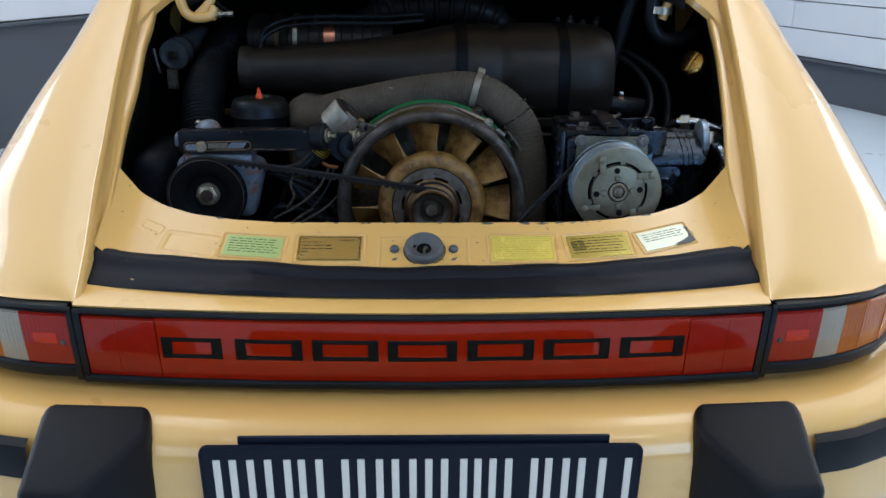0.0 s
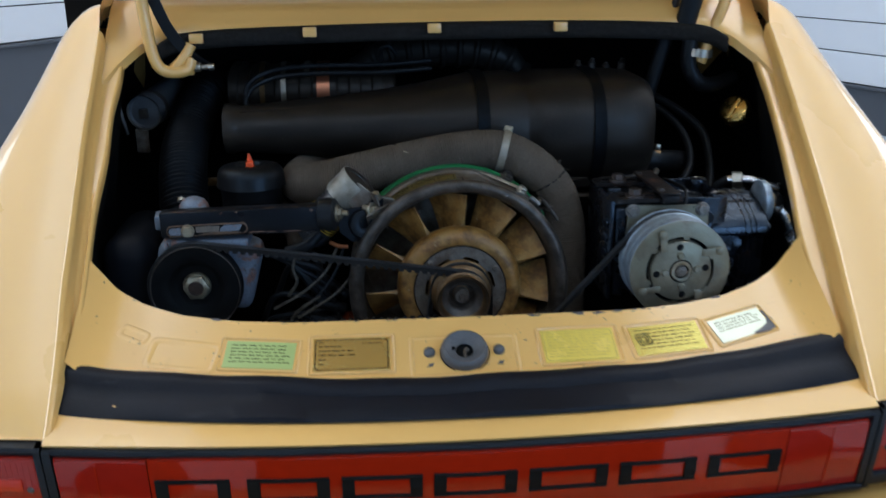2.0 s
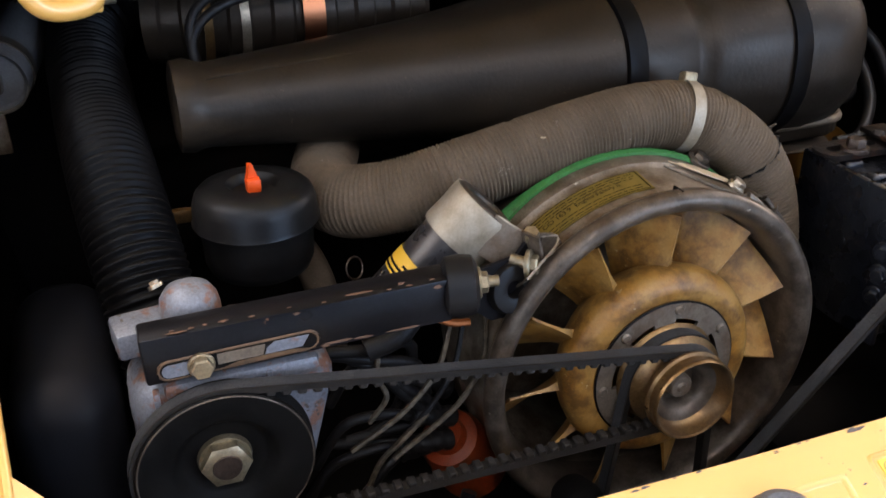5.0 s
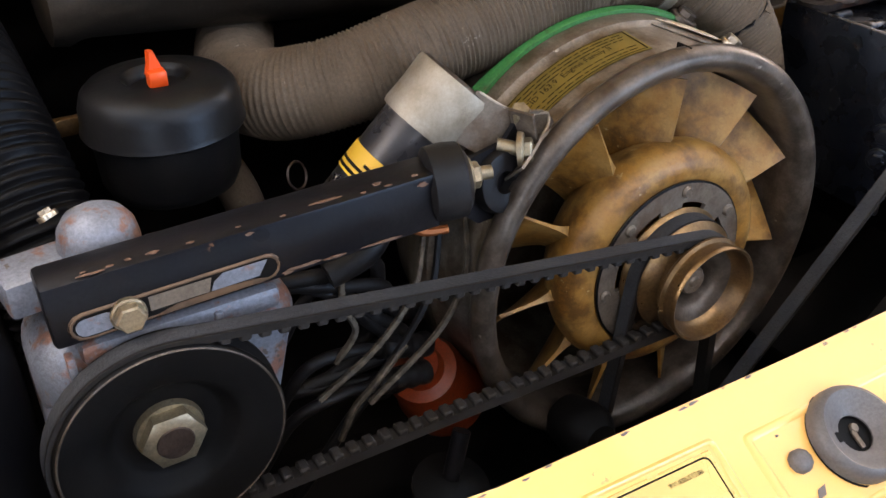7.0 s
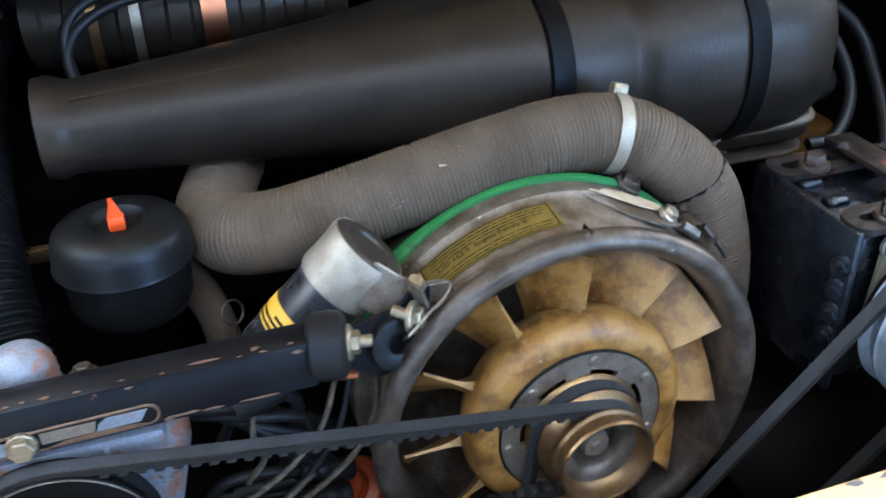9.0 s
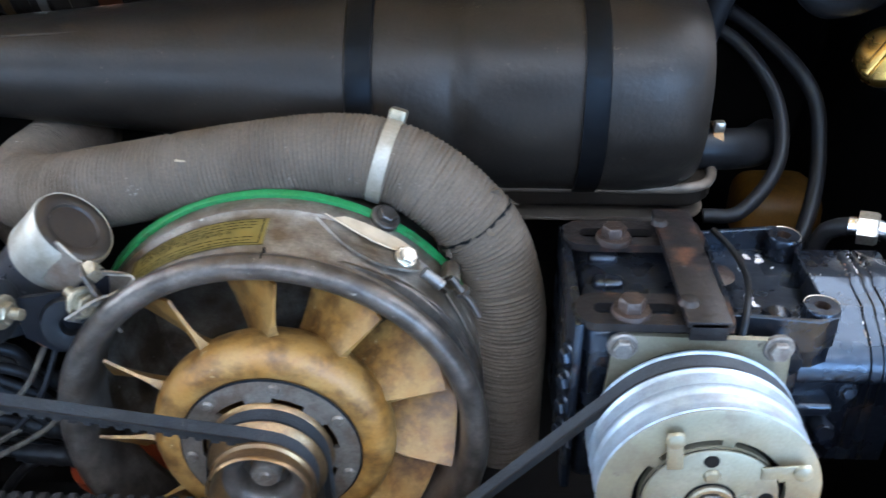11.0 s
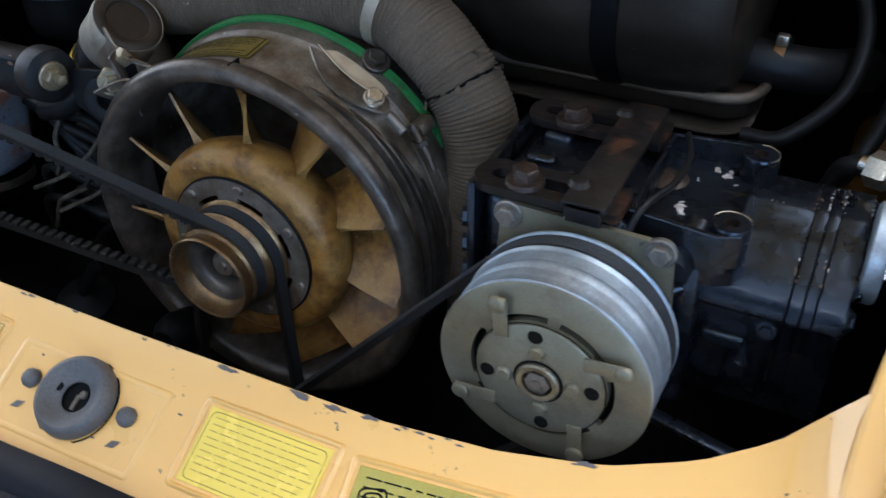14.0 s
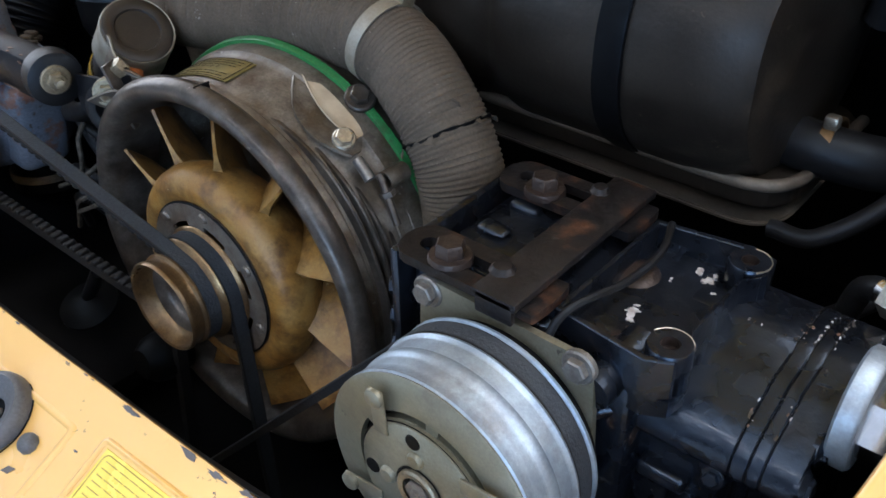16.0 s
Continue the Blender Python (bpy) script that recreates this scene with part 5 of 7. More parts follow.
part("pump_casing", joined(lathe([(0, -0.158), (0.036, -0.158), (0.046, -0.163), (0.051, -0.170), (0.0525, -0.178), (0.0525, -0.235), (0.048, -0.242), (0, -0.242)], (PX, 0, PZ), REAR, 40),
                           box((PX - 0.052, 0.165, PZ), (PX + 0.050, 0.235, 0.894), 0.022, 5), box((PX - 0.030, 0.160, 0.884), (PX + 0.068, 0.205, 0.897), 0.004), moved(box((-0.026, -0.026, -0.046), (0.026, 0.026, 0.046), 0.014, 4), pose(PX + 0.048, 0.198, 0.842, 0, 14, 0))), ALUMINIUM, pump)
for k, a in enumerate((-0.035, 0.0, 0.035)):
    part("casing_rib", box((PX + a - 0.002, 0.158, 0.872), (PX + a + 0.002, 0.166, 0.894), 0.001), ALUMINIUM, pump)
part("relief_dome", lathe([(0, 0.0275), (0.008, 0.0265), (0.0145, 0.023), (0.0185, 0.017), (0.0198, 0.010), (0.0203, -0.008), (0.022, -0.012), (0.022, -0.03)], (-0.331, 0.207, 0.914), (0, 0, 1), 32), ALUMINIUM, pump, "stained grey dome")
part("outlet_box", moved(box((-0.033, -0.015, -0.010), (0.03, 0.015, 0.009), 0.003), pose(-0.348, 0.206, 0.913, 0, 0, 8)), ALUMINIUM, pump)
part("dome_screw", bolt_mesh(0.0035, (-0.350, 0.224, 0.934), (-0.3, 0.4, 0.8)), STEEL, pump)
for x, y in ((-0.296, 0.222), (-0.283, 0.216), (-0.302, 0.23)):
    part("cover_bolt", bolt_mesh(0.006, (x, y, 0.898), (0, 0.2, 1)), LIP_GREY, pump)

# ---- adjusting bar ----
bar = thing("adjusting_bar", "black painted steel bar with rust spots, bolted to the air pump", "bracket")
bm = box((-0.366, 0.158, 0.902), (-0.166, 0.182, 0.935), 0.0025)
part("bar_tube", moved(bm, Matrix.Translation((-0.27, 0.17, 0.92)) @ pose(0, 0, 0, 0, -1.0, 0) @ Matrix.Translation((0.27, -0.17, -0.92))), BLACK_STEEL, bar)
bc = random.Random(21)
for k in range(16):
    u = bc.random() ** 0.8
    x = -0.36 + 0.19 * u
    s = bc.choice((0.0008, 0.0011, 0.0015, 0.0022))
    pts = [(s * bc.uniform(0.7, 1.9) * math.cos(a), s * bc.uniform(0.35, 0.8) * math.sin(a)) for a in (2 * math.pi * j / 11 for j in range(11))]
    top = k % 3 < 2
    at = (x, bc.uniform(0.1590, 0.1655), 0.9353 + 0.0175 * (x + 0.27)) if top else (x, 0.1577, 0.904 + 0.0175 * (x + 0.27) + bc.choice((0.001, 0.002, 0.029, 0.0275, 0.013)))
    part("rust_chip", moved(outline_plate(pts, 0.0004), pose(*at, 0 if top else 90, 0, 0)), RUST_CHIP, bar, smooth=0)


def stadium(x0, x1, r):
    return [(x0 + r * math.cos(radians(90 + 18 * k)), r * math.sin(radians(90 + 18 * k))) for k in range(11)] + [(x1 + r * math.cos(radians(-90 + 18 * k)), r * math.sin(radians(-90 + 18 * k))) for k in range(11)]


slot_pose = Matrix.Translation((-0.322, 0.1578, 0.9105)) @ pose(0, 0, 0, 90, 0, 0) @ pose(0, 0, 0, 0, 0, 1.5)
part("bar_slot", moved(outline_plate(stadium(-0.030, 0.058, 0.0066), 0.0008), slot_pose), LINER, bar)
part("slot_edge", moved(frame_ring(0.1015, 0.0150, 0.0011, 0.0002, 0.0010, 0.0070), slot_pose @ Matrix.Translation((0.014, 0, 0))), RUST_RIM, bar, "worn rusty rim of the slot")
part("rim_wear", moved(outline_plate([(0.002, -0.0060), (0.022, -0.0066), (0.040, -0.0062), (0.058, -0.0058), (0.050, -0.0038), (0.034, -0.0030), (0.012, -0.0034)], 0.0012), slot_pose), RUST_RIM, bar, "brown worn strip below the slot")
part("slot_backing", moved(outline_plate(stadium(-0.029, -0.020, 0.0046), 0.0011), slot_pose @ Matrix.Translation((0, -0.0004, 0))), ALUMINIUM, bar, "bare metal behind the slot")
part("slot_backing", moved(outline_plate([(0.029, -0.0028), (0.053, -0.0030), (0.058, 0.0048), (0.036, 0.0052), (0.031, 0.0020)], 0.0011), slot_pose), ALUMINIUM, bar, "bare metal behind the slot")
# brown-grey patch painted in for the shadow in the slot's middle
part("slot_shade", moved(outline_plate([(0.000, -0.0028), (0.028, -0.0028), (0.030, 0.0046), (0.000, 0.0050)], 0.0010), slot_pose), HUB_GREY, bar)
for x0, x1, y, w, top in ((-0.350, -0.337, 0.1600, 0.0009, True), (-0.300, -0.296, 0.161, 0.0010, True), (-0.238, -0.220, 0.1625, 0.0010, True), (-0.255, -0.236, 0.0022, 0.0010, False), (-0.235, -0.222, 0.0012, 0.0008, False), (-0.214, -0.190, 0.0010, 0.0009, False)):
    n = 14
    pts = [(x0 + (x1 - x0) * (0.5 - 0.5 * math.cos(2 * math.pi * q / n)) - (x0 + x1) / 2, w * math.sin(2 * math.pi * q / n) * bc.uniform(0.5, 1.2)) for q in range(n)]
    xm = (x0 + x1) / 2
    at = (xm, y, 0.9353 + 0.0175 * (xm + 0.27)) if top else (xm, 0.1577, 0.904 + 0.0175 * (xm + 0.27) + y)
    part("rust_chip", moved(outline_plate(pts, 0.0004), pose(*at, 0 if top else 90, 0, 0)), RUST_CHIP, bar, smooth=0)
part("slot_bolt", bolt_mesh(0.0074, (-0.332, 0.1565, 0.9100), REAR, 1.15), NUT, bar)
part("rubber_bush", lathe([(0, 0.011), (0.016, 0.011), (0.0205, 0.008), (0.0215, 0.0), (0.0205, -0.010), (0.016, -0.0125), (0, -0.0125)], (-0.156, 0.170, 0.923), (1, -0.25, 0.05), 32), RUBBER, bar, "black rubber bush")
part("bush_bolt", joined(bolt_mesh(0.0075, (-0.145, 0.166, 0.925), (1, -0.3, 0.05)), lathe([(0, 0.012), (0.0038, 0.011), (0.004, 0.0)], (-0.142, 0.166, 0.925), (1, -0.3, 0.05), 12)), NUT, bar)
part("bracket_plate", moved(outline_plate([(-0.030, 0.010), (-0.026, -0.020), (-0.010, -0.034), (0.008, -0.036), (0.022, -0.024), (0.030, 0.0), (0.033, 0.022), (0.026, 0.028), (0.010, 0.012)], 0.003), pose(-0.118, 0.188, 0.915, 90, 0, 12)), BLACK_STEEL, bar)
part("rubber_ear", lathe([(0.007, 0.006), (0.012, 0.0075), (0.018, 0.006), (0.020, 0.0), (0.018, -0.006), (0.012, -0.0075), (0.007, -0.006)], (-0.112, 0.184, 0.905), (0.15, -0.95, 0.15), 32, close=True), RUBBER, bar, "round rubber bracket bush")
part("bracket_edge", moved(box((-0.001, 0, -0.024), (0.0015, 0.016, 0.026), 0.0008), pose(-0.088, 0.180, 0.920, 0, -18, 25)), LIP_GREY, bar)

# ---- ignition coil in its clamp ----
coil = thing("ignition_coil", "black ignition coil held by a zinc clamp, with a yellow tag", "ignition coil")
TOP, AX = Vector((-0.116, 0.224, 0.952)), Vector((0.69, -0.09, 0.72)).normalized()
part("coil_body", lathe([(0, -0.105), (0.0225, -0.105), (0.0245, -0.10), (0.0250, -0.01), (0.0250, 0.0)], TOP, AX, 32), COIL_BLACK, coil)
part("coil_cap", lathe([(0, -0.0005), (0.0165, -0.0003), (0.0175, 0.0014), (0.0200, 0.0022), (0.0240, 0.0024), (0.0262, 0.0010), (0.0266, -0.004)], TOP, AX, 40), COIL_CAP, coil, "dusty black rubber cap")
part("clamp_band", lathe([(0.0255, -0.034), (0.0272, -0.0345), (0.0280, -0.032), (0.0274, -0.016), (0.0280, -0.002), (0.0272, 0.001), (0.0255, 0.0)], TOP, AX, 48, close=True), SATIN_ZINC, coil, "zinc-plated clamp band")
STRAP = smooth_path([(-0.127, 0.201, 0.944), (-0.114, 0.1955, 0.934), (-0.100, 0.1935, 0.927), (-0.088, 0.1955, 0.9245), (-0.0825, 0.1965, 0.9225), (-0.0825, 0.1945, 0.9195), (-0.087, 0.1895, 0.9175), (-0.096, 0.1835, 0.9150), (-0.107, 0.1790, 0.9090)], 6)
ear = part("clamp_ear", strap(STRAP, 0.031, 0.0017, AX), HUB_GREY, coil, "bent zinc ear of the clamp band")
part("ear_edge", tube([q + AX * 0.0152 for q in STRAP], 0.0010, 8), SATIN_ZINC, ear, "worn bright edge")
part("pinch_bolt", joined(tube([Vector((-0.108, 0.206, 0.923)), Vector((-0.096, 0.186, 0.916))], 0.0036, 12), bolt_mesh(0.0058, (-0.107, 0.208, 0.924), (-0.3, 0.8, 0.4))), COPPER, coil, "coppery pinch bolt")
part("clamp_bolt", joined(bolt_mesh(0.0072, (-0.100, 0.180, 0.923), (0.75, -0.6, 0.1)), tube([Vector((-0.112, 0.188, 0.926)), Vector((-0.094, 0.176, 0.922))], 0.0042, 12)), NUT, coil)
part("terminal_nut", hexagon(0.0062, 0.010, (-0.094, 0.193, 0.936), (-0.2, -0.5, 0.8)), NUT, coil)
part("tag", lathe([(0.0251, -0.080), (0.0254, -0.080), (0.0254, -0.062), (0.0251, -0.062)], TOP, AX, 40, 0, 360, close=True), YELLOW_TAG, coil, "yellow printed tag")
part("print_line", joined(*[lathe([(0.0254, h), (0.0256, h), (0.0256, h + 0.002), (0.0254, h + 0.002)], TOP, AX, 24, 60 * k, 300 - 20 * k, close=True) for k, h in enumerate((-0.0785, -0.0745, -0.0705, -0.0665))]), INK, coil)

# ---- vapour canister with an orange cap ----
can = thing("vapour_canister", "round black plastic reservoir with an orange wing cap", "reservoir")
CAN = (-0.268, 0.309, 0.0)
part("canister_body", lathe([(0, 0.888), (0.030, 0.888), (0.038, 0.892), (0.0415, 0.900), (0.0430, 0.936)], CAN, (0, 0, 1), 56), CANISTER, can)
part("canister_lid", lathe([(0.0470, 0.930), (0.0480, 0.9315), (0.0470, 0.934), (0.0462, 0.946), (0.0440, 0.953), (0.0400, 0.957), (0.0300, 0.9595), (0.0200, 0.960), (0.0175, 0.958), (0.0160, 0.953), (0.0, 0.953)], CAN, (0, 0, 1), 64), CANISTER, can)
cap = part("wing_cap", joined(box((-0.2735, 0.302, 0.953), (-0.2625, 0.312, 0.964), 0.002), moved(outline_plate([(-0.0055, 0), (0.0045, 0), (0.003, 0.005), (0.0, 0.0135), (-0.0025, 0.0135), (-0.0035, 0.006)], 0.0045), pose(-0.2685, 0.3125, 0.961, 90, 0, 15))), ORANGE, can, "orange plastic wing cap")
part("canister_outlet", tube(smooth_path([(-0.262, 0.33, 0.90), (-0.235, 0.35, 0.885), (-0.215, 0.35, 0.84), (-0.21, 0.34, 0.78)], 6), 0.014, 14), FABRIC, can)
part("canister_bracket", box((-0.345, 0.33, 0.925), (-0.300, 0.336, 0.936), 0.001), GOLD_ZINC, can)

# ---- air cleaner with its horn ----
cleaner = thing("air_cleaner", "dusty black plastic air cleaner with a long intake horn", "air cleaner")


def drum(stations, n=64, low=0):
    """A body along x: each station gives x, centre y, z and the two half sizes and a squareness."""
    rows = []
    for x, cy, cz, ry, rz, sq in stations:
        row = []
        for k in range(n + 1):
            a = 2 * math.pi * k / n
            c, s = math.cos(a), math.sin(a)
            q = low if low and s < 0 else sq
            row.append((x, cy + ry * math.copysign(abs(c) ** (2 / q), c), cz + rz * math.copysign(abs(s) ** (2 / q), s)))
        rows.append(row)
    bm = grid(rows)
    for row in (rows[0], rows[-1]):
        bm.faces.new([bm.verts.new(p) for p in row[:-1]])
    bmesh.ops.remove_doubles(bm, verts=bm.verts, dist=1e-6)
    return bm


part("intake_horn", drum([(-0.312, 0.397, 0.995, 0.030, 0.028, 2), (-0.310, 0.397, 0.995, 0.038, 0.036, 2), (-0.300, 0.397, 0.995, 0.0395, 0.0375, 2), (-0.293, 0.397, 0.995, 0.037, 0.035, 2), (-0.286, 0.397, 0.994, 0.0355, 0.0335, 2), (-0.2, 0.402, 0.993, 0.045, 0.041, 2.1), (-0.1, 0.409, 0.992, 0.059, 0.050, 2.2), (-0.02, 0.416, 0.990, 0.079, 0.063, 2.3), (0.03, 0.422, 0.988, 0.099, 0.074, 2.4), (0.052, 0.425, 0.986, 0.106, 0.079, 2.5)]), PLASTIC, cleaner)
body = part("drum_body", drum([(0.050, 0.428, 0.984, 0.1070, 0.080, 2.5), (0.110, 0.430, 0.982, 0.1110, 0.084, 2.6), (0.125, 0.430, 0.982, 0.1075, 0.0805, 2.6), (0.132, 0.430, 0.982, 0.1065, 0.0795, 2.6), (0.140, 0.430, 0.982, 0.1105, 0.0835, 2.6), (0.150, 0.430, 0.981, 0.1130, 0.086, 2.7), (0.270, 0.430, 0.980, 0.1130, 0.086, 2.9), (0.300, 0.430, 0.980, 0.1090, 0.083, 3), (0.315, 0.430, 0.980, 0.0990, 0.076, 3), (0.322, 0.430, 0.980, 0.070, 0.062, 3), (0.324, 0.430, 0.980, 0.03, 0.03, 3)], low=2.1), PLASTIC, cleaner)
for x in (0.054, 0.222):
    part("strap", drum([(x, 0.428, 0.982, 0.1130 + 0.002 * (x > 0.1), 0.0855 + 0.002 * (x > 0.1), 2.6), (x + 0.001, 0.429, 0.982, 0.1138 + 0.002 * (x > 0.1), 0.0865 + 0.002 * (x > 0.1), 2.6), (x + 0.017, 0.429, 0.982, 0.1138 + 0.002 * (x > 0.1), 0.0865 + 0.002 * (x > 0.1), 2.6), (x + 0.018, 0.429, 0.982, 0.1130 + 0.002 * (x > 0.1), 0.0855 + 0.002 * (x > 0.1), 2.6)], low=2.1), BELLOWS, cleaner, "black rubber retaining strap")
# lower flange with a rounded front corner
def flange(z0, z1, grow, mat, nm):
    pts = []
    for cx, cy, a0 in ((0.10, 0.362 - grow, 180), (0.328 + grow, 0.362 - grow, 270), (0.328 + grow, 0.50, 0), (0.10, 0.50, 90)):
        rr = 0.03 if cx > 0.2 else 0.008
        ox = cx - rr if cx > 0.2 else cx + rr
        oy = cy + rr if cy < 0.4 else cy - rr
        pts += [(ox + rr * math.cos(radians(a0 + 15 * k)), oy + rr * math.sin(radians(a0 + 15 * k))) for k in range(7)]
    bm = moved(outline_plate(pts, z1 - z0), Matrix.Translation((0, 0, z0)))
    bmesh.ops.bevel(bm, geom=bm.edges[:], offset=min(0.003, (z1 - z0) * 0.3), segments=2, affect="EDGES")
    return part(nm, bm, mat, cleaner)


flange(0.901, 0.917, 0.009, PLASTIC, "lower_flange")
# dusty rim; its highlight is put into the paler colour as well
part("rim_bead", tube(smooth_path([(0.11, 0.353, 0.918), (0.20, 0.353, 0.918), (0.29, 0.353, 0.918), (0.320, 0.357, 0.918), (0.334, 0.372, 0.918), (0.338, 0.40, 0.918), (0.338, 0.48, 0.918)], 8), 0.0042, 12), DUSTY, cleaner, "dusty moulded rim of the air cleaner, its highlight coloured in")
HORN = [(-0.286, 0.397, 0.994, 0.0355, 0.0335), (-0.2, 0.402, 0.993, 0.045, 0.041), (-0.1, 0.409, 0.992, 0.059, 0.050), (-0.02, 0.416, 0.990, 0.079, 0.063), (0.03, 0.422, 0.988, 0.099, 0.074), (0.05, 0.425, 0.986, 0.106, 0.079)]
part("horn_seam", tube(smooth_path([(x, cy + ry * math.cos(radians(124 + 60 * (x + 0.1) ** 2)), cz + rz * math.sin(radians(124 + 60 * (x + 0.1) ** 2)) + 0.0004) for x, cy, cz, ry, rz in HORN], 8), 0.0011, 6), PLASTIC, cleaner, "raised moulding seam")
flange(0.886, 0.8895, 0.006, DUSTY, "base_plate")
part("outlet_stub", tube(smooth_path([(0.31, 0.400, 0.932), (0.34, 0.400, 0.930), (0.375, 0.415, 0.925), (0.40, 0.455, 0.915)], 5), 0.017, 16), RUBBER, cleaner)
part("stub_clamp", lathe([(0.0175, -0.004), (0.019, -0.004), (0.019, 0.004), (0.0175, 0.004)], (0.341, 0.405, 0.932), (1, 0, 0), 24, close=True), GOLD_ZINC, cleaner)
part("clamp_head", box((0.337, 0.393, 0.947), (0.346, 0.401, 0.956), 0.002), STEEL, cleaner)

# ---- hoses ----
hose = thing("heater_hose", "grey fabric-covered ribbed air hose with a worm clamp", "hose")
HOSE = [(-0.178, 0.435, 0.932), (-0.192, 0.400, 0.928), (-0.202, 0.366, 0.925), (-0.201, 0.336, 0.925), (-0.186, 0.312, 0.929), (-0.155, 0.296, 0.937), (-0.115, 0.288, 0.948), (-0.055, 0.285, 0.961), (0.005, 0.285, 0.972), (0.055, 0.285, 0.977), (0.093, 0.281, 0.972), (0.128, 0.273, 0.952), (0.154, 0.267, 0.923), (0.167, 0.262, 0.887), (0.171, 0.258, 0.85), (0.171, 0.255, 0.80), (0.171, 0.255, 0.74)]
path = resampled(smooth_path(HOSE, 10), 0.00078)
hr = random.Random(2)
dents = [hr.uniform(-1, 1) for _ in range(len(path) + 2)]


def hose_wave(i, a):
    c, s = math.cos(a), math.sin(a)
    sag = noise.noise(Vector((i * 0.022, c * 1.1, s * 1.1)))
    crease = max(0.0, noise.noise(Vector((i * 0.13, c * 0.8 + 4, s * 0.8))) - 0.32)
    return 1 + (0.023 + 0.009 * noise.noise(Vector((i * 0.05, c * 2, s * 2)))) * math.cos(math.pi / 2 * i + 0.25 * noise.noise(Vector((i * 0.02, c, 3)))) + 0.020 * sag - 0.09 * crease + 0.005 * dents[i // 4]


part("hose_sleeve", tube(path, lambda i, f: 0.0285 - 0.002 * max(0, 1 - 6 * f), 44, wave=hose_wave), FABRIC, hose, smooth=75)
cl, ct = Vector((0.084, 0.2825, 0.9745)), (Vector((0.115, 0.276, 0.962)) - Vector((0.055, 0.285, 0.977))).normalized()
part("hose_clamp", lathe([(0.0290, -0.0045), (0.0305, -0.005), (0.0305, 0.005), (0.0290, 0.0045)], cl, ct, 48, close=True), SATIN_ZINC, hose, "satin zinc worm-drive clamp")
part("clamp_head", joined(moved(box((-0.006, 0.026, -0.006), (0.006, 0.037, 0.006), 0.002), axis_pose(cl, ct) @ pose(0, 0, 0, 0, 0, -18)), ), NUT, hose)
tie = path[min(range(len(path)), key=lambda i: (path[i] - Vector((0.146, 0.268, 0.935))).length)]
sx = (Vector((0.154, 0.267, 0.923)) - Vector((0.128, 0.273, 0.952))).normalized()
sm = axis_pose(tie, sx)
seam_pts = [sm @ Vector(((0.0288 + 0.0009 * hr.uniform(-1, 1)) * math.cos(radians(q)), (0.0288 + 0.0009 * hr.uniform(-1, 1)) * math.sin(radians(q)), 0.004 * math.sin(radians(q)) + 0.0008 * hr.uniform(-1, 1))) for q in range(0, 361, 8)]
part("torn_seam", tube(seam_pts, lambda i, f: 0.0010 + 0.0005 * math.sin(i * 2.3), 6), BELLOWS, hose, "dark torn edge of the wrapping")
for q in (20, 75, 140, 205, 250, 300):
    part("frayed_flap", thick(grid([[sm @ Vector(((0.0300 + 0.003 * v * v) * math.cos(radians(q + 7 * u + 3 * v)), (0.0300 + 0.003 * v * v) * math.sin(radians(q + 7 * u + 3 * v)), 0.004 * math.sin(radians(q)) + 0.006 * v * (1 - 0.5 * u))) for v in (0, 0.5, 1)] for u in (0, 0.4, 0.8, 1)]), 0.0006), FABRIC, hose)
part("standing_flap", thick(grid([[Vector((0.156, 0.263, 0.953)).lerp(Vector((0.1610, 0.2570, 0.9670)), v) + Vector((u * 0.007 * (1 - 0.85 * v), 0.004 * math.sin(3 * v), 0)) for u in (-1, -0.3, 0.4, 1)] for v in (0, 0.25, 0.5, 0.75, 1)]), 0.0008), FABRIC, hose, "torn flap of the wrapping standing up")
part("tan_fleck", tube([sm @ Vector((0.0302 * math.cos(radians(q)), 0.0302 * math.sin(radians(q)), 0.0025)) for q in (268, 274, 280)], 0.0012, 6), SCUFF, hose, "tan fleck of torn fabric")
part("tear", moved(box((-0.0038, -0.0006, -0.0005), (0.0038, 0.0007, 0.0008), 0.0004), pose(-0.052, 0.263, 0.9815, 40, 20, 30)), SCUFF, hose, "pale nick in the fabric")

bellows = thing("corrugated_duct", "black corrugated rubber duct", "duct")
bp = resampled(smooth_path([(-0.335, 0.225, 0.74), (-0.345, 0.235, 0.84), (-0.356, 0.275, 0.915), (-0.365, 0.35, 0.965), (-0.37, 0.46, 0.99), (-0.365, 0.56, 1.02), (-0.31, 0.62, 1.04)], 10), 0.00125)
part("duct_skin", tube(bp, lambda i, f: 0.0305 + 0.0026 * (abs(math.cos(math.pi * i / 5)) - 0.5) * 2, 36), BELLOWS, bellows, smooth=80)

part("duct_cuff", tube(bp[:24], 0.0335, 28), BELLOWS, bellows, "smooth lower cuff")
part("cuff_clamp", lathe([(0.0337, -0.004), (0.0352, -0.004), (0.0352, 0.004), (0.0337, 0.004)], bp[12], bp[13] - bp[11], 32, close=True), STEEL, bellows)
throttle = thing("throttle_duct", "black ribbed intake duct with metal clamps behind the air cleaner", "duct")
tp = resampled(smooth_path([(-0.31, 0.56, 1.03), (-0.25, 0.545, 1.03), (-0.17, 0.54, 1.028), (-0.06, 0.55, 1.025)], 8), 0.003)
part("duct_body", tube(tp, lambda i, f: 0.040 if (i // 6) % 2 else 0.043, 28), PLASTIC, throttle)
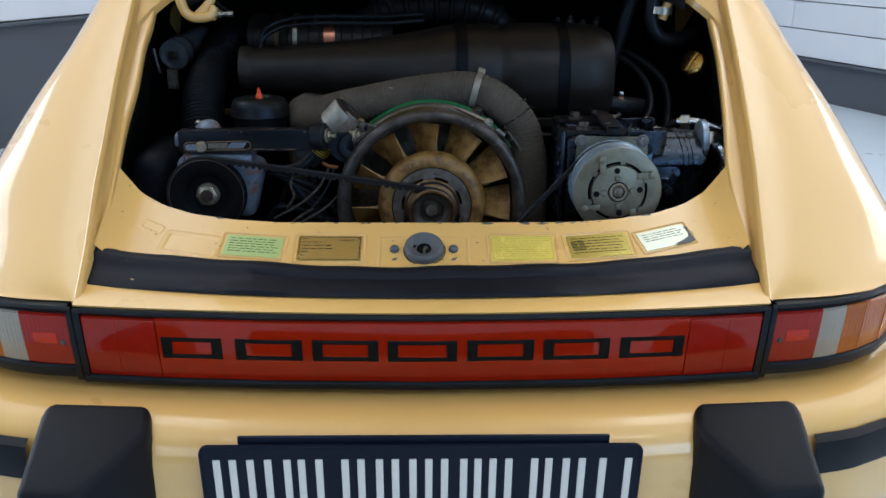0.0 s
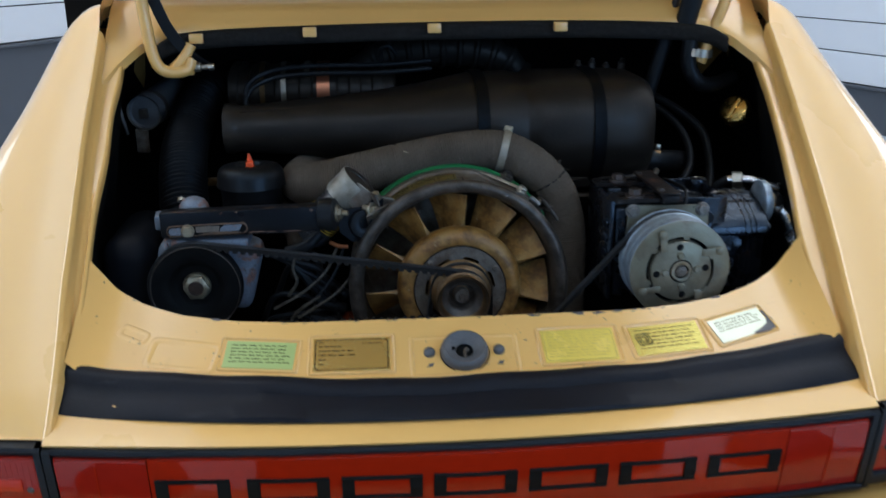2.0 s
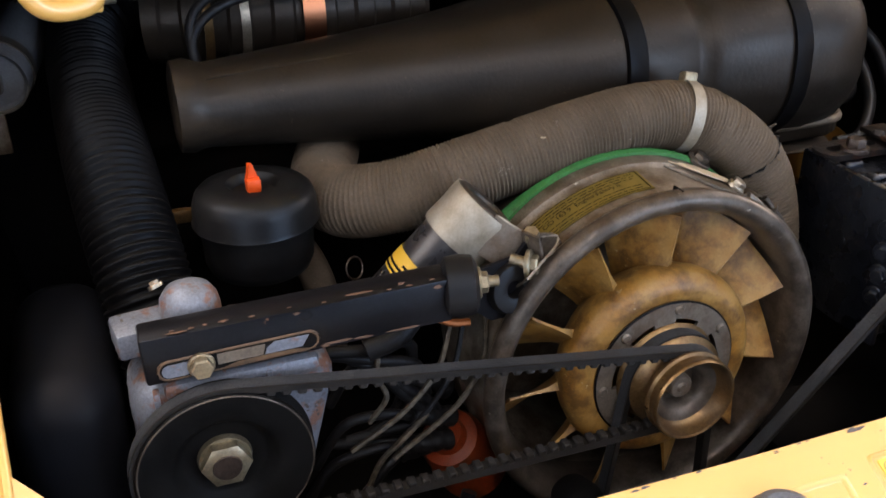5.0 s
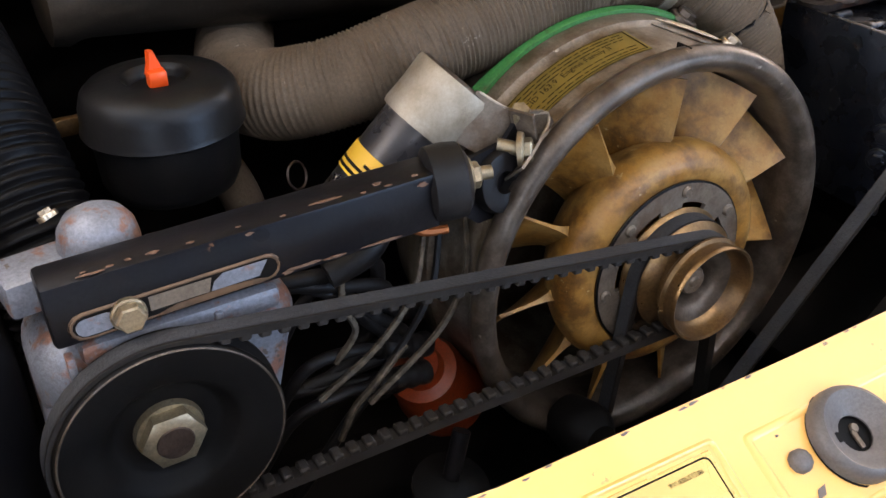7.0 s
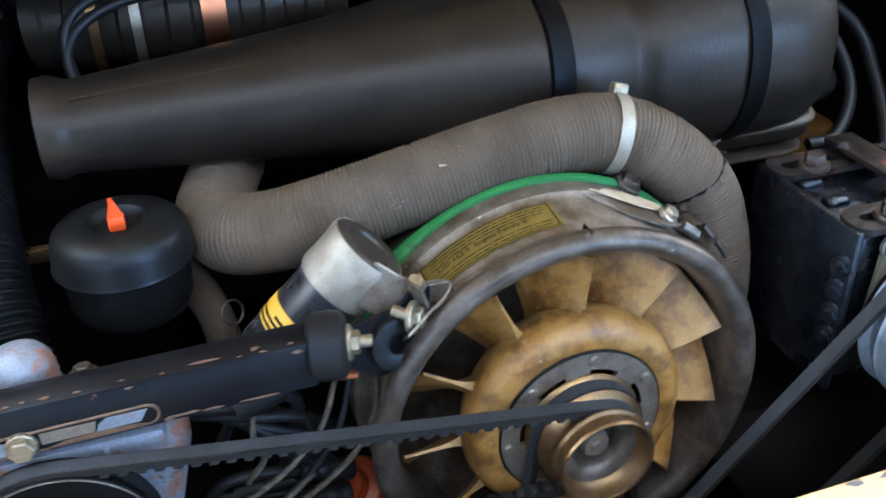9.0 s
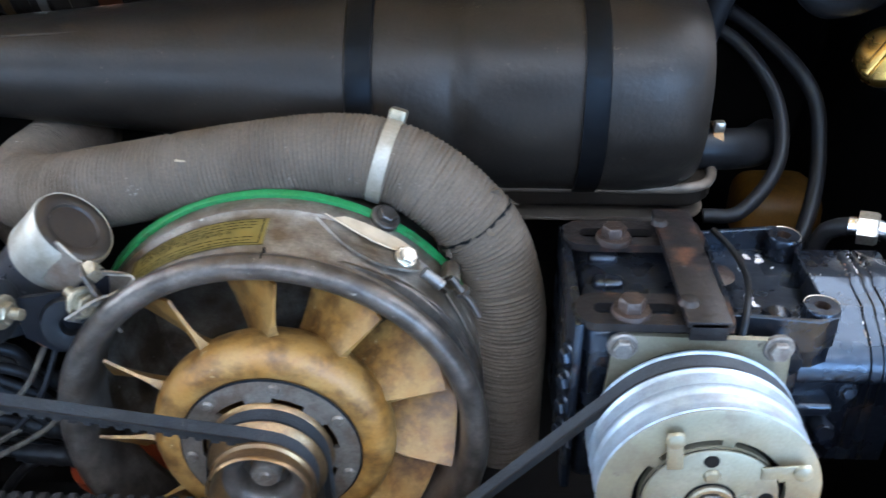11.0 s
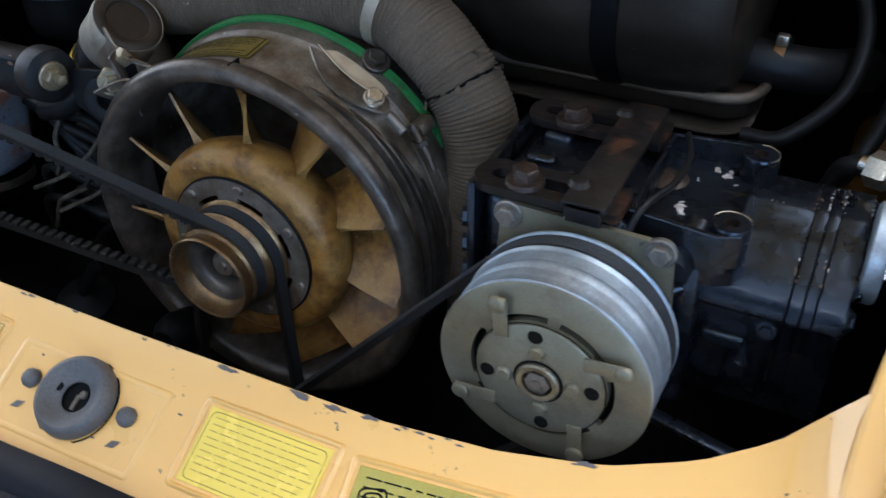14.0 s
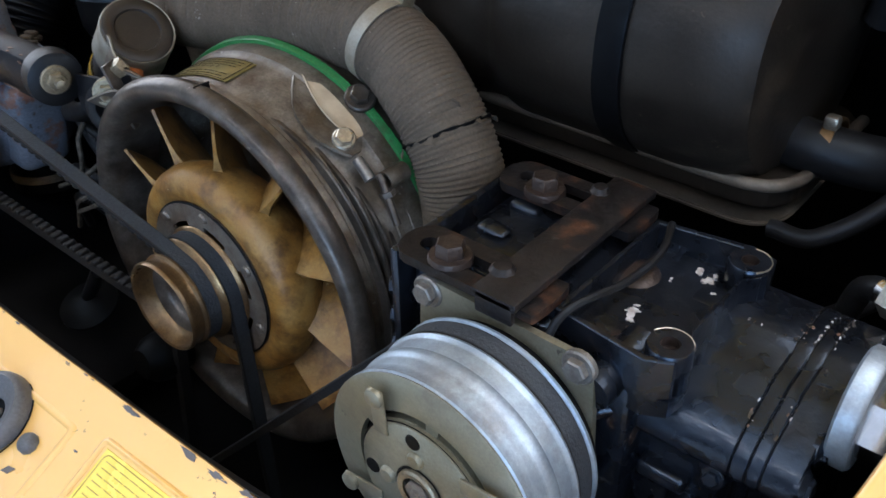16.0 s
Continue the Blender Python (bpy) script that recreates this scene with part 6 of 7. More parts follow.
for x, mt in ((-0.265, GOLD_ZINC), (-0.232, STEEL), (-0.195, STEEL)):
    part("duct_clamp", lathe([(0.0435, -0.004), (0.0452, -0.004), (0.0452, 0.004), (0.0435, 0.004)], (x, 0.543, 1.029), (1, 0, 0), 36, close=True), mt, throttle)
part("copper_sleeve", lathe([(0.0440, -0.010), (0.0462, -0.010), (0.0462, 0.010), (0.0440, 0.010)], (-0.170, 0.541, 1.028), (1, 0, 0), 36, close=True), material("copper_plate", (0.6, 0.25, 0.14), 0.3, 1.0, scale=30), throttle)
vac = thing("vacuum_lines", "pair of thin black rubber vacuum lines", "hose")
for dz, dy in ((0.0, 0.0), (0.011, 0.006)):
    part("vacuum_line", tube(smooth_path([(-0.275, 0.43 + dy, 0.98), (-0.285, 0.455 + dy, 1.03 + dz), (-0.25, 0.475 + dy, 1.055 + dz), (-0.18, 0.48 + dy, 1.062 + dz), (-0.08, 0.48 + dy, 1.062 + dz), (0.0, 0.49 + dy, 1.066 + dz)], 8), 0.0042, 10), RUBBER, vac)

resonator = thing("ribbed_intake_bow", "curved black ribbed intake pipe behind the air cleaner", "duct")
rp = resampled(smooth_path([(-0.125, 0.575, 1.030), (-0.10, 0.575, 1.062), (-0.05, 0.575, 1.082), (0.015, 0.575, 1.088), (0.08, 0.575, 1.084), (0.13, 0.575, 1.066), (0.16, 0.575, 1.03)], 8), 0.004)
part("bow_pipe", tube(rp, lambda i, f: (0.0335 if i % 7 < 2 else 0.0290) * (0.72 + 0.28 * math.sin(math.pi * min(max(f, 0.08), 0.92))), 24), RIBBED, resonator)
for x, h in ((0.245, 0.016), (0.268, 0.019), (0.292, 0.012), (0.318, 0.018)):
    part("hose_nipple", lathe([(0, h), (0.0035, h), (0.0045, h * 0.7), (0.0065, h * 0.6), (0.0065, 0)], (x, 0.545, 1.052), (0.1, 0, 1), 12), LIP_GREY, resonator)
part("wire_hook", tube(smooth_path([(-0.075, 0.50, 1.06), (-0.078, 0.48, 1.095), (-0.066, 0.47, 1.103), (-0.055, 0.475, 1.09)], 6), 0.0035, 8), RUBBER, resonator)

# looped cables at the right of the air cleaner
loops = thing("hose_loops", "black rubber lines looping beside the air cleaner", "hose")
part("line", tube(smooth_path([(0.31, 0.50, 1.01), (0.36, 0.47, 1.00), (0.392, 0.43, 0.965), (0.392, 0.39, 0.925), (0.36, 0.36, 0.895), (0.33, 0.36, 0.89)], 8), 0.006, 12), RUBBER, loops)
part("line", tube(smooth_path([(0.30, 0.52, 1.02), (0.36, 0.50, 1.015), (0.418, 0.44, 0.975), (0.426, 0.40, 0.93), (0.408, 0.35, 0.885), (0.375, 0.32, 0.86)], 8), 0.0065, 12), RUBBER, loops)
tagged(part("engine_tin", box((0.405, 0.485, 0.77), (0.485, 0.56, 0.838), 0.02, 4), YELLOW_TIN), "ochre painted engine tin", "engine tin")

filler = thing("oil_filler", "brass-coloured oil filler cap on a black neck", "filler cap")
part("cap", lathe([(0, 0.012), (0.019, 0.012), (0.0225, 0.010), (0.0245, 0.005), (0.0245, 0.0), (0.022, -0.004), (0, -0.004)], (0.474, 0.43, 0.998), (-0.62, -0.62, 0.45), 36), BRASS, filler)
part("cap_grip", moved(box((-0.019, -0.004, 0.011), (0.019, 0.004, 0.016), 0.0015), axis_pose((0.474, 0.43, 0.998), (-0.62, -0.62, 0.45)) @ pose(0, 0, 0, 0, 0, 70)), BRASS, filler)
part("neck", tube([Vector((0.476, 0.434, 0.995)), Vector((0.52, 0.475, 0.965))], 0.021, 20), RUBBER, filler)

relay = thing("fuel_filter", "grey-black cylindrical filter in a bracket on the bay wall", "filter")
FA = (-0.16, -0.98, -0.09)
part("filter_can", lathe([(0, 0.0), (0.022, 0.0), (0.0255, 0.003), (0.0265, 0.006), (0.0265, -0.125), (0.022, -0.13), (0, -0.13)], (-0.448, 0.478, 0.988), FA, 32), FILTER_GREY, relay)
part("filter_ring", lathe([(0.0267, -0.006), (0.0282, -0.006), (0.0282, 0.006), (0.0267, 0.006)], (-0.445, 0.50, 0.990), FA, 32, close=True), LIP_GREY, relay)
part("filter_window", moved(box((-0.006, -0.008, 0.0), (0.006, 0.006, 0.010), 0.001), axis_pose((-0.448, 0.476, 0.988), FA)), LIP_GREY, relay)
part("filter_rim", lathe([(0.0250, 0.0042), (0.0262, 0.0072), (0.0270, 0.0072), (0.0270, 0.0042)], (-0.448, 0.478, 0.988), FA, 32, 150, 200, close=True), STEEL, relay, "bright crimped rim")
part("filter_bracket", box((-0.466, 0.475, 0.925), (-0.446, 0.479, 0.962), 0.002), MAGNESIUM, relay, "pale bracket foot")
part("bracket_arm", tube([Vector((-0.484, 0.470, 0.998)), Vector((-0.480, 0.470, 0.975)), Vector((-0.476, 0.472, 0.955))], 0.003, 8), LIP_GREY, relay)
relay.location = (0.006, 0.0, 0.020)

# ---- distributor and leads ----
dist = thing("distributor", "orange-brown distributor cap with black ignition leads", "distributor")
part("distributor_cap", lathe([(0, 0.050), (0.014, 0.050), (0.016, 0.040), (0.024, 0.038), (0.027, 0.030), (0.0285, 0.0), (0.031, -0.004), (0.032, -0.03), (0, -0.03)], (-0.126, 0.240, 0.716), (-0.45, -0.35, 0.8), 28), ORANGE_DARK, dist)
part("vacuum_can", lathe([(0, 0.006), (0.008, 0.006), (0.020, 0.001), (0.026, -0.002), (0.026, -0.005), (0.012, -0.012), (0, -0.012)], (-0.165, 0.150, 0.715), (0.1, -0.3, 0.95), 24), BLACK_PULLEY, dist)
part("vacuum_stem", tube([Vector((-0.165, 0.152, 0.72)), Vector((-0.152, 0.160, 0.748))], 0.006, 10), BLACK_STEEL, dist)
part("side_can", lathe([(0, 0.02), (0.012, 0.019), (0.019, 0.010), (0.021, 0), (0.018, -0.02), (0, -0.02)], (-0.060, 0.150, 0.712), (0.0, -1, 0.2), 20), BLACK_PULLEY, dist)
for k, (b0, b1, end) in enumerate((((-0.143, 0.222, 0.772), (-0.182, 0.212, 0.790), (-0.235, 0.205, 0.800)), ((-0.148, 0.215, 0.755), (-0.190, 0.205, 0.768), (-0.245, 0.205, 0.765)),
                                   ((-0.150, 0.232, 0.742), (-0.185, 0.228, 0.740), (-0.225, 0.225, 0.700)), ((-0.140, 0.240, 0.785), (-0.170, 0.240, 0.812), (-0.215, 0.235, 0.832)))):
    b0, b1, end = Vector(b0), Vector(b1), Vector(end)
    bp_ = resampled([b0, b1], 0.0022)
    part("lead_boot", tube(bp_, lambda i, f: (0.0088 if i % 5 < 3 else 0.0078) * (1 - 0.22 * f), 16), RUBBER, dist, "ribbed rubber lead boot")
    part("ignition_lead", tube(smooth_path([b1, b1.lerp(end, 0.4) + Vector((0, -0.004, 0.008)), end, end + Vector((-0.02, 0.015, -0.045))], 7), 0.0040, 10), RUBBER, dist)
wires = thing("wiring", "loose braided and black wires beside the coil", "wires")
wr = random.Random(9)
STRANDS = [((-0.148, 0.212, 0.868), (-0.165, 0.200, 0.838), (-0.195, 0.192, 0.812), (-0.235, 0.190, 0.790)), ((-0.140, 0.208, 0.866), (-0.150, 0.198, 0.838), (-0.172, 0.190, 0.808), (-0.200, 0.188, 0.786)),
           ((-0.120, 0.208, 0.875), (-0.128, 0.198, 0.840), (-0.150, 0.190, 0.810), (-0.205, 0.185, 0.775)), ((-0.205, 0.215, 0.86), (-0.208, 0.205, 0.84), (-0.205, 0.20, 0.822), (-0.215, 0.20, 0.80)),
           ((-0.172, 0.195, 0.806), (-0.198, 0.187, 0.792), (-0.212, 0.185, 0.774), (-0.222, 0.188, 0.752))]
for k, pts in enumerate(STRANDS):
    wob = [Vector(q) + Vector((wr.uniform(-0.002, 0.002), wr.uniform(-0.003, 0.003), wr.uniform(-0.002, 0.002))) for q in pts]
    run = resampled(smooth_path(wob, 8), 0.0012)
    part("braided_wire", tube(run, lambda i, f: 0.0021, 10, wave=lambda i, a: 1 + 0.16 * math.sin(1.4 * i + 2 * a) * math.sin(1.4 * i - 2 * a)), BRAID if k != 1 else RUBBER, wires)
for k in range(5):
    part("black_wire", tube(smooth_path([(-0.255 + 0.012 * k, 0.215, 0.862 - 0.004 * k), (-0.215 + 0.006 * k, 0.212, 0.858 - 0.010 * k), (-0.175 + 0.006 * k, 0.222, 0.845 - 0.022 * k), (-0.19 - 0.012 * k, 0.235, 0.76)], 6), 0.0048 - 0.0005 * (k % 3), 10), RUBBER, wires)
part("wire_sleeve", tube(smooth_path([(-0.215, 0.205, 0.862), (-0.190, 0.205, 0.870), (-0.172, 0.212, 0.885)], 5), 0.0085, 14), RUBBER, wires)
part("copper_end", tube(smooth_path([(-0.158, 0.213, 0.872), (-0.147, 0.209, 0.868), (-0.134, 0.207, 0.867)], 5), 0.0030, 8), COPPER, wires)
part("wire_ring", lathe([(0.0085, 0.0009), (0.0094, 0), (0.0085, -0.0009), (0.0076, 0)], (-0.205, 0.265, 0.897), (0.5, -0.8, 0.3), 24, close=True), RUST_BOLT, wires)

# ---- air-conditioning compressor ----
ac = thing("compressor", "gloss black air-conditioning compressor with a zinc clutch and chipped paint", "compressor")


def turned(profile, n=72):
    """Turned about the clutch's axis; heights are the car's y."""
    return moved(lathe(profile, (0, 0, 0), (0, 1, 0), n), Matrix.Translation((CX, 0, CZ)))


def about(r, a, y):
    return Vector((CX + r * math.cos(radians(a)), y, CZ + r * math.sin(radians(a))))


part("crankcase", joined(box((0.212, 0.158, 0.800), (0.304, 0.262, 0.926), 0.008, 3), box((0.29, 0.160, 0.800), (0.348, 0.260, 0.910), 0.004, 2), lathe([(0, 0.0), (0.045, 0.0), (0.052, -0.01), (0.055, -0.03), (0, -0.03)], (CX, 0.150, CZ), REAR, 32)), COMPRESSOR, ac)
well = [(0.302, 0.166), (0.352, 0.160), (0.364, 0.166), (0.366, 0.178), (0.360, 0.190), (0.360, 0.24), (0.368, 0.250), (0.366, 0.266), (0.352, 0.270), (0.302, 0.262)]
def wall_loop(pts, z0, z1, t):
    """A low wall of thickness t round a closed outline."""
    n = len(pts)
    c = sum((Vector(q) for q in pts), Vector((0, 0))) / n
    rows = []
    for k in range(n + 1):
        q = Vector(pts[k % n])
        d = (q - c).normalized() * t
        rows.append([(*(q - d), z0), (*(q - d), z1 - 0.0006), (*(q - d * 0.7), z1), (*(q + d * 0.7), z1), (*(q + d), z1 - 0.0006), (*(q + d), z0)])
    bm = grid(rows)
    bmesh.ops.remove_doubles(bm, verts=bm.verts, dist=1e-6)
    return bm


# open-topped pocket: floor and rim
part("pocket_floor", moved(outline_plate(well, 0.02), Matrix.Translation((0, 0, 0.898))), COMPRESSOR, ac)
part("pocket_rim", wall_loop(well, 0.912, 0.9335, 0.0022), COMPRESSOR, ac)
for x, y in ((0.357, 0.174), (0.357, 0.257)):
    part("threaded_lug", lathe([(0.0048, 0.9350), (0.0105, 0.9350), (0.0113, 0.9335), (0.0113, 0.912), (0.0095, 0.904), (0.004, 0.899), (0.0, 0.898)], (x, y, 0), (0, 0, 1), 28), COMPRESSOR, ac)
    part("lug_rim", lathe([(0.0106, 0.9351), (0.0110, 0.9354), (0.0114, 0.9345), (0.0112, 0.9342)], (x, y, 0), (0, 0, 1), 20, 190 + 300 * (y > 0.2), 150, close=True), STEEL, ac, "bare-metal worn rim")
    part("lug_hole", lathe([(0, 0.930), (0.0046, 0.930), (0.0046, 0.9352)], (x, y, 0), (0, 0, 1), 14), RUST_BOLT, ac)
part("pocket_boss", lathe([(0, 0.004), (0.006, 0.004), (0.012, 0.002), (0.014, 0)], (0.307, 0.232, 0.9175), (0, 0, 1), 20), RUST_BOLT, ac)
BLOCK = [(0.272, 0.80), (0.272, 0.910), (0.268, 0.9165), (0.262, 0.9185), (0.233, 0.9185), (0.230, 0.9178), (0.226, 0.9150), (0.2065, 0.9132), (0.2035, 0.9122), (0.2000, 0.9092), (0.186, 0.9030), (0.178, 0.8980), (0.1725, 0.8920), (0.1700, 0.8860), (0.1695, 0.8800), (0.1715, 0.8765), (0.1790, 0.8740), (0.1810, 0.8710), (0.1830, 0.80)]


def extruded(profile, x0, x1, grow=0.0, soft=0.0005):
    """A casting slice: the profile in y and z drawn along x, its rims slightly rounded."""
    n = len(profile)
    c = sum((Vector(q) for q in profile), Vector((0, 0))) / n
    rows = []
    for x, d in ((x0, -soft), (x0 + soft, 0), (x1 - soft, 0), (x1, -soft)):
        row = []
        for q in profile:
            v = Vector(q) + (Vector(q) - c).normalized() * (grow + d)
            row.append((x, v.x, v.y))
        rows.append(row + [row[0]])
    bm = grid(rows)
    for row in (rows[0], rows[-1]):
        bm.faces.new([bm.verts.new(p) for p in row[:-1]])
    bmesh.ops.remove_doubles(bm, verts=bm.verts, dist=1e-6)
    return bm


def slab(name, x0, x1, grow, mat):
    return part(name, extruded(BLOCK, x0, x1, grow), mat, ac, smooth=32)


slab("cylinder_block", 0.340, 0.3958, 0.0, COMPRESSOR)
slab("valve_gasket", 0.3958, 0.3965, -0.0008, BLACK_PULLEY)
slab("valve_plate", 0.3965, 0.4038, 0.0004, COMPRESSOR)
slab("plate_gasket", 0.4038, 0.4044, -0.0007, BLACK_PULLEY)
slab("reed_plate", 0.4044, 0.4106, 0.0002, COMPRESSOR)
slab("head_gasket", 0.4106, 0.4112, -0.0007, BLACK_PULLEY)
slab("cylinder_head", 0.4112, 0.4270, 0.0004, COMPRESSOR)
part("lower_wall", joined(box((0.330, 0.176, 0.812), (0.394, 0.262, 0.884), 0.006, 3), box((0.325, 0.181, 0.806), (0.388, 0.262, 0.872), 0.008, 3)), COMPRESSOR, ac)
part("cast_boss", box((0.352, 0.166, 0.852), (0.378, 0.180, 0.862), 0.003, 3), COMPRESSOR, ac)
part("wall_bolt", bolt_mesh(0.0042, (0.388, 0.1755, 0.866), (0, -1, 0.2)), COMPRESSOR, ac)
part("cast_lug", lathe([(0, 0.012), (0.006, 0.012), (0.0075, 0.009), (0.0085, 0), (0, 0)], (0.376, 0.176, 0.838), (0, -1, 0.1), 18), COMPRESSOR, ac)
part("foot_bar", moved(box((-0.055, -0.005, -0.003), (0.05, 0.005, 0.003), 0.002), pose(0.352, 0.150, 0.792, 0, 6, -8)), COMPRESSOR, ac)
for y, z in ((0.262, 0.912), (0.236, 0.912), (0.212, 0.9075), (0.192, 0.9015), (0.178, 0.890)):
    part("head_bolt", bolt_mesh(0.0056, (0.4272, y, z - 0.004), (1, 0, 0.06)), COMPRESSOR, ac)
    part("bolt_boss", lathe([(0, 0.003), (0.006, 0.003), (0.0078, 0.001), (0.008, -0.012), (0, -0.012)], (0.4270, y, z - 0.004), (1, 0, 0), 18), COMPRESSOR, ac)
cr = random.Random(31)
for k in range(60):
    x, y, z, turn = cr.choice(((0.3958, None, 0.9187, 0), (0.4266, None, 0.9187, 0), (None, 0.2325, 0.9188, 0), (0.4030, None, 0.9187, 0), (0.4110, None, 0.9187, 0)))
    x = x or cr.uniform(0.365, 0.426)
    y = y or cr.uniform(0.234, 0.264)
    s = cr.uniform(0.0003, 0.0008)
    pts = [(s * cr.uniform(0.5, 1.0) * math.cos(a), s * cr.uniform(0.6, 2.2) * math.sin(a)) for a in (2 * math.pi * q / 7 for q in range(7))]
    part("paint_chip", moved(outline_plate(pts, 0.0004), Matrix.Translation((x + cr.uniform(-0.0004, 0.0004), y, z))), cr.choice((SCAR, LIP_GREY)), ac, smooth=0)
for k in range(34):
    x = cr.choice((0.3948, 0.3972, 0.4030, 0.4052, 0.4098, 0.4120, 0.4262))
    s = cr.choice((0.0003, 0.0004, 0.0005, 0.0006, 0.0010))
    pts = [(s * cr.uniform(0.4, 1.0) * math.cos(a), s * cr.uniform(0.7, 2.4) * math.sin(a)) for a in (2 * math.pi * q / 9 for q in range(9))]
    top = k % 2 == 0
    y = cr.uniform(0.235, 0.262) if top else cr.uniform(0.181, 0.199)
    at = (x + cr.uniform(-0.0006, 0.0006), y, 0.9188 if top else 0.9006 + (y - 0.181) * 0.455)
    part("paint_chip", moved(outline_plate(pts, 0.0004), pose(*at, 0 if top else 24, 0, 0)), cr.choice((SCAR, RUST_CHIP, LIP_GREY)), ac, smooth=0)
for y in (0.207, 0.238):
    part("cast_pad", box((0.222, y - 0.007, 0.920), (0.242, y + 0.006, 0.931), 0.004, 3), COMPRESSOR, ac)
part("front_snout", tube([Vector((0.336, 0.190, 0.914)), Vector((0.332, 0.150, 0.908))], 0.0105, 20), COMPRESSOR, ac)
part("cast_rib", tube([Vector((0.328, 0.158, 0.886)), Vector((0.352, 0.172, 0.898)), Vector((0.356, 0.176, 0.899))], lambda i, f: 0.0045 - 0.001 * f, 12), COMPRESSOR, ac)
for (x, y, z), s in (((0.323, 0.199, 0.9185), 0.0065), ((0.337, 0.249, 0.9185), 0.0075), ((0.348, 0.240, 0.9185), 0.0035), ((0.321, 0.208, 0.9186), 0.0022), ((0.326, 0.238, 0.9185), 0.0026), ((0.327, 0.191, 0.9185), 0.002)):
    pr = random.Random(int(x * 1e4))
    for q in range(5 if s > 0.005 else 2):
        u = s * pr.uniform(0.18, 0.62)
        at = (x + s * pr.uniform(-0.8, 0.8), y + s * pr.uniform(-0.8, 0.8), z + 0.00005 * q)
        part("paint_chip", moved(outline_plate([(u * pr.uniform(0.4, 1.2) * math.cos(a), u * pr.uniform(0.2, 0.8) * math.sin(a)) for a in (2 * math.pi * j / 23 for j in range(23))], 0.0006), Matrix.Translation(at) @ pose(0, 0, 0, 0, 0, pr.uniform(0, 180))), SCAR, ac, smooth=0)
part("thin_line", tube(smooth_path([(0.31, 0.262, 0.935), (0.318, 0.235, 0.934), (0.318, 0.20, 0.936), (0.309, 0.165, 0.937), (0.305, 0.153, 0.925), (0.305, 0.151, 0.905)], 6), 0.0022, 8), RUBBER, ac)
plate = part("mounting_plate", moved(outline_plate([(-0.052, 0.063), (-0.047, 0.069), (0.047, 0.067), (0.053, 0.061), (0.056, 0.0), (0.04, -0.04), (-0.04, -0.04), (-0.056, 0.0)], 0.004), Matrix.Translation((CX, 0.152, CZ)) @ pose(0, 0, 0, 90, 0, 0)), CLUTCH, ac, "zinc mounting plate")
for x in (0.234, 0.326):
    pb = part("plate_bolt", bolt_mesh(0.0066, (x, 0.1478, 0.9215), REAR, 1.4), BOLT_GREY, plate, "grey hexagon bolt with a washer")
    part("bolt_mark", lathe([(0.0022, 0.0), (0.0034, 0.0005), (0.0046, 0.0)], (x, 0.1478 - 0.0052, 0.9215), REAR, 16), BOLT_GREY, pb)
part("clutch_coil", turned([(0.0, 0.150), (0.058, 0.150), (0.060, 0.148), (0.060, 0.143), (0, 0.143)]), BLACK_PULLEY, ac)
part("clutch_pulley", turned([(0.040, 0.143), (0.0615, 0.143), (0.0645, 0.1415), (0.0645, 0.1400), (0.0585, 0.136), (0.0585, 0.130), (0.0640, 0.1265), (0.0645, 0.125), (0.0635, 0.1235), *[(0.0633 - 0.00022 * (q % 2), 0.1228 - 0.0008 * q) for q in range(13)], (0.0640, 0.1115), (0.0640, 0.108), (0.0632, 0.1065), *[(0.0631 - 0.0002 * (q % 2), 0.1056 - 0.0009 * q) for q in range(8)], (0.0635, 0.0955), (0.0640, 0.0925), (0.0630, 0.0915), (0.0600, 0.0918), (0.0595, 0.097), (0.03, 0.098)], 110), PULLEY_STEEL, ac, "scratched bright steel clutch pulley")
# armature: outer ring with six arc slots, inner disc, four skewed leaf springs
FACE = 0.0885
bm = bmesh.new()
radii = [0.012, 0.0395, 0.0435, 0.0615, 0.0640]
N = 144
vs = [[bm.verts.new((CX + r * math.cos(2 * math.pi * k / N), FACE + (0.0015 if r > 0.063 else 0), CZ + r * math.sin(2 * math.pi * k / N))) for k in range(N)] for r in radii]
for i in range(4):
    for k in range(N):
        if i == 1 and 5.5 < (360 * (k + 0.5) / N - 22) % 60 < 54.5:
            continue
        bm.faces.new((vs[i][k], vs[i][(k + 1) % N], vs[i + 1][(k + 1) % N], vs[i + 1][k]))
arm_ = part("armature", thick(bm, 0.0045), CLUTCH, ac, "olive zinc-plated clutch armature")
part("slot_floor", turned([(0.036, 0.0965), (0.047, 0.0965)], 64), BLACK_PULLEY, arm_)
part("armature_disc", turned([(0.010, FACE - 0.0040), (0.0372, FACE - 0.0040), (0.0385, FACE - 0.0030), (0.0388, FACE)], 72), CLUTCH, arm_)
part("disc_gap", turned([(0.0389, FACE - 0.0024), (0.0397, FACE - 0.0024)], 64), BLACK_PULLEY, arm_)
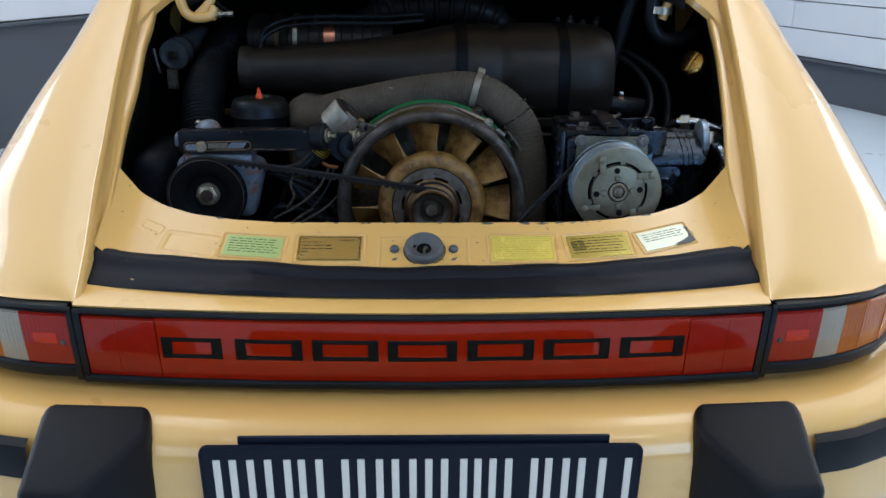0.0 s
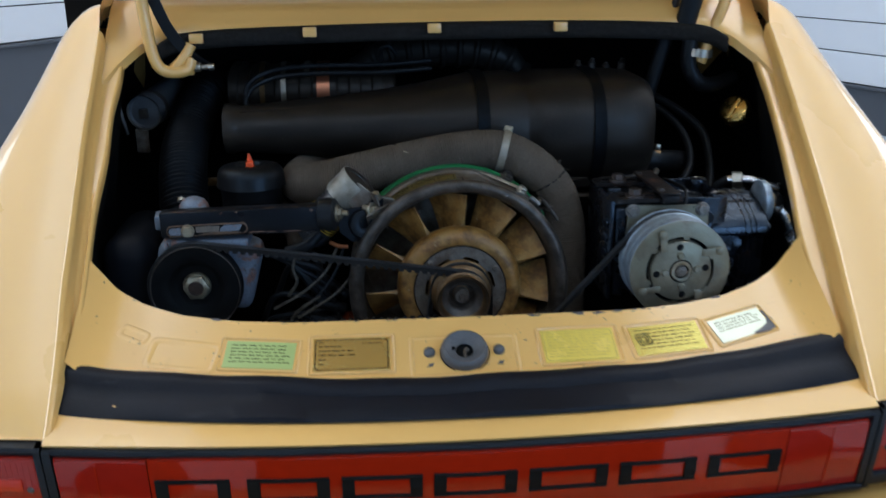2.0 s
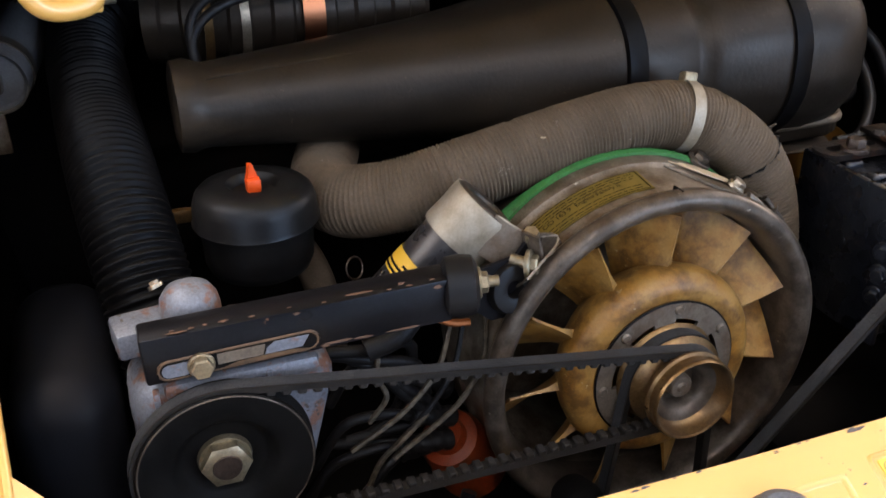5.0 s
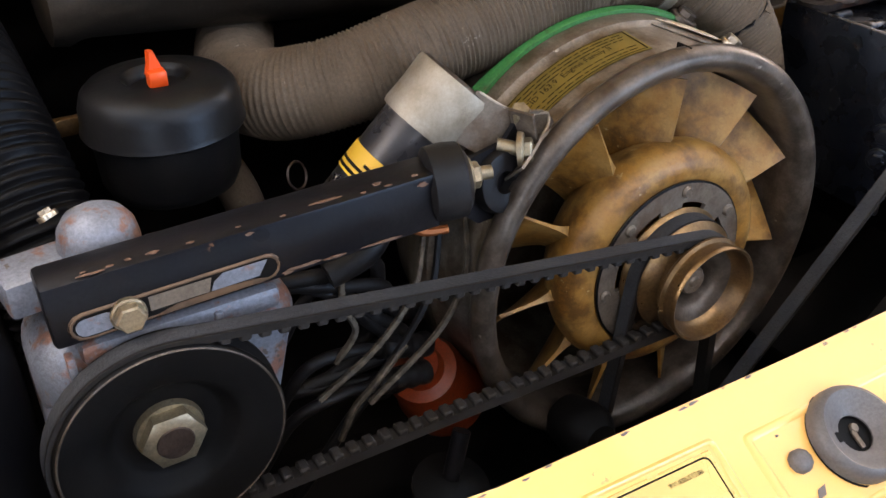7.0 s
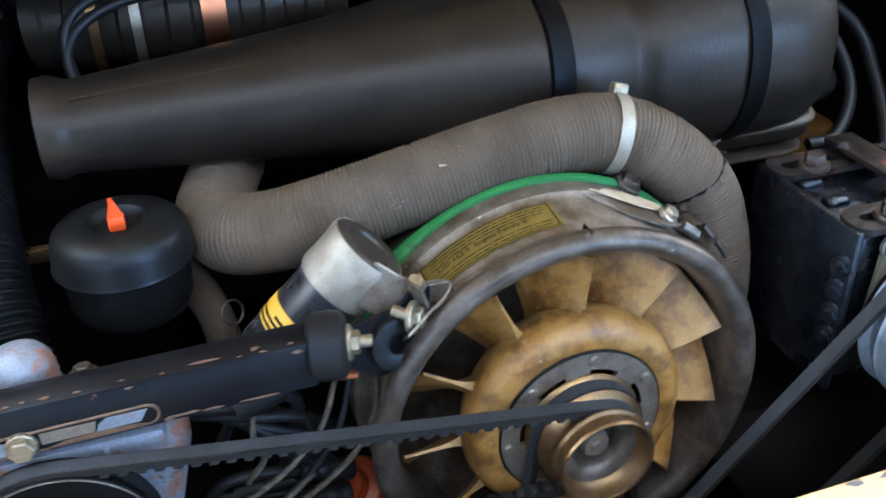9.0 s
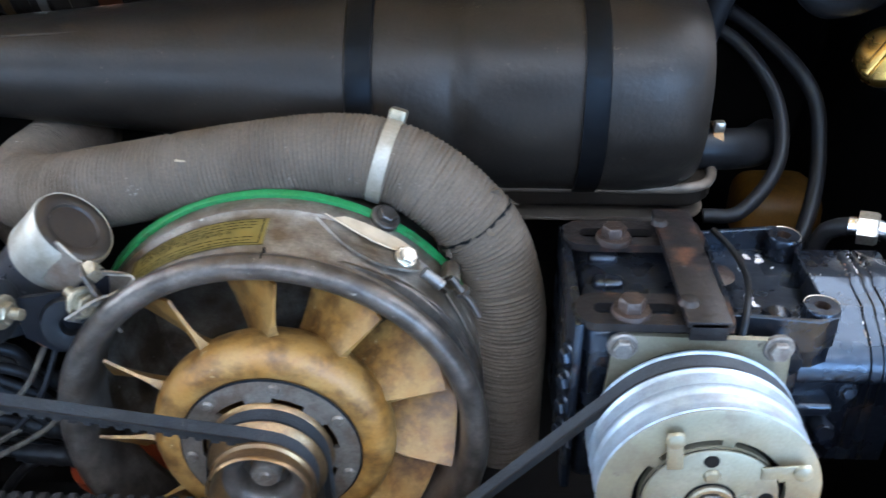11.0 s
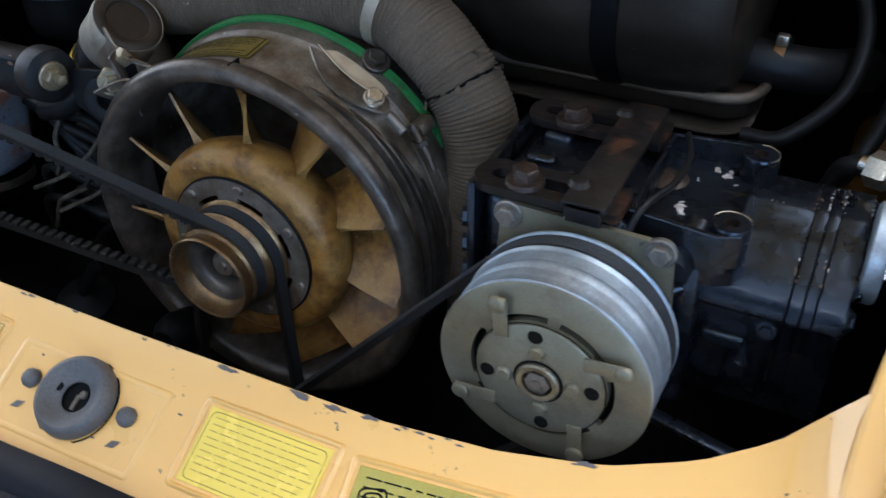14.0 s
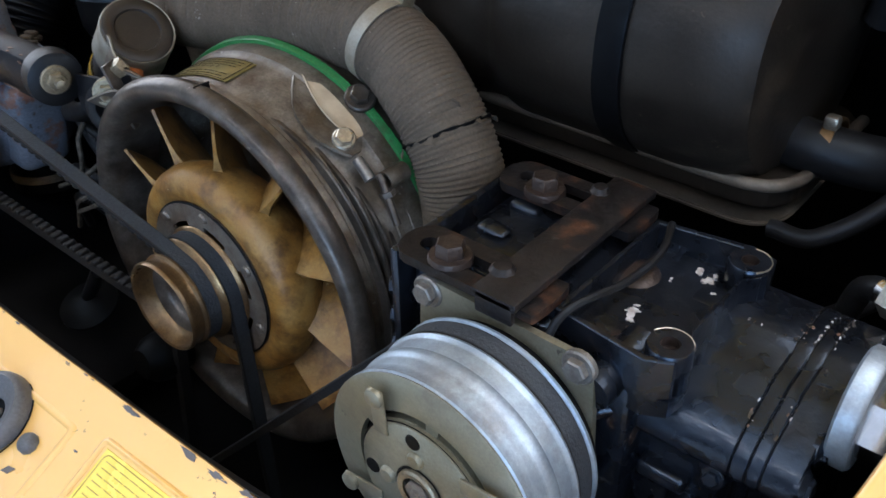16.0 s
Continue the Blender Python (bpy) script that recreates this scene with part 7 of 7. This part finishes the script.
for k in range(4):
    a = 28 + 90 * k
    at = about(0.0540, a, FACE - 0.0045)
    m = Matrix.Translation(at) @ pose(0, 0, 0, 0, -(a + 180 - 22), 0)
    part("leaf_spring", moved(box((-0.0042, -0.0006, -0.0046), (0.0225, 0.0010, 0.0046), 0.0007), m), CLUTCH, arm_, "zinc leaf spring")
    part("spring_rivet", lathe([(0, 0.0030), (0.0040, 0.0029), (0.0052, 0.0020), (0.0056, 0)], at + Vector((0, -0.0004, 0)), REAR, 18), CLUTCH, arm_)
    part("disc_rivet", lathe([(0, 0.0026), (0.0037, 0.0024), (0.0048, 0.0012), (0.0050, 0)], about(0.0205, 95 + 90 * k, FACE - 0.0040), REAR, 16), CLUTCH, arm_)
    part("disc_hole", lathe([(0, 0.0006), (0.0042, 0.0006), (0.0045, 0)], about(0.0315, 96 + 90 * k, FACE - 0.0040), REAR, 16), BLACK_PULLEY, arm_)
part("hub_sleeve", turned([(0.0092, FACE - 0.0065), (0.0120, FACE - 0.0070), (0.0132, FACE - 0.0060), (0.0134, FACE - 0.001)], 36), NUT, arm_)
part("hub_groove", turned([(0.0134, FACE - 0.0044), (0.0150, FACE - 0.0044)], 36), BLACK_PULLEY, arm_)
part("hub_nut", joined(hexagon(0.0078, 0.004, (CX, FACE - 0.003, CZ)), lathe([(0, 0.0055), (0.003, 0.0055), (0.0035, 0.0)], (CX, FACE - 0.003, CZ), REAR, 12), turned([(0, FACE - 0.001), (0.0085, FACE - 0.001)], 20)), HUB_GREY, arm_)

# fittings at the compressor's end
fit = thing("hose_fittings", "bright steel refrigerant hose fittings on the compressor", "fitting")
part("flange_ring", lathe([(0.0, 0.0), (0.028, 0.0), (0.030, 0.0015), (0.030, 0.009), (0.0285, 0.011), (0, 0.011)], (0.4205, 0.216, 0.910), (1, 0, 0), 36), PULLEY_STEEL, fit)
part("large_nut", hexagon(0.019, 0.020, (0.4315, 0.214, 0.908), (1, 0, 0)), BRIGHT, fit)
part("elbow", tube(smooth_path([(0.45, 0.212, 0.905), (0.460, 0.20, 0.89), (0.459, 0.17, 0.875), (0.453, 0.13, 0.86)], 5), 0.011, 16), BRIGHT, fit)
part("elbow_nut", hexagon(0.016, 0.02, (0.459, 0.172, 0.876), (-0.1, -0.9, -0.3)), BRIGHT, fit)
part("end_cap", lathe([(0, 0.0), (0.015, 0.0), (0.016, 0.004), (0.016, 0.02), (0, 0.02)], (0.462, 0.150, 0.80), (0, -0.2, 1), 18), ORANGE_DARK, fit)
part("upper_hose", tube(smooth_path([(0.385, 0.305, 0.86), (0.393, 0.302, 0.905), (0.400, 0.296, 0.918), (0.410, 0.289, 0.924)], 6), 0.0068, 14), RUBBER, fit)
part("upper_pipe", tube(smooth_path([(0.407, 0.291, 0.923), (0.425, 0.282, 0.925), (0.445, 0.276, 0.923), (0.472, 0.266, 0.916)], 5), 0.0075, 16), BRIGHT, fit)
part("upper_nut", hexagon(0.0120, 0.014, (0.412, 0.288, 0.924), (1, -0.45, 0.1)), STEEL, fit)

fit.location.x += 0.008

# rusty slotted bracket on top of the compressor
brk = thing("compressor_bracket", "rusty black slotted steel bracket bolted over the compressor", "bracket")


def slotted(y0, y1):
    """A plate along x with a slot through it."""
    bm = bmesh.new()
    x0, x1, s0, s1, h = 0.206, 0.300, 0.222, 0.262, 0.0055
    yc = (y0 + y1) / 2
    out, inn = [], []
    n = 8
    w = (y1 - y0) / 2
    for k in range(n + 1):
        a = radians(90 + 180 * k / n)
        out.append((x0 + 0.012 + 0.012 * math.cos(a), yc + w * math.sin(a)))
        inn.append((s0 + h * math.cos(a), yc + h * math.sin(a)))
    for k in range(n + 1):
        a = radians(-90 + 180 * k / n)
        out.append((x1 - 0.002 + 0.002 * math.cos(a), yc + w * math.sin(a)))
        inn.append((s1 + h * math.cos(a), yc + h * math.sin(a)))
    vo = [bm.verts.new((x, y, 0.9375)) for x, y in out]
    vi = [bm.verts.new((x, y, 0.9375)) for x, y in inn]
    for k in range(len(vo)):
        j = (k + 1) % len(vo)
        bm.faces.new((vo[k], vo[j], vi[j], vi[k]))
    return thick(bm, 0.0055)


part("slotted_plate", slotted(0.148, 0.180), RUSTY, brk)
part("slotted_plate", slotted(0.236, 0.268), RUSTY, brk)
part("cross_bar", joined(box((0.268, 0.140, 0.9405), (0.294, 0.272, 0.9455), 0.0012), box((0.270, 0.140, 0.932), (0.292, 0.144, 0.945), 0.001)), RUSTY, brk)
for y in (0.160, 0.244):
    part("bracket_bolt", joined(hexagon(0.0082, 0.0085, (0.239, y, 0.9395), (0, 0, 1)), lathe([(0, 0.0025), (0.0112, 0.002), (0.0120, 0.0), (0.0120, -0.002)], (0.239, y, 0.9385), (0, 0, 1), 24)), RUST_BOLT, brk)
for x, y, r in ((0.272, 0.160, 0.007), (0.270, 0.252, 0.006)):
    part("weld_bead", lathe([(0, 0.004), (r * 0.7, 0.003), (r, 0)], (x, y, 0.9455), (0, 0, 1), 10), RUSTY, brk)
part("side_cheek", joined(box((0.205, 0.150, 0.80), (0.211, 0.268, 0.935), 0.002), box((0.206, 0.166, 0.922), (0.30, 0.172, 0.932), 0.001)), COMPRESSOR, brk)
for z in (0.905, 0.885, 0.865, 0.845):
    part("cheek_bolt", bolt_mesh(0.006, (0.2045, 0.158, z), (-1, -0.4, 0)), COMPRESSOR, brk)
